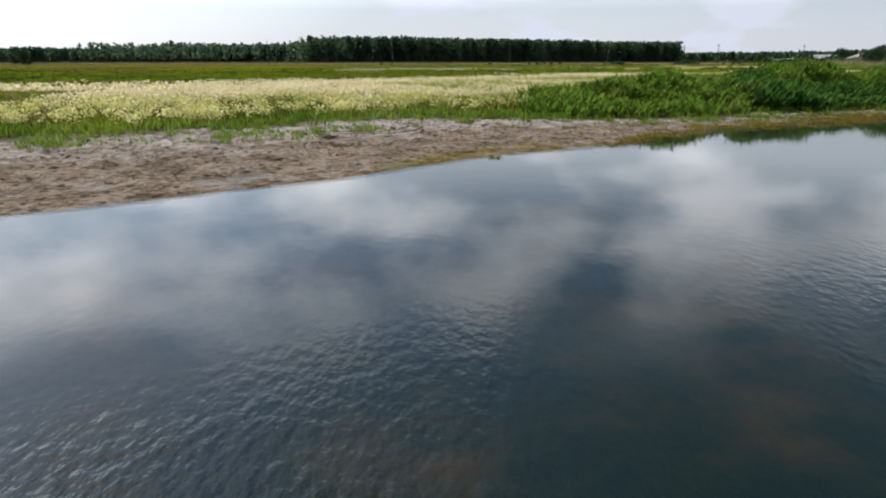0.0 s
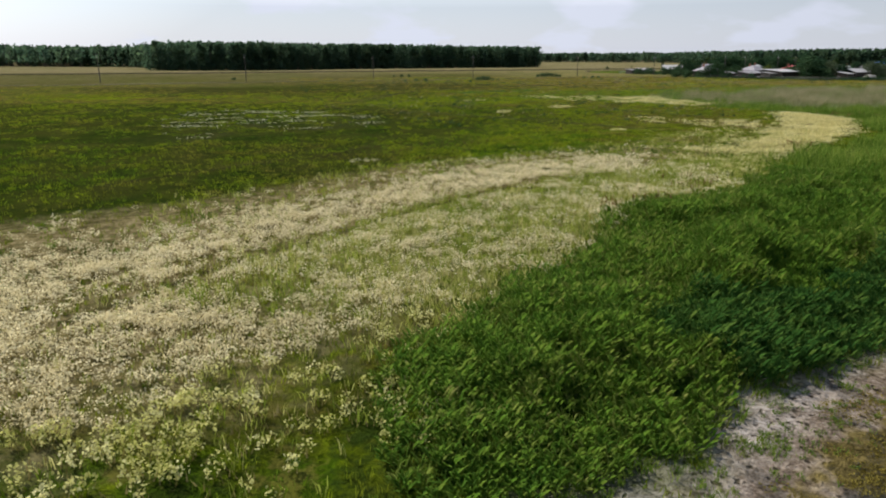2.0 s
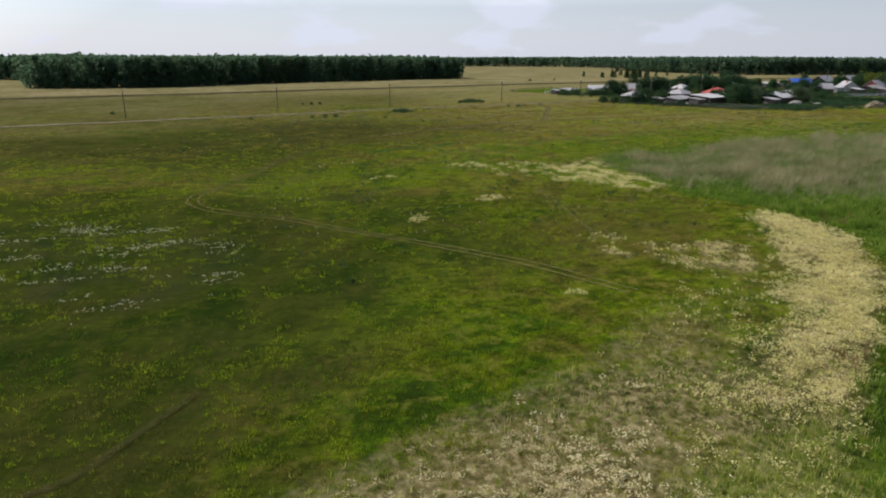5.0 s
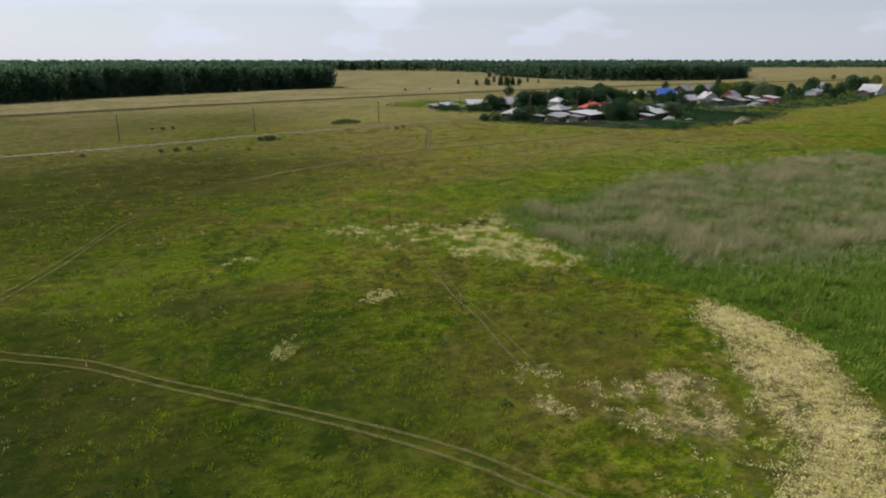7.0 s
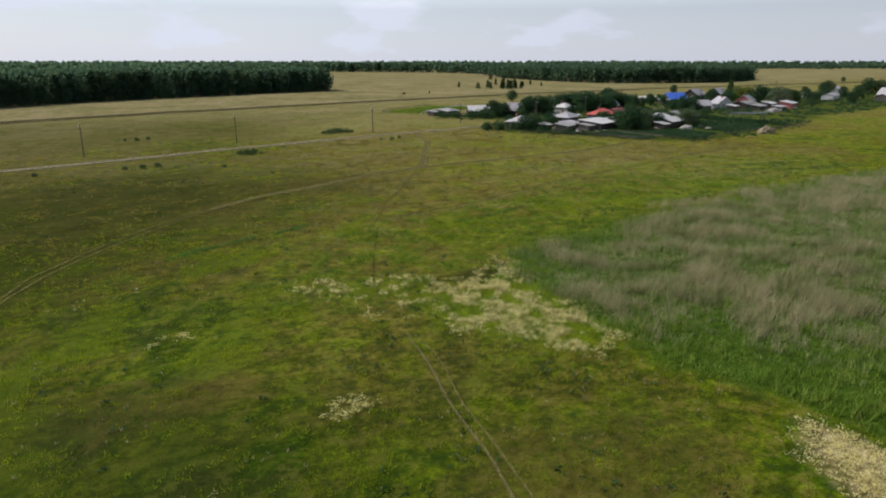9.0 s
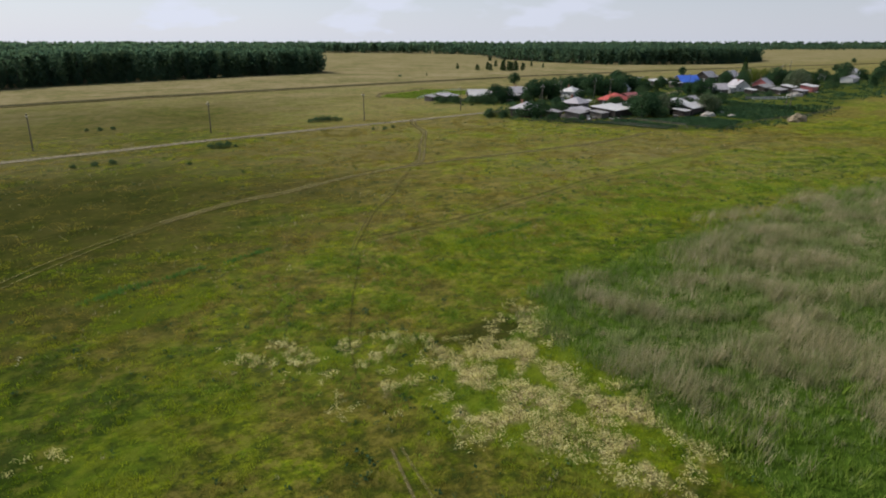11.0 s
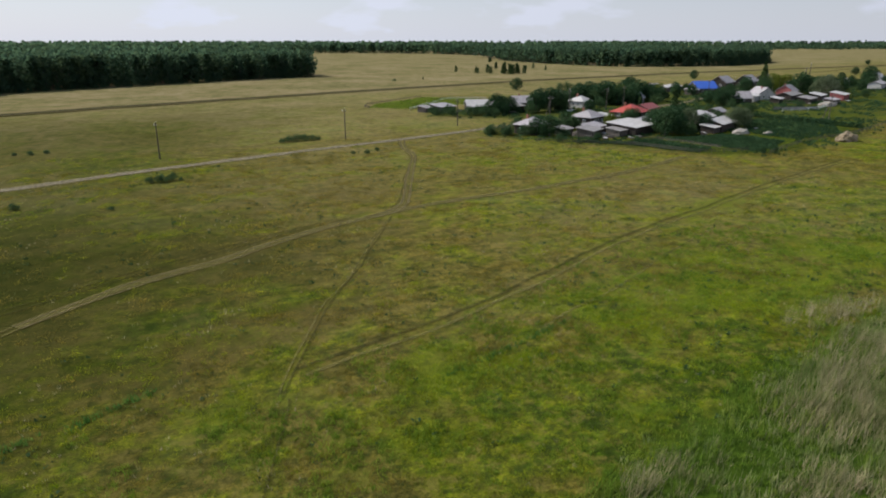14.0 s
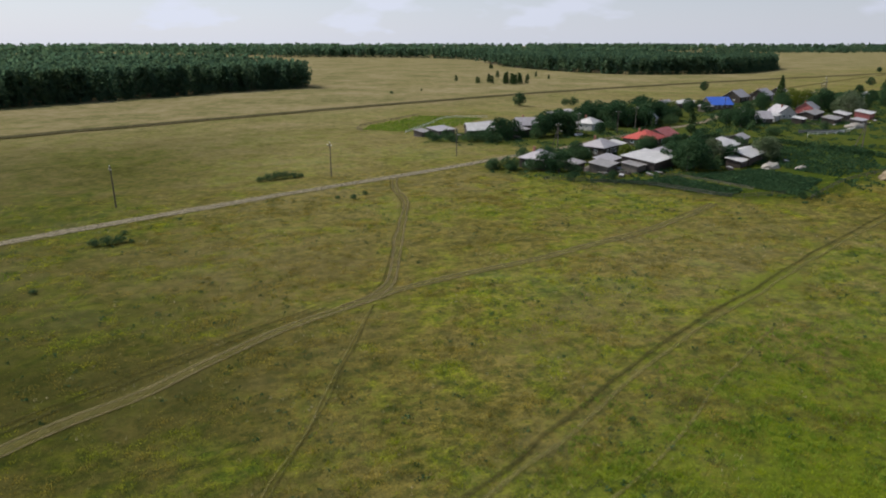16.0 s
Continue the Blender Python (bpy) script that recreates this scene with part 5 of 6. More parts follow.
def trunks(x, y, h, radius):
    n = len(x)
    k = np.arange(3) * 2.0944
    ring = np.stack([np.cos(k), np.sin(k)], 1) * radius
    lo = np.concatenate([np.repeat(np.stack([x, y], 1)[:, None], 3, 1) + ring[None], np.zeros((n, 3, 1)) - 0.2], 2)
    top = np.stack([x, y, h * 0.85], 1)[:, None]
    V = np.concatenate([lo, top], 1).reshape(-1, 3)
    T = (np.arange(n) * 4)[:, None, None] + np.array([[0, 1, 3], [1, 2, 3], [2, 0, 3]])[None]
    return V, T.reshape(-1, 3), np.full(len(V), 0.3)


def wood(name, poly, n, lo, hi, seed, count, size, spread, front=None, front_n=0, label="", low=0.22):
    xs, ys = [p[0] for p in poly], [p[1] for p in poly]
    x, y = scatter(lambda x, y: (inside(poly, x, y) > 0).astype(float), min(xs), max(xs), min(ys), max(ys), n * 4, seed, n)
    if front:
        c = smooth_line(front, 4)
        r = np.random.default_rng(seed + 1)
        i = r.integers(0, len(c), front_n)
        fx_, fy_ = c[i, 0] + r.normal(0, 3.0, front_n), c[i, 1] + np.abs(r.normal(0, 5.0, front_n)) + r.normal(0, 1.0, front_n)
        x, y = np.concatenate([x, fx_]), np.concatenate([y, fy_])
    h = lo + (hi - lo) * (0.6 * fbm(x, y, 60, seed) + 0.4 * np.random.default_rng(seed).random(len(x)))
    sets = [tree_flecks(x, y, h, spread * (0.8 + 0.5 * np.random.default_rng(seed + 2).random(len(x))), count, np.full(len(x), size), seed + 3, low)]
    if front:     # saplings and brush along the edge
        j = r.integers(0, len(c), front_n)
        bx_, by_ = c[j, 0] + r.normal(0, 2.5, front_n), c[j, 1] - np.abs(r.normal(0, 2.5, front_n))
        bh = r.uniform(1.5, 8, front_n)
        sets.append(tree_flecks(bx_, by_, bh, 0.9 + 0.24 * bh, 34, np.full(front_n, 0.75), seed + 5, 0.02))
    v, t, a = merge(*sets)
    stuff(name, fast_mesh(name, v, t, a), M_FOREST, label, "woods")
    v, t, a = trunks(x, y, h, 0.22)
    stuff(name + "_trunks", fast_mesh(name + "_trunks", v, t, a), M_BARK, "dark tree trunks inside the wood", "woods")


FRONT_A = [(-104, 520), (-70, 516), (-30, 520), (30, 565), (75, 588), (120, 607), (173, 634), (218, 642)]
wood("birch_wood", [(-104, 520), (-30, 520), (30, 565), (120, 607), (226, 643), (232, 672), (190, 760), (-40, 700), (-120, 640)], 1500, 16, 22, 201, 84, 1.0, 2.9, FRONT_A, 340, "dense dark green birch and aspen wood", 0.1)
wood("birch_wood_interior", [(-120, 640), (-40, 700), (190, 760), (228, 670), (232, 900), (120, 1150), (-300, 1100), (-420, 760), (-190, 745)], 1500, 17, 24, 211, 26, 2.0, 3.6, None, 0, "tree tops of a dense mixed wood")
wood("west_wood", [(-700, 900), (-330, 850), (-190, 750), (-125, 650), (-100, 700), (-250, 1000), (-600, 1200), (-900, 1100)], 1500, 14, 21, 221, 30, 2.0, 3.4, [(-860, 960), (-700, 900), (-330, 850), (-190, 750), (-128, 655)], 420, "long mixed wood at the meadow edge")
wood("village_wood", [(602, 950), (572, 770), (582, 690), (640, 655), (720, 645), (850, 700), (910, 770), (800, 960), (660, 1100)], 1700, 13, 21, 231, 34, 1.7, 3.2, [(600, 940), (574, 790), (582, 690), (640, 655), (720, 645), (850, 700), (890, 740)], 420, "mixed pine and birch wood behind the village")
wood("far_wood", [(470, 1640), (640, 1530), (730, 1400), (740, 1120), (900, 1000), (1150, 1150), (1000, 1700), (600, 2100), (300, 2200)], 2400, 16, 24, 241, 14, 2.8, 4.2, [(480, 1630), (640, 1530), (730, 1400), (735, 1130)], 200, "far mixed wood across the dry field")
wood("middle_wood", [(640, 1090), (665, 1000), (800, 955), (905, 775), (1000, 800), (1120, 950), (930, 1020), (760, 1130)], 620, 13, 20, 291, 26, 1.9, 3.4, None, 0, "mixed wood behind the pines")
wood("far_wood_west", [(-200, 1900), (500, 1750), (600, 2100), (100, 2500), (-900, 2400), (-1400, 1800), (-900, 1500)], 1100, 16, 24, 251, 12, 4.0, 5.0, None, 0, "far dark wood on the plain")
wood("far_wood_east", [(1750, 1480), (2250, 1200), (2800, 1350), (3100, 1650), (2400, 1800), (1880, 1730)], 600, 9, 15, 261, 12, 3.4, 4.6, None, 0, "far dark wood on the plain")
wood("far_wood_south_east", [(1650, 760), (1900, 700), (2300, 720), (2700, 840), (2300, 960), (1800, 840)], 500, 10, 18, 271, 14, 3.2, 4.4, None, 0, "far dark wood on the plain")


def horizon_wood():
    r = np.random.default_rng(281)
    n = 2600
    a, d = r.uniform(radians(-40), radians(80), n), r.uniform(2700, 4300, n)
    keep = fbm(a * 9, d / 700, 1.0, 282) > 0.36
    a, d = a[keep], d[keep]
    x, y = d * np.sin(a), d * np.cos(a)
    h = r.uniform(15, 24, len(x))
    v, t, tint = tree_flecks(x, y, h, np.full(len(x), 14.0), 14, np.full(len(x), 7.5), 283, 0.05)
    stuff("horizon_wood", fast_mesh("horizon_wood", v, t, tint), M_FOREST, "woods along the horizon", "woods")


horizon_wood()

# ---- single trees and bushes ----


def crown_mesh(name, lobes, count, size, seed):
    r = np.random.default_rng(seed)
    sets = []
    for i, (cx, cy, cz, rr, rz) in enumerate(lobes):
        sets.append(flecks(np.array([cx]), np.array([cy]), np.array([cz]), np.array([rr]), np.array([rz]), count, np.array([size]), seed * 10 + i))
    v, t, a = merge(*sets)
    return fast_mesh(name, v, t, (a + r.random()) * 0.5 + 0.1)


def tree_thing(name, label, category, lobes, count, size, leaf, bark, trunk_h, trunk_r, seed, limbs=4):
    """A tree of unit height 10: tapered trunk with limbs, and a crown of many small leaf clumps."""
    ob = tagged(new(name), label, category, "trees in and round the village")
    r = random.Random(seed)
    bm = bmesh.new()
    taper(bm, (0, 0, -0.2), (0.15, 0.1, trunk_h), trunk_r, trunk_r * 0.45, 7)
    for k in range(limbs):
        a = 6.2832 * k / limbs + r.random()
        z = trunk_h * r.uniform(0.45, 0.9)
        taper(bm, (0.1, 0.05, z), (math.cos(a) * 1.6, math.sin(a) * 1.6, z + 2.0), trunk_r * 0.4, 0.05, 5)
    part("trunk", bm, bark, ob)
    part("crown", crown_mesh("crown", lobes, count, size, seed), leaf, ob)
    return ob


def round_lobes(seed, n, r0, z0, z1, rad):
    r = random.Random(seed)
    out = []
    for k in range(n):
        u = (k + 0.5) / n
        ring = r0 * math.sin(math.pi * (0.15 + 0.8 * u))
        a = k * 2.4 + r.random()
        out.append((ring * math.cos(a), ring * math.sin(a), z0 + (z1 - z0) * u, rad * r.uniform(0.75, 1.2), rad * r.uniform(0.7, 1.0)))
    return out


def spire_lobes(n, r0):
    return [(0.12 * math.cos(k * 2.4), 0.12 * math.sin(k * 2.4), 1.0 + 8.6 * k / n, r0 * (1.04 - k / n), 0.7) for k in range(n)]


PROTO = {
    "b": [tree_thing("deciduous_tree", "dark green leafy tree in a village yard", "tree", round_lobes(s, 15, 2.5, 1.8, 8.8, 1.9), 170, 0.27, M_LEAF, M_BARK, 6.0, 0.28, s) for s in (1, 2, 3)],
    "f": [tree_thing("birch_tree", "light green birch with pale bark by the houses", "tree", round_lobes(5, 13, 2.0, 2.0, 9.0, 1.6), 150, 0.26, M_FRESH, M_BIRCH, 7.0, 0.2, 5)],
    "w": [tree_thing("willow_tree", "silvery green spreading willow by the sheds", "tree", round_lobes(s, 18, 3.1, 1.2, 8.7, 2.1), 170, 0.27, M_WILLOW, M_BARK, 5.0, 0.34, s) for s in (7, 8)],
    "c": [tree_thing("spruce_tree", "tall dark pointed spruce among the houses", "tree", spire_lobes(14, 2.4), 130, 0.28, M_NEEDLE, M_BARK, 9.0, 0.22, 9, 0)],
    "p": [tree_thing("young_pine", "small dark green conifer with a pointed top", "tree", [(0.5 * math.cos(k * 2.1), 0.5 * math.sin(k * 2.1), 1.2 + 0.95 * k, 2.3 - 0.17 * k, 1.1) for k in range(9)], 90, 0.36, M_NEEDLE, M_BARK, 8.5, 0.2, 11, 0)],
    "s": [tree_thing("bush", "dense green bush with an uneven outline", "bush", [(x * 2.6, y * 2.6, 3.0 + z * 2.4, 3.2, 3.0) for x, y, z in ((-1, 0.2, 0), (0.9, -0.5, 0.2), (0.1, 0.8, 0.9), (0.2, -0.9, -0.1), (0.9, 0.8, 0.5), (-0.7, -0.8, 0.8), (0, 0, 1.6))], 150, 0.42, M_LEAF, M_BARK, 4.0, 0.3, s) for s in (13, 14)],
}
TREE_RND = random.Random(77)
USED = {}


def plant(kind, x, y, h, wide=1.0):
    """Stands a tree of that kind at its place; the first of each form is moved there, later ones are copies."""
    ob = TREE_RND.choice(PROTO[kind])
    m = pose(x, y, float(height(np.array([x]), np.array([y]))[0]) - 0.02, 0, 0, TREE_RND.uniform(0, 360)) @ Matrix.Diagonal((h / 10 * wide, h / 10 * wide, h / 10, 1))
    if ob.name in USED:
        made = copy_thing(ob, Matrix.Identity(4))
    else:
        made, USED[ob.name] = ob, True
    made.matrix_basis = m
    return made


NORTH = [(278, 442, 7.2, "b"), (182, 350, 4.0, "s"), (177, 354, 3.2, "s"), (199, 342, 7.9, "b"), (191, 337, 4.2, "s"), (206, 343, 6.4, "b"), (224, 340, 9.4, "b"), (204, 346, 6.5, "b"),
         (230, 343, 7.9, "b"), (242, 356, 5.2, "b"), (302, 433, 4.4, "s"), (306, 431, 5.0, "s"), (464, 478, 6.5, "b"), (227, 338, 8.8, "b"), (236, 350, 5.0, "s")]
MIDDLE = [(287, 397, 6.2, "b"), (259, 356, 8.2, "b"), (260, 350, 10.4, "b"), (265, 353, 8.9, "b"), (269, 349, 8.7, "f"), (282, 356, 11.5, "b"), (289, 357, 9.7, "b"), (304, 367, 6.8, "b"),
          (309, 364, 7.4, "f"), (269, 336, 4.6, "p"), (270, 318, 8.6, "p"), (302, 321, 8.2, "b"), (317, 328, 6.5, "b"), (313, 344, 2.8, "s"), (277, 324, 3.4, "s"), (274, 362, 9.4, "b"),
          (295, 366, 8.0, "b"), (252, 362, 7.4, "b"), (247, 368, 6.4, "b"), (330, 372, 5.6, "b")]
SOUTH = [(164, 293, 3.0, "s"), (168, 289, 3.0, "s"), (178, 281, 6.4, "b"), (176, 285, 5.4, "b"), (183, 305, 4.0, "s"), (199, 300, 3.5, "s"), (200, 295, 3.0, "s"), (205, 285, 5.2, "f"),
         (217, 288, 2.7, "s"), (210, 266, 8.6, "b"), (216, 269, 8.0, "b"), (214, 275, 7.0, "b"), (243, 267, 7.0, "w"), (246, 268, 5.6, "b"), (300, 314, 4.1, "s"), (293, 301, 3.7, "s"),
         (173, 270, 2.6, "s"), (180, 266, 1.9, "s"), (185, 268, 2.4, "s"), (166, 296, 2.6, "s")]
EAST = [(414, 383, 16.2, "c"), (393, 358, 9.5, "f"), (400, 358, 9.9, "f"), (395, 347, 11.2, "b"), (409, 353, 9.3, "b"), (389, 329, 10.9, "w"), (392, 334, 9.0, "w"), (401, 329, 9.5, "c"),
        (621, 450, 6.7, "b"), (206, 230, 2.1, "s"), (211, 230, 1.8, "s"), (250, 246, 1.5, "s"), (516, 379, 11.4, "b"), (526, 404, 6.3, "b"), (510, 364, 7.8, "b"), (504, 350, 9.1, "b"),
        (569, 380, 12.8, "b"), (577, 376, 11.5, "b"), (638, 400, 11.6, "f"), (460, 328, 6.3, "b"), (875, 584, 6.0, "b"), (-171, 278, 6.2, "b"), (-176, 280, 4.5, "b"), (404, 318, 4.7, "s")]
for grove in (NORTH, MIDDLE, SOUTH, EAST):
    for tx, ty, th, tk in grove:
        plant(tk, tx, ty, th, 1.3 if tk in "bfw" else 1.0)
        if tk in "bf" and tx < 560 and (tx, ty) != (278, 442):       # undergrowth beside the larger trees
            plant("s", tx + TREE_RND.uniform(-4, 4), ty + TREE_RND.uniform(-4, 1), TREE_RND.uniform(1.6, 3.6), 1.1)
for tx, ty, th, tk in ((176, 348, 3.4, "s"), (180, 343, 3.6, "s"), (186, 341, 4.0, "s"), (190, 340, 4.4, "s"), (194, 335.5, 3.6, "s"), (215, 338, 8.4, "b"), (219, 341, 9.2, "b"), (211, 336, 4.0, "s"),
                       (173, 287, 3.6, "s"), (169, 291, 4.0, "s"), (166, 294, 3.2, "s"), (190, 292, 4.6, "s"), (196, 296, 5.4, "b"), (189, 302, 4.2, "s"),
                       (221, 274, 8.0, "b"), (225, 271, 7.2, "w"), (229, 268, 5.6, "b"), (217, 264, 4.6, "s"), (228, 300, 4.8, "s"), (231, 302, 4.0, "s"), (246, 294, 5.4, "b"), (251, 297, 4.2, "s"),
                       (256, 301, 5.0, "b"), (262, 300, 4.4, "s"), (270, 342, 8.0, "b"), (264, 345, 8.6, "b"), (275, 347, 9.6, "b"), (292, 351, 7.0, "b"), (300, 354, 6.4, "b"), (320, 338, 5.8, "b"),
                       (305, 323, 4.8, "s"), (294, 300, 3.6, "s"), (328, 302, 3.4, "s"), (341, 340, 4.6, "b"), (345, 351, 6.6, "b"), (338, 369, 5.6, "b"), (346, 380, 5.4, "b"), (374, 365, 7.8, "b"),
                       (383, 371, 8.4, "b"), (402, 368, 10.0, "f"), (399, 340, 9.6, "b"), (412, 345, 8.8, "b"), (420, 340, 8.0, "b"), (430, 350, 7.6, "b"), (440, 360, 8.0, "b"), (448, 345, 6.6, "b"),
                       (253, 272, 5.6, "w"), (257, 287, 4.0, "s"), (466, 362, 7.2, "b"), (480, 358, 6.8, "b"), (492, 368, 8.2, "b"), (240, 335, 4.6, "b"), (251, 341, 4.4, "s"), (286, 343, 5.0, "s")):
    plant(tk, tx, ty, th, 1.25)
for tx, ty, th in ((255, 360, 9.0), (263, 362, 9.6), (271, 357, 9.2), (277, 353, 9.6), (286, 363, 10.0), (298, 361, 8.0), (249, 356, 7.0), (313, 371, 6.5), (200, 338, 4.5), (195, 342, 4.5),
                   (342, 384, 6.0), (382, 345, 7.0), (373, 352, 7.5), (386, 362, 8.5), (417, 352, 8.0), (424, 362, 8.5), (305, 330, 6.0), (310, 336, 5.5), (222, 283, 5.0), (194, 290, 4.5), (228, 297, 4.6), (234, 296, 4.0), (240, 298, 4.4), (222, 294, 4.2), (246, 300, 4.0), (230, 276, 4.5), (186, 296, 4.2), (190, 301, 3.6)):
    plant("b", tx, ty, th, 1.3)
for tx, ty, th in ((364, 662, 5.6), (364, 624, 4.8), (376, 627, 7.6), (427, 692, 7.1), (384, 613, 9.8), (382, 600, 8.7), (394, 608, 8.9), (539, 880, 6.6), (441, 661, 4.9), (458, 652, 4.4),
                   (472, 691, 5.2), (281, 566, 2.1), (389, 622, 7.1), (400, 615, 6.0), (544, 884, 5.5), (436, 668, 4.0), (379, 607, 7.5), (387, 604, 8.0), (398, 603, 7.0), (372, 616, 6.5), (391, 615, 8.2), (404, 622, 5.0), (366, 630, 5.5)):
    plant("p", tx, ty, th, 1.35)
for tx, ty, th in ((104.6, 307.2, 1.5), (106.8, 307.9, 2.0), (109.2, 308.4, 2.3), (111.4, 308.6, 2.1), (113.6, 308.2, 1.8), (115.4, 308, 1.2), (66.2, 266, 1.5), (40, 252.5, 1.2), (36, 252, 1.0), (43.5, 253, 1.3), (17.3, 251, 1.0), (68.2, 265.8, 1.9), (70.2, 266.4, 1.6), (72, 265.6, 0.8), (118.2, 278, 1.2),
                   (122, 280.5, 1.1), (43.5, 316, 1.3), (40, 317, 1.0), (47, 317, 1.2), (58, 245, 0.8), (254, 557, 2.0), (71.2, 271.7, 0.9), (-26, 286, 1.2), (115, 279.5, 0.9)):
    plant("s", tx, ty, th, 1.3)


# rank weeds and low shrubs between the yards
YARD_RND = np.random.default_rng(401)
wx0, wy0 = scatter(lambda x, y: np.clip(patch(YARD, x, y, 8, 5, 12, 402) * (fbm(x, y, 9, 403) > 0.45) + 0.6 * patch([(160, 292), (176, 268), (190, 258), (205, 262), (200, 272), (184, 280), (170, 300)], x, y, 4, 2, 5, 404), 0, 1), 155, 600, 225, 425, 14000, 405, 5200)
n0 = len(wx0)
hh = 0.3 + 0.7 * YARD_RND.random(n0)
v, t, a = flecks(wx0, wy0, height(wx0, wy0) + hh * 0.5, 0.5 + hh * 0.9, hh * 0.55, 14, np.full(n0, 0.28), 406)
stuff("yard_weeds", fast_mesh("yard_weeds", v, t, a), M_LEAF, "rank green weeds and low shrubs between the yards", "weeds")

# ---- village ----
M_SLATE = roof_material("grey_slate", (0.24, 0.22, 0.225), (0.42, 0.39, 0.40), 0.2)
M_PALE = roof_material("pale_sheet", (0.34, 0.325, 0.315), (0.62, 0.595, 0.57), 0.25, 0.6)
M_RED = roof_material("red_sheet", (0.34, 0.045, 0.030), (0.46, 0.075, 0.050), 0.25, 0.5)
M_DULLRED = roof_material("faded_red_sheet", (0.26, 0.065, 0.060), (0.36, 0.10, 0.09), 0.25, 0.6)
M_BLUE = roof_material("blue_sheet", (0.035, 0.10, 0.46), (0.07, 0.17, 0.60), 0.25, 0.45)
M_TIMBER = surface_material("grey_timber", (0.050, 0.041, 0.034), (0.14, 0.12, 0.10), 1.2, 0.9, 0.5, 0.02, 6)
M_SLATEWOOD = surface_material("silvered_board", (0.13, 0.125, 0.125), (0.27, 0.26, 0.26), 1.5, 0.9, 0.4, 0.01, 6)
M_DARKWOOD = surface_material("dark_log", (0.024, 0.018, 0.014), (0.060, 0.046, 0.036), 1.0, 0.9, 0.5, 0.02, 6)
M_PLASTER = surface_material("whitewash", (0.30, 0.295, 0.28), (0.50, 0.49, 0.47), 0.8, 0.9, 0.2, 0.01)
M_TRIM = surface_material("painted_trim", (0.60, 0.61, 0.60), (0.78, 0.78, 0.76), 3.0, 0.6, 0.1, 0.005)
M_TARP = roof_material("weathered_felt", (0.16, 0.15, 0.145), (0.34, 0.31, 0.29), 0.9)
M_BRICK = surface_material("chimney_brick", (0.20, 0.085, 0.055), (0.33, 0.15, 0.10), 6.0)
M_HAY = surface_material("hay", (0.17, 0.13, 0.075), (0.31, 0.245, 0.155), 1.5, 0.95, 0.8, 0.08)
M_STONE = surface_material("rubble", (0.22, 0.19, 0.155), (0.46, 0.42, 0.36), 1.5, 0.95, 0.5, 0.05)
m_, nt_, b_ = material("window_glass")
b_.inputs["Base Color"].default_value = (0.012, 0.015, 0.018, 1)
b_.inputs["Roughness"].default_value = 0.08
M_GLASS = m_


def prism(verts, faces):
    bm = bmesh.new()
    vs = [bm.verts.new(v) for v in verts]
    for f in faces:
        bm.faces.new([vs[i] for i in f])
    return bm


def slab(bm, pts, thick):
    """A sheet of that thickness under a planar outline."""
    top = [bm.verts.new(p) for p in pts]
    low = [bm.verts.new((p[0], p[1], p[2] - thick)) for p in pts]
    bm.faces.new(top)
    bm.faces.new(low[::-1])
    n = len(pts)
    for k in range(n):
        bm.faces.new((top[k], low[k], low[(k + 1) % n], top[(k + 1) % n]))


W_FRAME = part("frame", boxes((-0.55, -0.43, -0.07, 0.02, 0, 1.3), (0.43, 0.55, -0.07, 0.02, 0, 1.3), (-0.43, 0.43, -0.07, 0.02, 0, 0.12), (-0.43, 0.43, -0.07, 0.02, 1.18, 1.3),
                              (-0.04, 0.04, -0.06, 0.02, 0.12, 1.18)), M_TRIM).data
W_PANE = part("pane", boxes((-0.43, 0.43, -0.03, 0.02, 0.12, 1.18)), M_GLASS).data
for o in [o for o in scene.objects if o.data in (W_FRAME, W_PANE)]:
    bpy.data.objects.remove(o)


def add_window(house, x, y, z, turn):
    w = new("window")
    w.parent = house
    w.matrix_basis = pose(x, y, z, 0, 0, turn)
    part("frame", W_FRAME, M_TRIM, w, "pale painted window casing")
    part("pane", W_PANE, M_GLASS, w, "dark window glass")


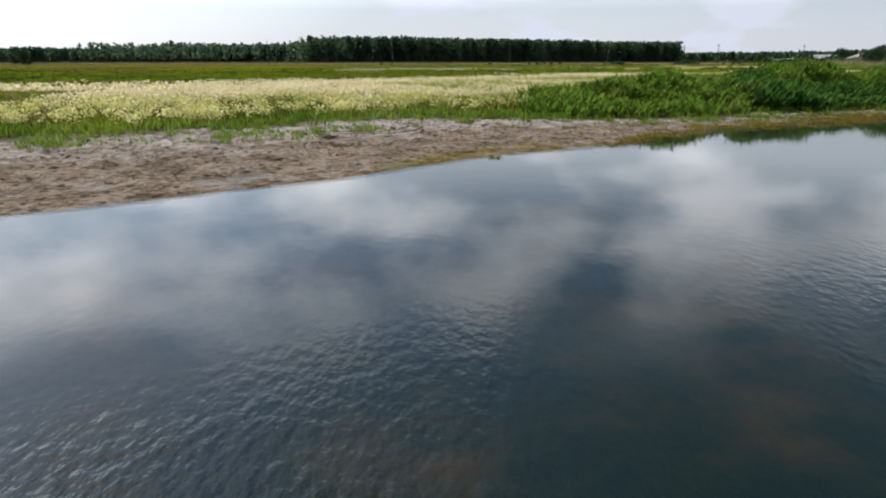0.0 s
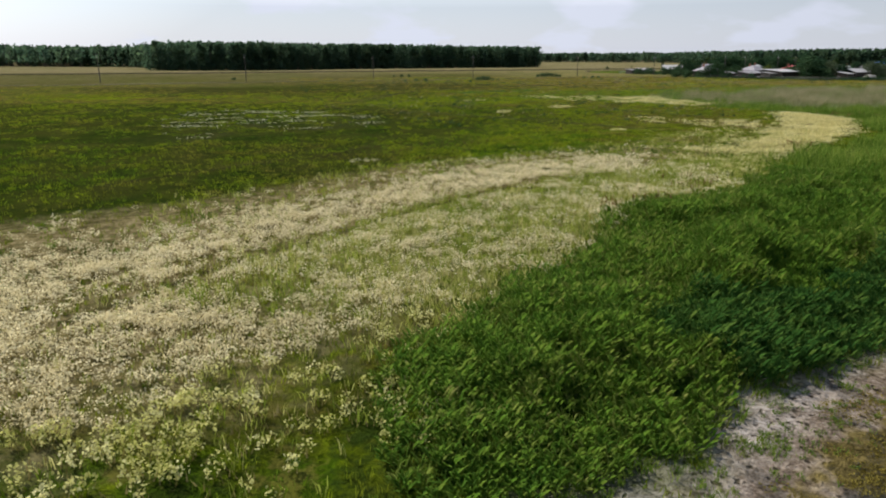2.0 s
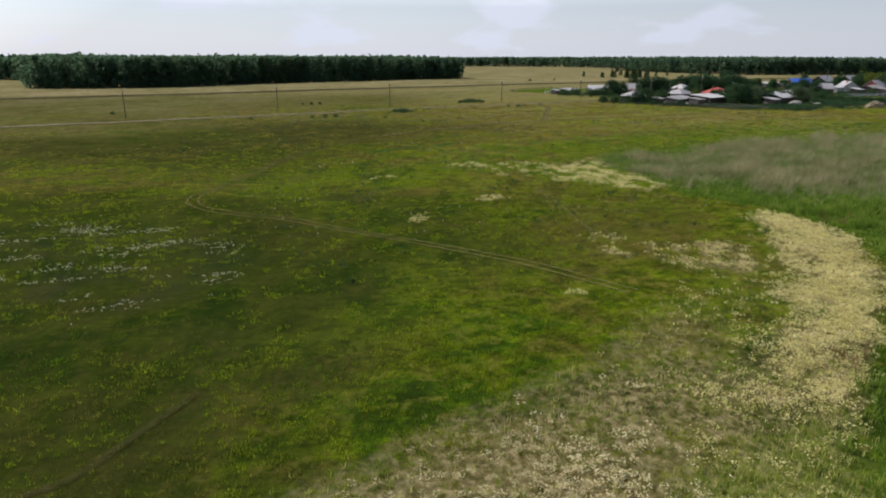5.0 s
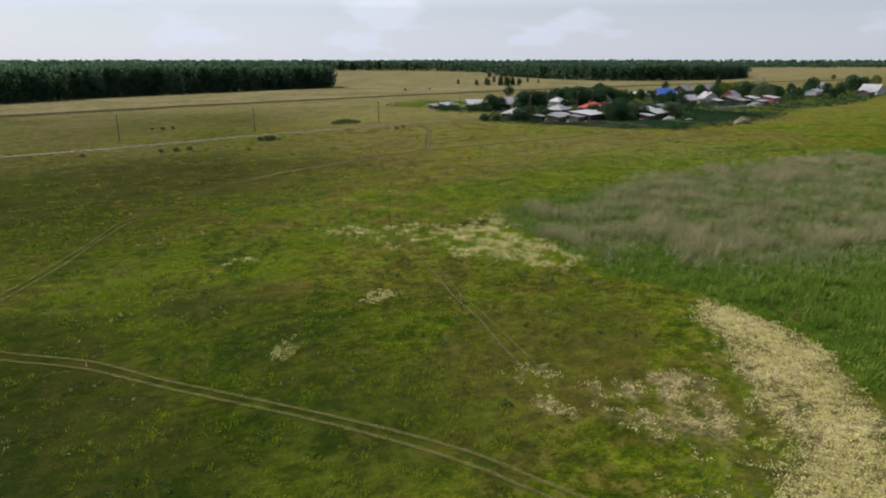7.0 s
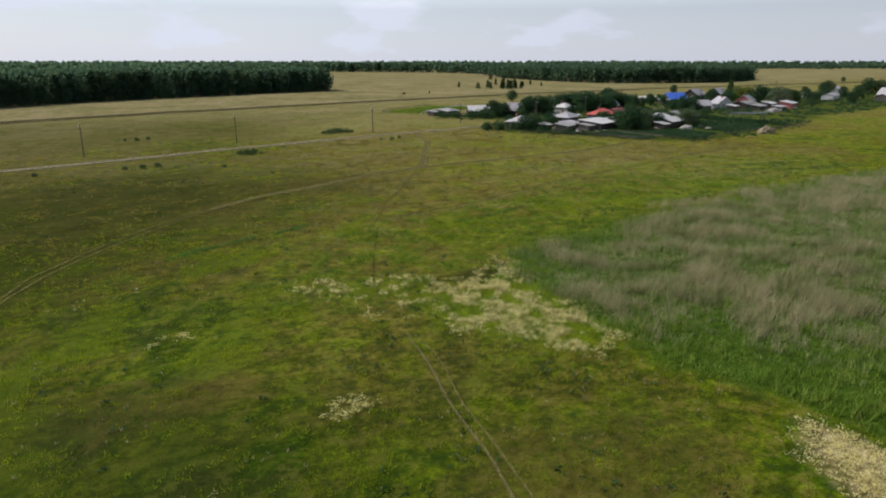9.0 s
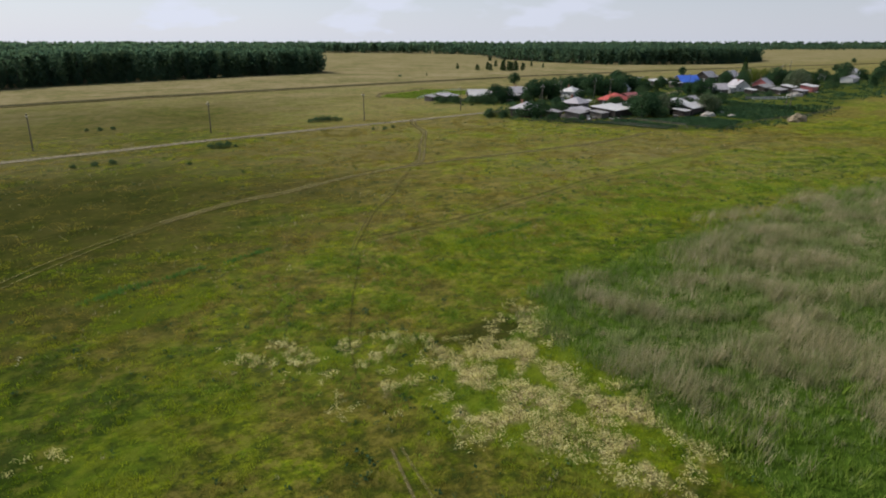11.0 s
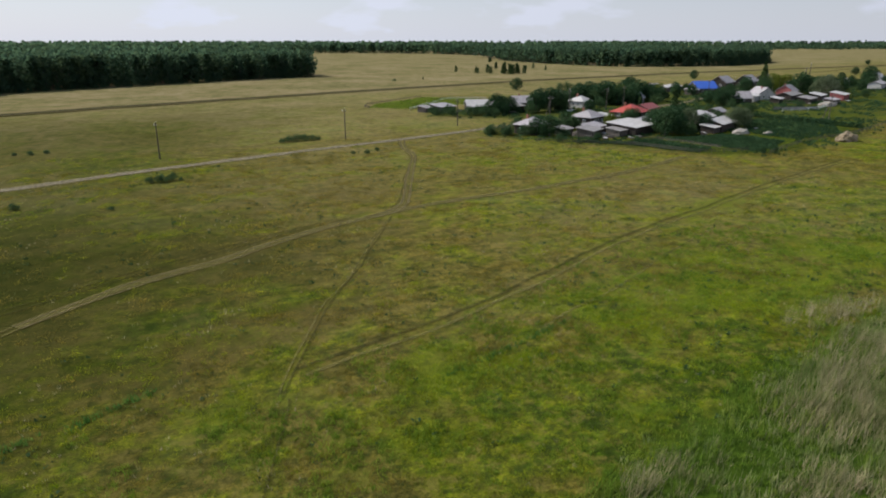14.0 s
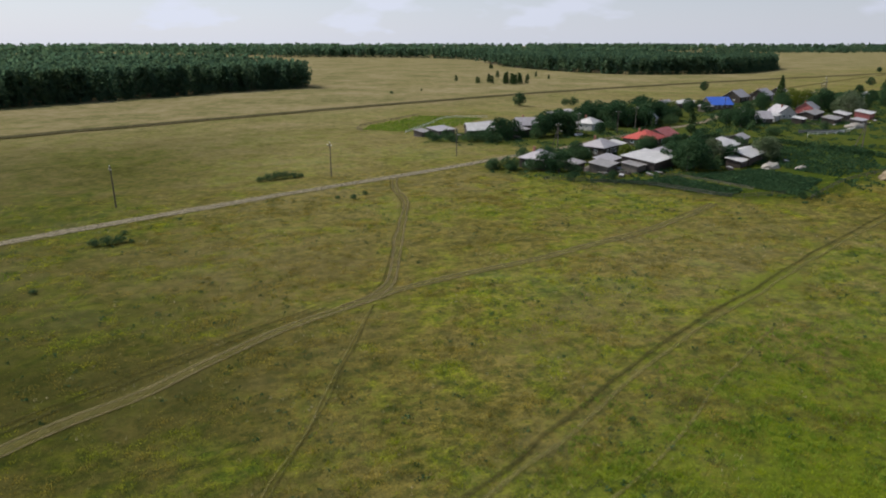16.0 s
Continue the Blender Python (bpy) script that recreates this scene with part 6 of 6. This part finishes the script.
def building(name, label, category, x, y, turn, w, d, h, rise, roof, wall, cover, windows=(0, 0), chimney=False, door=True, over=0.45):
    """A village building. w along its ridge, d across, h to the eaves, rise to the ridge. windows: on the long and on the short sides."""
    ob = tagged(new(name), label, category, "houses and sheds of the village")
    ob.matrix_basis = pose(x, y, float(height(np.array([float(x)]), np.array([float(y)]))[0]) - 0.03, 0, 0, turn)
    a, b = w / 2, d / 2
    base = [(-a, -b, 0), (a, -b, 0), (a, b, 0), (-a, b, 0)]
    if roof == "shed":
        top = [(-a, -b, h), (a, -b, h), (a, b, h + rise), (-a, b, h + rise)]
        bm = prism(base + top, [(3, 2, 1, 0), (4, 5, 6, 7), (0, 1, 5, 4), (1, 2, 6, 5), (2, 3, 7, 6), (3, 0, 4, 7)])
        part("wall", bm, wall, ob)
        bm = bmesh.new()
        s = rise / d * over
        slab(bm, [(-a - over, -b - over, h - s + 0.14), (a + over, -b - over, h - s + 0.14), (a + over, b + over, h + rise + s + 0.14), (-a - over, b + over, h + rise + s + 0.14)], 0.12)
        part("roof", bm, cover, ob)
    elif roof == "gable":
        top = [(-a, -b, h), (a, -b, h), (a, b, h), (-a, b, h), (-a, 0, h + rise), (a, 0, h + rise)]
        bm = prism(base + top, [(3, 2, 1, 0), (0, 1, 5, 4), (2, 3, 7, 6), (1, 2, 6, 9, 5), (3, 0, 4, 8, 7), (4, 5, 9, 8), (6, 7, 8, 9)])
        part("wall", bm, wall, ob)
        s = rise / b * over
        bm = bmesh.new()
        slab(bm, [(-a - over, -b - over, h - s + 0.14), (a + over, -b - over, h - s + 0.14), (a + over, 0, h + rise + 0.14), (-a - over, 0, h + rise + 0.14)], 0.12)
        slab(bm, [(a + over, b + over, h - s + 0.14), (-a - over, b + over, h - s + 0.14), (-a - over, 0, h + rise + 0.14), (a + over, 0, h + rise + 0.14)], 0.12)
        part("roof", bm, cover, ob)
    else:
        bm = boxes((-a, a, -b, b, 0, h))
        part("wall", bm, wall, ob)
        e, f, r = a + over, b + over, max(a - b, 0.3)
        low = [(-e, -f, h), (e, -f, h), (e, f, h), (-e, f, h), (-e, -f, h + 0.14), (e, -f, h + 0.14), (e, f, h + 0.14), (-e, f, h + 0.14), (-r, 0, h + rise + 0.14), (r, 0, h + rise + 0.14)]
        part("roof", prism(low, [(3, 2, 1, 0), (0, 1, 5, 4), (1, 2, 6, 5), (2, 3, 7, 6), (3, 0, 4, 7), (4, 5, 9, 8), (5, 6, 9), (6, 7, 8, 9), (7, 4, 8)]), cover, ob)
    for side, count, span in ((0, windows[0], w), (1, windows[1], d)):
        for k in range(count):
            u = (k + 1) / (count + 1) * span - span / 2
            for s in (-1, 1):
                if side == 0:
                    add_window(ob, u, s * b, 0.9, 0 if s < 0 else 180)
                else:
                    add_window(ob, s * a, u, 0.9, 90 if s > 0 else -90)
    if door:
        dr = part("door", boxes((-0.45, 0.45, -0.06, 0.02, 0, 2.0)), M_TIMBER, ob, "plain plank door", pose(a * 0.72, -b, 0.05))
        part("handle", boxes((0.30, 0.36, -0.10, -0.06, 0.95, 1.1)), M_TRIM, dr)
    if chimney:
        z = h + rise * 0.55
        part("chimney", boxes((-0.3, 0.3, -0.3, 0.3, 0, 1.9), (-0.36, 0.36, -0.36, 0.36, 1.65, 1.78)), M_BRICK, ob, "brick chimney", pose(-a * 0.3, b * 0.25, z))
    return ob


ST = 20.0     # the street's direction
building("log_house", "dark log house with a grey hipped roof", "house", 178.5, 290.5, ST, 8.5, 7.5, 2.7, 2.2, "hip", M_DARKWOOD, M_SLATE, (3, 2), True)
building("log_house", "dark log house with a grey gabled roof", "house", 208, 299, ST, 9.5, 8, 2.8, 2.1, "hip", M_DARKWOOD, M_SLATE, (3, 2), True)
building("shed", "small shed with a white sheet roof", "shed", 217.5, 302, ST, 5.5, 4, 2.2, 0.7, "shed", M_TIMBER, M_PALE)
building("house", "house with a bright red hipped metal roof", "house", 236, 308, ST, 11.5, 10, 2.2, 2.6, "hip", M_TIMBER, M_RED, (3, 2), True)
building("annex", "annex with a faded red metal roof", "house", 249, 313, ST, 10, 8, 2.1, 2.0, "gable", M_TIMBER, M_DULLRED, (2, 1))
building("barn", "long low barn with a pale grey slate roof", "barn", 206, 276, ST, 15, 9.5, 2.6, 0.9, "shed", M_DARKWOOD, M_PALE)
building("shed", "lean-to shed with a pale slate roof", "shed", 219, 282, ST, 8, 5, 2.3, 0.8, "shed", M_TIMBER, M_SLATE)
building("barn", "low dark barn with a pale slate roof", "barn", 236, 269, ST, 13, 8, 2.5, 1.3, "gable", M_DARKWOOD, M_PALE)
building("shed", "low shed with a patched pale roof", "shed", 228, 264.5, ST, 6, 4, 1.9, 0.6, "shed", M_DARKWOOD, M_PALE)
building("barn", "low barn with a white sheet roof", "barn", 244, 283, ST, 11, 7, 2.4, 1.2, "gable", M_TIMBER, M_PALE)
building("shed", "small outhouse with a grey-green roof", "shed", 262, 291, ST, 7, 5, 2.6, 1.2, "gable", M_TIMBER, M_SLATE)
building("shed", "small red-walled shed with a pale roof", "shed", 252, 288, ST, 5.5, 4, 2.3, 0.8, "shed", M_DULLRED, M_PALE)
building("hovel", "sagging plank hovel with a felt roof", "shed", 190, 277, ST + 8, 8, 5, 1.9, 0.7, "shed", M_TIMBER, M_TARP)
building("hovel", "sagging plank hovel with a grey felt roof", "shed", 198, 273, ST - 4, 7, 4.5, 1.9, 0.5, "shed", M_TIMBER, M_TARP)
building("hovel", "low woodshed with a weathered slate roof", "shed", 196, 282, ST + 3, 9, 4, 2.0, 0.7, "shed", M_DARKWOOD, M_SLATE)
building("hovel", "low weathered plank lean-to", "shed", 185, 283, ST, 5, 3.5, 1.8, 0.5, "shed", M_TIMBER, M_TARP)
building("barn", "barn with a bright white sheet roof", "barn", 198, 354, ST - 42, 10, 8.5, 2.4, 2.2, "gable", M_DARKWOOD, M_PALE)
building("shed", "dark boarded shed with an open side", "shed", 210, 346, ST, 8, 5, 2.2, 0.8, "shed", M_DARKWOOD, M_TARP)
building("shed", "low grey shed in a farmyard", "shed", 186, 362, ST, 9, 6, 2.0, 0.8, "shed", M_TIMBER, M_SLATE)
building("shed", "small tumbledown shed with a felt roof", "shed", 178, 362, ST + 6, 5, 4, 1.8, 0.6, "shed", M_TIMBER, M_TARP)
building("shed", "long low shed beside the fence", "shed", 208, 368, ST - 3, 16, 4, 1.9, 0.6, "shed", M_TIMBER, M_SLATE)
building("house", "timber house with a pinkish grey gabled roof", "house", 222, 357, ST - 40, 9.5, 8, 2.6, 2.4, "gable", M_TIMBER, M_SLATE, (2, 2), True)
building("house", "whitewashed house with a pale hipped roof", "house", 245, 347, ST, 8, 7, 2.7, 2.1, "hip", M_PLASTER, M_PALE, (3, 2), True)
building("shed", "long grey shed behind the garden", "shed", 262, 386, ST + 4, 22, 4, 2.2, 0.7, "shed", M_TIMBER, M_SLATE)
building("house", "small pale house between the trees", "house", 279, 349, ST, 5, 6, 2.8, 2.6, "gable", M_PLASTER, M_SLATE, (1, 1))
building("house", "house with a grey-green slate roof", "house", 327, 386, ST, 11, 8, 2.7, 2.6, "gable", M_TIMBER, M_SLATE, (2, 2), True)
building("house", "large house with a vivid blue metal roof", "house", 360, 381, ST - 38, 12, 10, 2.6, 3.4, "gable", M_TIMBER, M_BLUE, (3, 2), True)
building("shed", "low shed with a pale roof beside the blue-roofed house", "shed", 345, 375, ST, 10, 4, 2.3, 0.6, "shed", M_TIMBER, M_PALE)
building("shed", "long low shed with a white roof", "shed", 352, 396, ST, 22, 4, 2.6, 0.7, "shed", M_TIMBER, M_PALE)
building("house", "timber house with a pale slate gable roof", "house", 404, 404, ST, 16, 10, 3.2, 3.4, "gable", M_DARKWOOD, M_SLATE, (3, 2), True)
building("house", "timber house with a pale slate roof", "house", 428, 405, ST, 15, 10, 3.2, 3.4, "gable", M_DARKWOOD, M_SLATE, (3, 2), True)
building("house", "house with a dull slate roof end on", "house", 454, 412, ST, 14, 9, 3.0, 3.2, "gable", M_DARKWOOD, M_TARP, (2, 2))
building("house", "low house with a grey-green slate roof", "house", 323, 330, ST - 48, 11, 8, 2.4, 2.6, "gable", M_TIMBER, M_SLATE, (2, 1))
building("house", "white gabled house with a slate roof", "house", 350, 337, ST + 42, 11, 8, 2.8, 3.0, "gable", M_PLASTER, M_SLATE, (2, 2), True)
building("shed", "white shed beside the gabled house", "shed", 336, 331, ST, 8, 4, 2.6, 0.6, "shed", M_PLASTER, M_PALE)
building("shed", "low shed with a pale sheet roof", "shed", 338, 320, ST, 7, 4, 2.0, 0.6, "shed", M_DARKWOOD, M_PALE)
building("house", "small house with a pale slate gable roof", "house", 377, 342, ST, 10, 8, 3.0, 2.8, "gable", M_DULLRED, M_SLATE, (2, 1), True)
building("barn", "long dark barn with a felt roof", "barn", 361, 330, ST, 18, 7, 2.4, 1.2, "gable", M_DARKWOOD, M_TARP)
building("shed", "weathered shed with a pale roof", "shed", 367, 319, ST, 11, 5, 2.6, 0.9, "shed", M_DARKWOOD, M_PALE)
building("shed", "dark low shed in the farmyard", "shed", 350, 313, ST, 13, 5, 2.1, 0.7, "shed", M_DARKWOOD, M_TARP)
building("shed", "brown shed with a white sheet roof", "shed", 381, 317, ST, 12, 6, 2.6, 1.0, "shed", M_DULLRED, M_PALE)
building("shed", "low weathered timber shed in the yard", "shed", 356, 305, ST - 6, 9, 4, 1.9, 0.5, "shed", M_TIMBER, M_SLATE)
building("house", "pale house beyond the village", "house", 556, 398, ST, 16, 9, 3, 3.2, "gable", M_PLASTER, M_PALE, (3, 1))
building("house", "gabled house with a white front", "house", 522, 338, ST + 70, 13, 10, 3.2, 4.2, "gable", M_PLASTER, M_SLATE, (2, 1))
building("barn", "long barn with a pale roof", "barn", 500, 330, ST, 22, 8, 3, 1.6, "gable", M_TIMBER, M_PALE)
building("barn", "long pale barn by the far fields", "barn", 476, 352, ST, 18, 7, 3, 1.4, "gable", M_PLASTER, M_SLATE)
building("kiosk", "small white hut beside the road", "hut", 488, 378, ST, 4, 4, 3.2, 1.2, "gable", M_PLASTER, M_PALE)


# ---- poles ----


def power_pole(x, y, turn, h=8.8, brace=False):
    ob = tagged(new("power_pole"), "weathered wooden power pole with a crossarm", "power pole", "power poles")
    ob.matrix_basis = pose(x, y, float(height(np.array([float(x)]), np.array([float(y)]))[0]), 0, 0, turn)
    bm = bmesh.new()
    taper(bm, (0, 0, -0.3), (0, 0, h), 0.17, 0.11, 8)
    part("post", bm, M_TIMBER, ob)
    part("crossarm", boxes((-0.9, 0.9, 0.08, 0.2, h - 0.75, h - 0.6)), M_TIMBER, ob)
    for k in (-0.8, 0, 0.8):
        bm = bmesh.new()
        taper(bm, (k, 0.14, h - 0.6 if k else h), (k, 0.14 if k else 0, h - 0.35 if k else h + 0.2), 0.07, 0.05, 6)
        part("insulator", bm, M_TRIM, ob, "white insulator")
    if brace:
        bm = bmesh.new()
        taper(bm, (2.2, 0, -0.2), (0.1, 0, h - 1.2), 0.14, 0.10, 8)
        part("brace", bm, M_TIMBER, ob, "slanting brace pole")
    return ob


for k, (px_, py_, br) in enumerate(((-66, 258, 0), (-20, 270, 0), (27.7, 283, 0), (71.2, 294.5, 0), (122.2, 304, 0), (166.7, 316.5, 0), (201, 311, 1), (226, 331, 0), (292, 266.5, 1), (246, 332, 0), (262, 339, 0),
                                   (330, 352, 0), (366, 366, 0), (395, 374, 0))):
    power_pole(px_, py_, 105 if k < 6 else 110, 8.8, br)
for px_, py_, ph in ((436, 372, 11), (452, 384, 10), (470, 394, 11), (486, 402, 10), (505, 414, 12), (520, 424, 10)):
    power_pole(px_, py_, 60, ph)

# ---- fences, gardens, stacks ----


def fence(pts, h, gap, mat, label):
    """Posts along a line with two rails between each pair."""
    c = smooth_line(pts, gap)
    ob = tagged(new("fence"), label, "fence", "garden fences")
    ob.matrix_basis = pose(c[0][0], c[0][1], float(height(c[:1, 0], c[:1, 1])[0]))
    post = None
    for p, q in zip(c[:-1], c[1:]):
        d = q - p
        length, turn = float(np.hypot(*d)), math.degrees(math.atan2(d[1], d[0]))
        at = pose(p[0] - c[0][0], p[1] - c[0][1], 0, 0, 0, turn)
        if post is None:
            post = part("post", boxes((-0.06, 0.06, -0.06, 0.06, -0.2, h)), mat, ob, "", at).data
        else:
            part("post", post, mat, ob, "", at)
        for z in (h * 0.45, h * 0.88):
            part("rail", boxes((0, length, 0.06, 0.10, z - 0.07, z + 0.07)), mat, ob, "", at)


fence([(168, 274), (180, 261.5), (186, 256), (189, 248), (192.5, 238), (206, 234)], 1.1, 3.0, M_TIMBER, "weathered grey pole fence round a garden")
fence([(198, 264), (201, 260), (203, 250), (204, 241)], 0.9, 3.0, M_TIMBER, "weathered pole fence between two gardens")
fence([(207, 228.5), (232, 236), (262, 240), (300, 250)], 1.1, 4.0, M_TIMBER, "weathered grey pole fence round the vegetable plots")
fence([(176, 372), (196, 391), (214, 408), (232, 402)], 1.1, 5.0, M_TRIM, "pale board fence behind a yard")
fence([(305, 294), (322, 291), (340, 297), (352, 300)], 1.4, 3.5, M_TRIM, "whitish plank fence below the farmyard")
fence([(163, 384), (168, 398), (208, 425)], 1.1, 5.0, M_DARKWOOD, "dark pole fence round the green plot")


def plank_fence(ax, ay, bx, by, h, mat, label):
    """Upright boards nailed to two rails."""
    ob = tagged(new("plank_fence"), label, "fence", "garden fences")
    length = math.hypot(bx - ax, by - ay)
    ob.matrix_basis = pose(ax, ay, 0, 0, 0, math.degrees(math.atan2(by - ay, bx - ax)))
    me, n = None, int(length / 0.24)
    for k in range(n):
        at = pose(k * 0.24, 0, random.uniform(-0.05, 0.04), 0, random.uniform(-1.5, 1.5), 0)
        if me is None:
            me = part("board", boxes((0, 0.2, -0.02, 0.02, 0, h)), mat, ob, "", at).data
        else:
            part("board", me, mat, ob, "", at)
    for z in (0.4, h - 0.35):
        part("rail", boxes((0, length, 0.02, 0.07, z - 0.05, z + 0.05)), mat, ob)


plank_fence(254, 306, 269, 297, 1.9, M_SLATEWOOD, "grey weathered plank fence behind the sheds")
plank_fence(308, 300, 324, 291, 1.3, M_SLATEWOOD, "pale grey plank fence below the farmyard")


def crops(poly, angle, rows_gap, h, mat, label, seed):
    r = np.random.default_rng(seed)
    c, s = math.cos(radians(angle)), math.sin(radians(angle))
    xs, ys = [p[0] for p in poly], [p[1] for p in poly]
    x, y = r.uniform(min(xs), max(xs), 5000), r.uniform(min(ys), max(ys), 5000)
    v = -x * s + y * c
    v2 = np.round(v / rows_gap) * rows_gap + r.normal(0, 0.14, len(v))
    x, y = x - (v2 - v) * s, y + (v2 - v) * c
    k = inside(poly, x, y) > 0.3
    x, y = x[k], y[k]
    n = len(x)
    v, t, a = flecks(x, y, height(x, y) + h * 0.5, np.full(n, 0.35), np.full(n, h * 0.5), 7, np.full(n, 0.19), seed)
    stuff("crop_rows", fast_mesh("crop_rows", v, t, a), mat, label, "vegetable plot")


crops([(174, 271), (190, 262), (200, 262), (203, 242), (193, 239), (187, 256)], 110, 0.9, 0.45, M_LEAF, "dark green potato rows in a garden", 301)
crops([(205, 262), (230, 258), (230, 240), (207, 232)], 20, 0.9, 0.45, M_LEAF, "green vegetable rows in a garden", 302)
crops([(236, 258), (268, 283), (296, 268), (262, 244), (236, 240)], 20, 1.2, 0.5, M_LEAF, "green potato field behind the barns", 303)
crops([(164, 387), (170, 398), (208, 424), (229, 400), (196, 375), (176, 377)], 45, 1.3, 0.4, M_FRINGE, "bright green crop in a fenced plot", 304)
hx, hy = [], []
for k in range(260):
    u = k / 260
    hx.append(278 + 1.5 * u + random.uniform(-1, 1))
    hy.append(291 - 44 * u + random.uniform(-1, 1))
hx, hy = np.array(hx), np.array(hy)
v, t, a = flecks(hx, hy, np.full(260, 0.8), np.full(260, 0.9), np.full(260, 0.9), 12, np.full(260, 0.3), 305)
stuff("hedge", fast_mesh("hedge", v, t, a), M_LEAF, "dark unkempt hedge along the potato field", "hedge")


def mound(name, label, category, x, y, rx, ry, h, mat, seed):
    """A heaped, lumpy mound."""
    bm = bmesh.new()
    bmesh.ops.create_icosphere(bm, subdivisions=4, radius=1.0)
    for v in bm.verts:
        k = 1 + 0.28 * noise.noise(v.co * 2.2 + Vector((seed, 0, 0))) + 0.12 * noise.noise(v.co * 7 + Vector((0, seed, 0)))
        v.co = Vector((v.co.x * rx * k, v.co.y * ry * k, max(v.co.z, -0.05) * h * k))
    ob = part(name, bm, mat)
    ob.matrix_basis = pose(x, y, 0)
    return tagged(ob, label, category)


mound("haystack", "brown weathered haystack in the grass by the gardens", "haystack", 247, 233, 3.6, 2.4, 2.5, M_HAY, 1)
mound("rubble_heap", "pale heap of rubble behind the barn", "heap", 234, 258, 3.2, 1.6, 1.4, M_STONE, 2)
mound("rubble_heap", "pale heap of firewood and rubble beside a yard", "heap", 343, 299, 5.0, 2.6, 1.9, M_STONE, 3)
mound("rubble_heap", "small pale heap near a garden", "heap", 240, 253, 2.2, 1.0, 0.8, M_STONE, 4)
mound("brush_heap", "grey heap of old boards and brush", "heap", 188, 279, 3.0, 2.0, 1.2, M_TIMBER, 5)


def car(x, y, turn, paint):
    ob = tagged(new("car"), "small pale parked car beside the street", "car")
    ob.matrix_basis = pose(x, y, 0.02, 0, 0, turn)
    bm = prism([(-2, -0.8, 0.35), (2, -0.8, 0.35), (2, 0.8, 0.35), (-2, 0.8, 0.35), (-2, -0.8, 0.85), (2, -0.8, 0.8), (2, 0.8, 0.8), (-2, 0.8, 0.85)],
               [(3, 2, 1, 0), (4, 5, 6, 7), (0, 1, 5, 4), (1, 2, 6, 5), (2, 3, 7, 6), (3, 0, 4, 7)])
    bmesh.ops.bevel(bm, geom=bm.edges[:], offset=0.08, segments=2, affect="EDGES")
    part("body", bm, paint, ob)
    part("cabin", prism([(-1.3, -0.75, 0.85), (1.0, -0.75, 0.82), (1.0, 0.75, 0.82), (-1.3, 0.75, 0.85), (-0.9, -0.6, 1.42), (0.45, -0.6, 1.42), (0.45, 0.6, 1.42), (-0.9, 0.6, 1.42)],
                        [(3, 2, 1, 0), (4, 5, 6, 7), (0, 1, 5, 4), (1, 2, 6, 5), (2, 3, 7, 6), (3, 0, 4, 7)]), M_GLASS, ob, "dark glazed cabin")
    for wx in (-1.25, 1.3):
        for wy in (-0.78, 0.78):
            bm = bmesh.new()
            taper(bm, (wx, wy - 0.1, 0.3), (wx, wy + 0.1, 0.3), 0.3, 0.3, 14)
            part("wheel", bm, M_DARKWOOD, ob)


car(229, 334, ST, M_TRIM)


def woodpile():
    """A stack of old boards, each a piece of its own, under a scrap of roofing."""
    ob = tagged(new("board_stack"), "stack of weathered grey boards in a farmyard", "board stack", "stacks in the yards")
    plank = boxes((-1.6, 1.6, -0.13, 0.13, 0, 0.09))
    me = None
    for k in range(12):
        at = pose(random.uniform(-0.25, 0.25), -0.45 + 0.3 * (k % 4), 0.02 + 0.11 * (k // 4), 0, 0, random.uniform(-5, 5))
        if me is None:
            me = part("board", plank, M_TIMBER, ob, "", at).data
        else:
            part("board", me, M_TIMBER, ob, "", at)
    part("sheet", boxes((-1.3, 1.2, -0.6, 0.5, 0.36, 0.39)), M_PALE, ob, "pale scrap of roofing sheet", pose(0, 0, 0.03, 6, 0, 4))
    return ob


first = woodpile()
spots = [(192, 271), (194.5, 275.5), (187, 274), (201, 268), (186, 287), (214, 292), (226, 293), (222, 262), (246, 262), (258, 284), (184, 357), (191, 357), (205, 340), (230, 345), (352, 322),
         (346, 326), (373, 326), (362, 312), (344, 308), (338, 312), (375, 309), (330, 322), (336, 390), (368, 372), (189, 269), (197, 267), (203, 271.5), (182, 290), (199, 287), (211, 286), (231, 273), (240, 275), (249, 276), (180, 366), (194, 349), (215, 350), (235, 352), (340, 316), (358, 326), (370, 313), (386, 322), (348, 329)]
for k, (sx, sy) in enumerate(spots):
    ob = first if k == 0 else copy_thing(first, Matrix.Identity(4))
    ob.matrix_basis = pose(sx, sy, float(height(np.array([float(sx)]), np.array([float(sy)]))[0]), 0, 0, random.uniform(0, 180)) @ Matrix.Diagonal((1, 1, random.uniform(0.8, 2.0), 1))
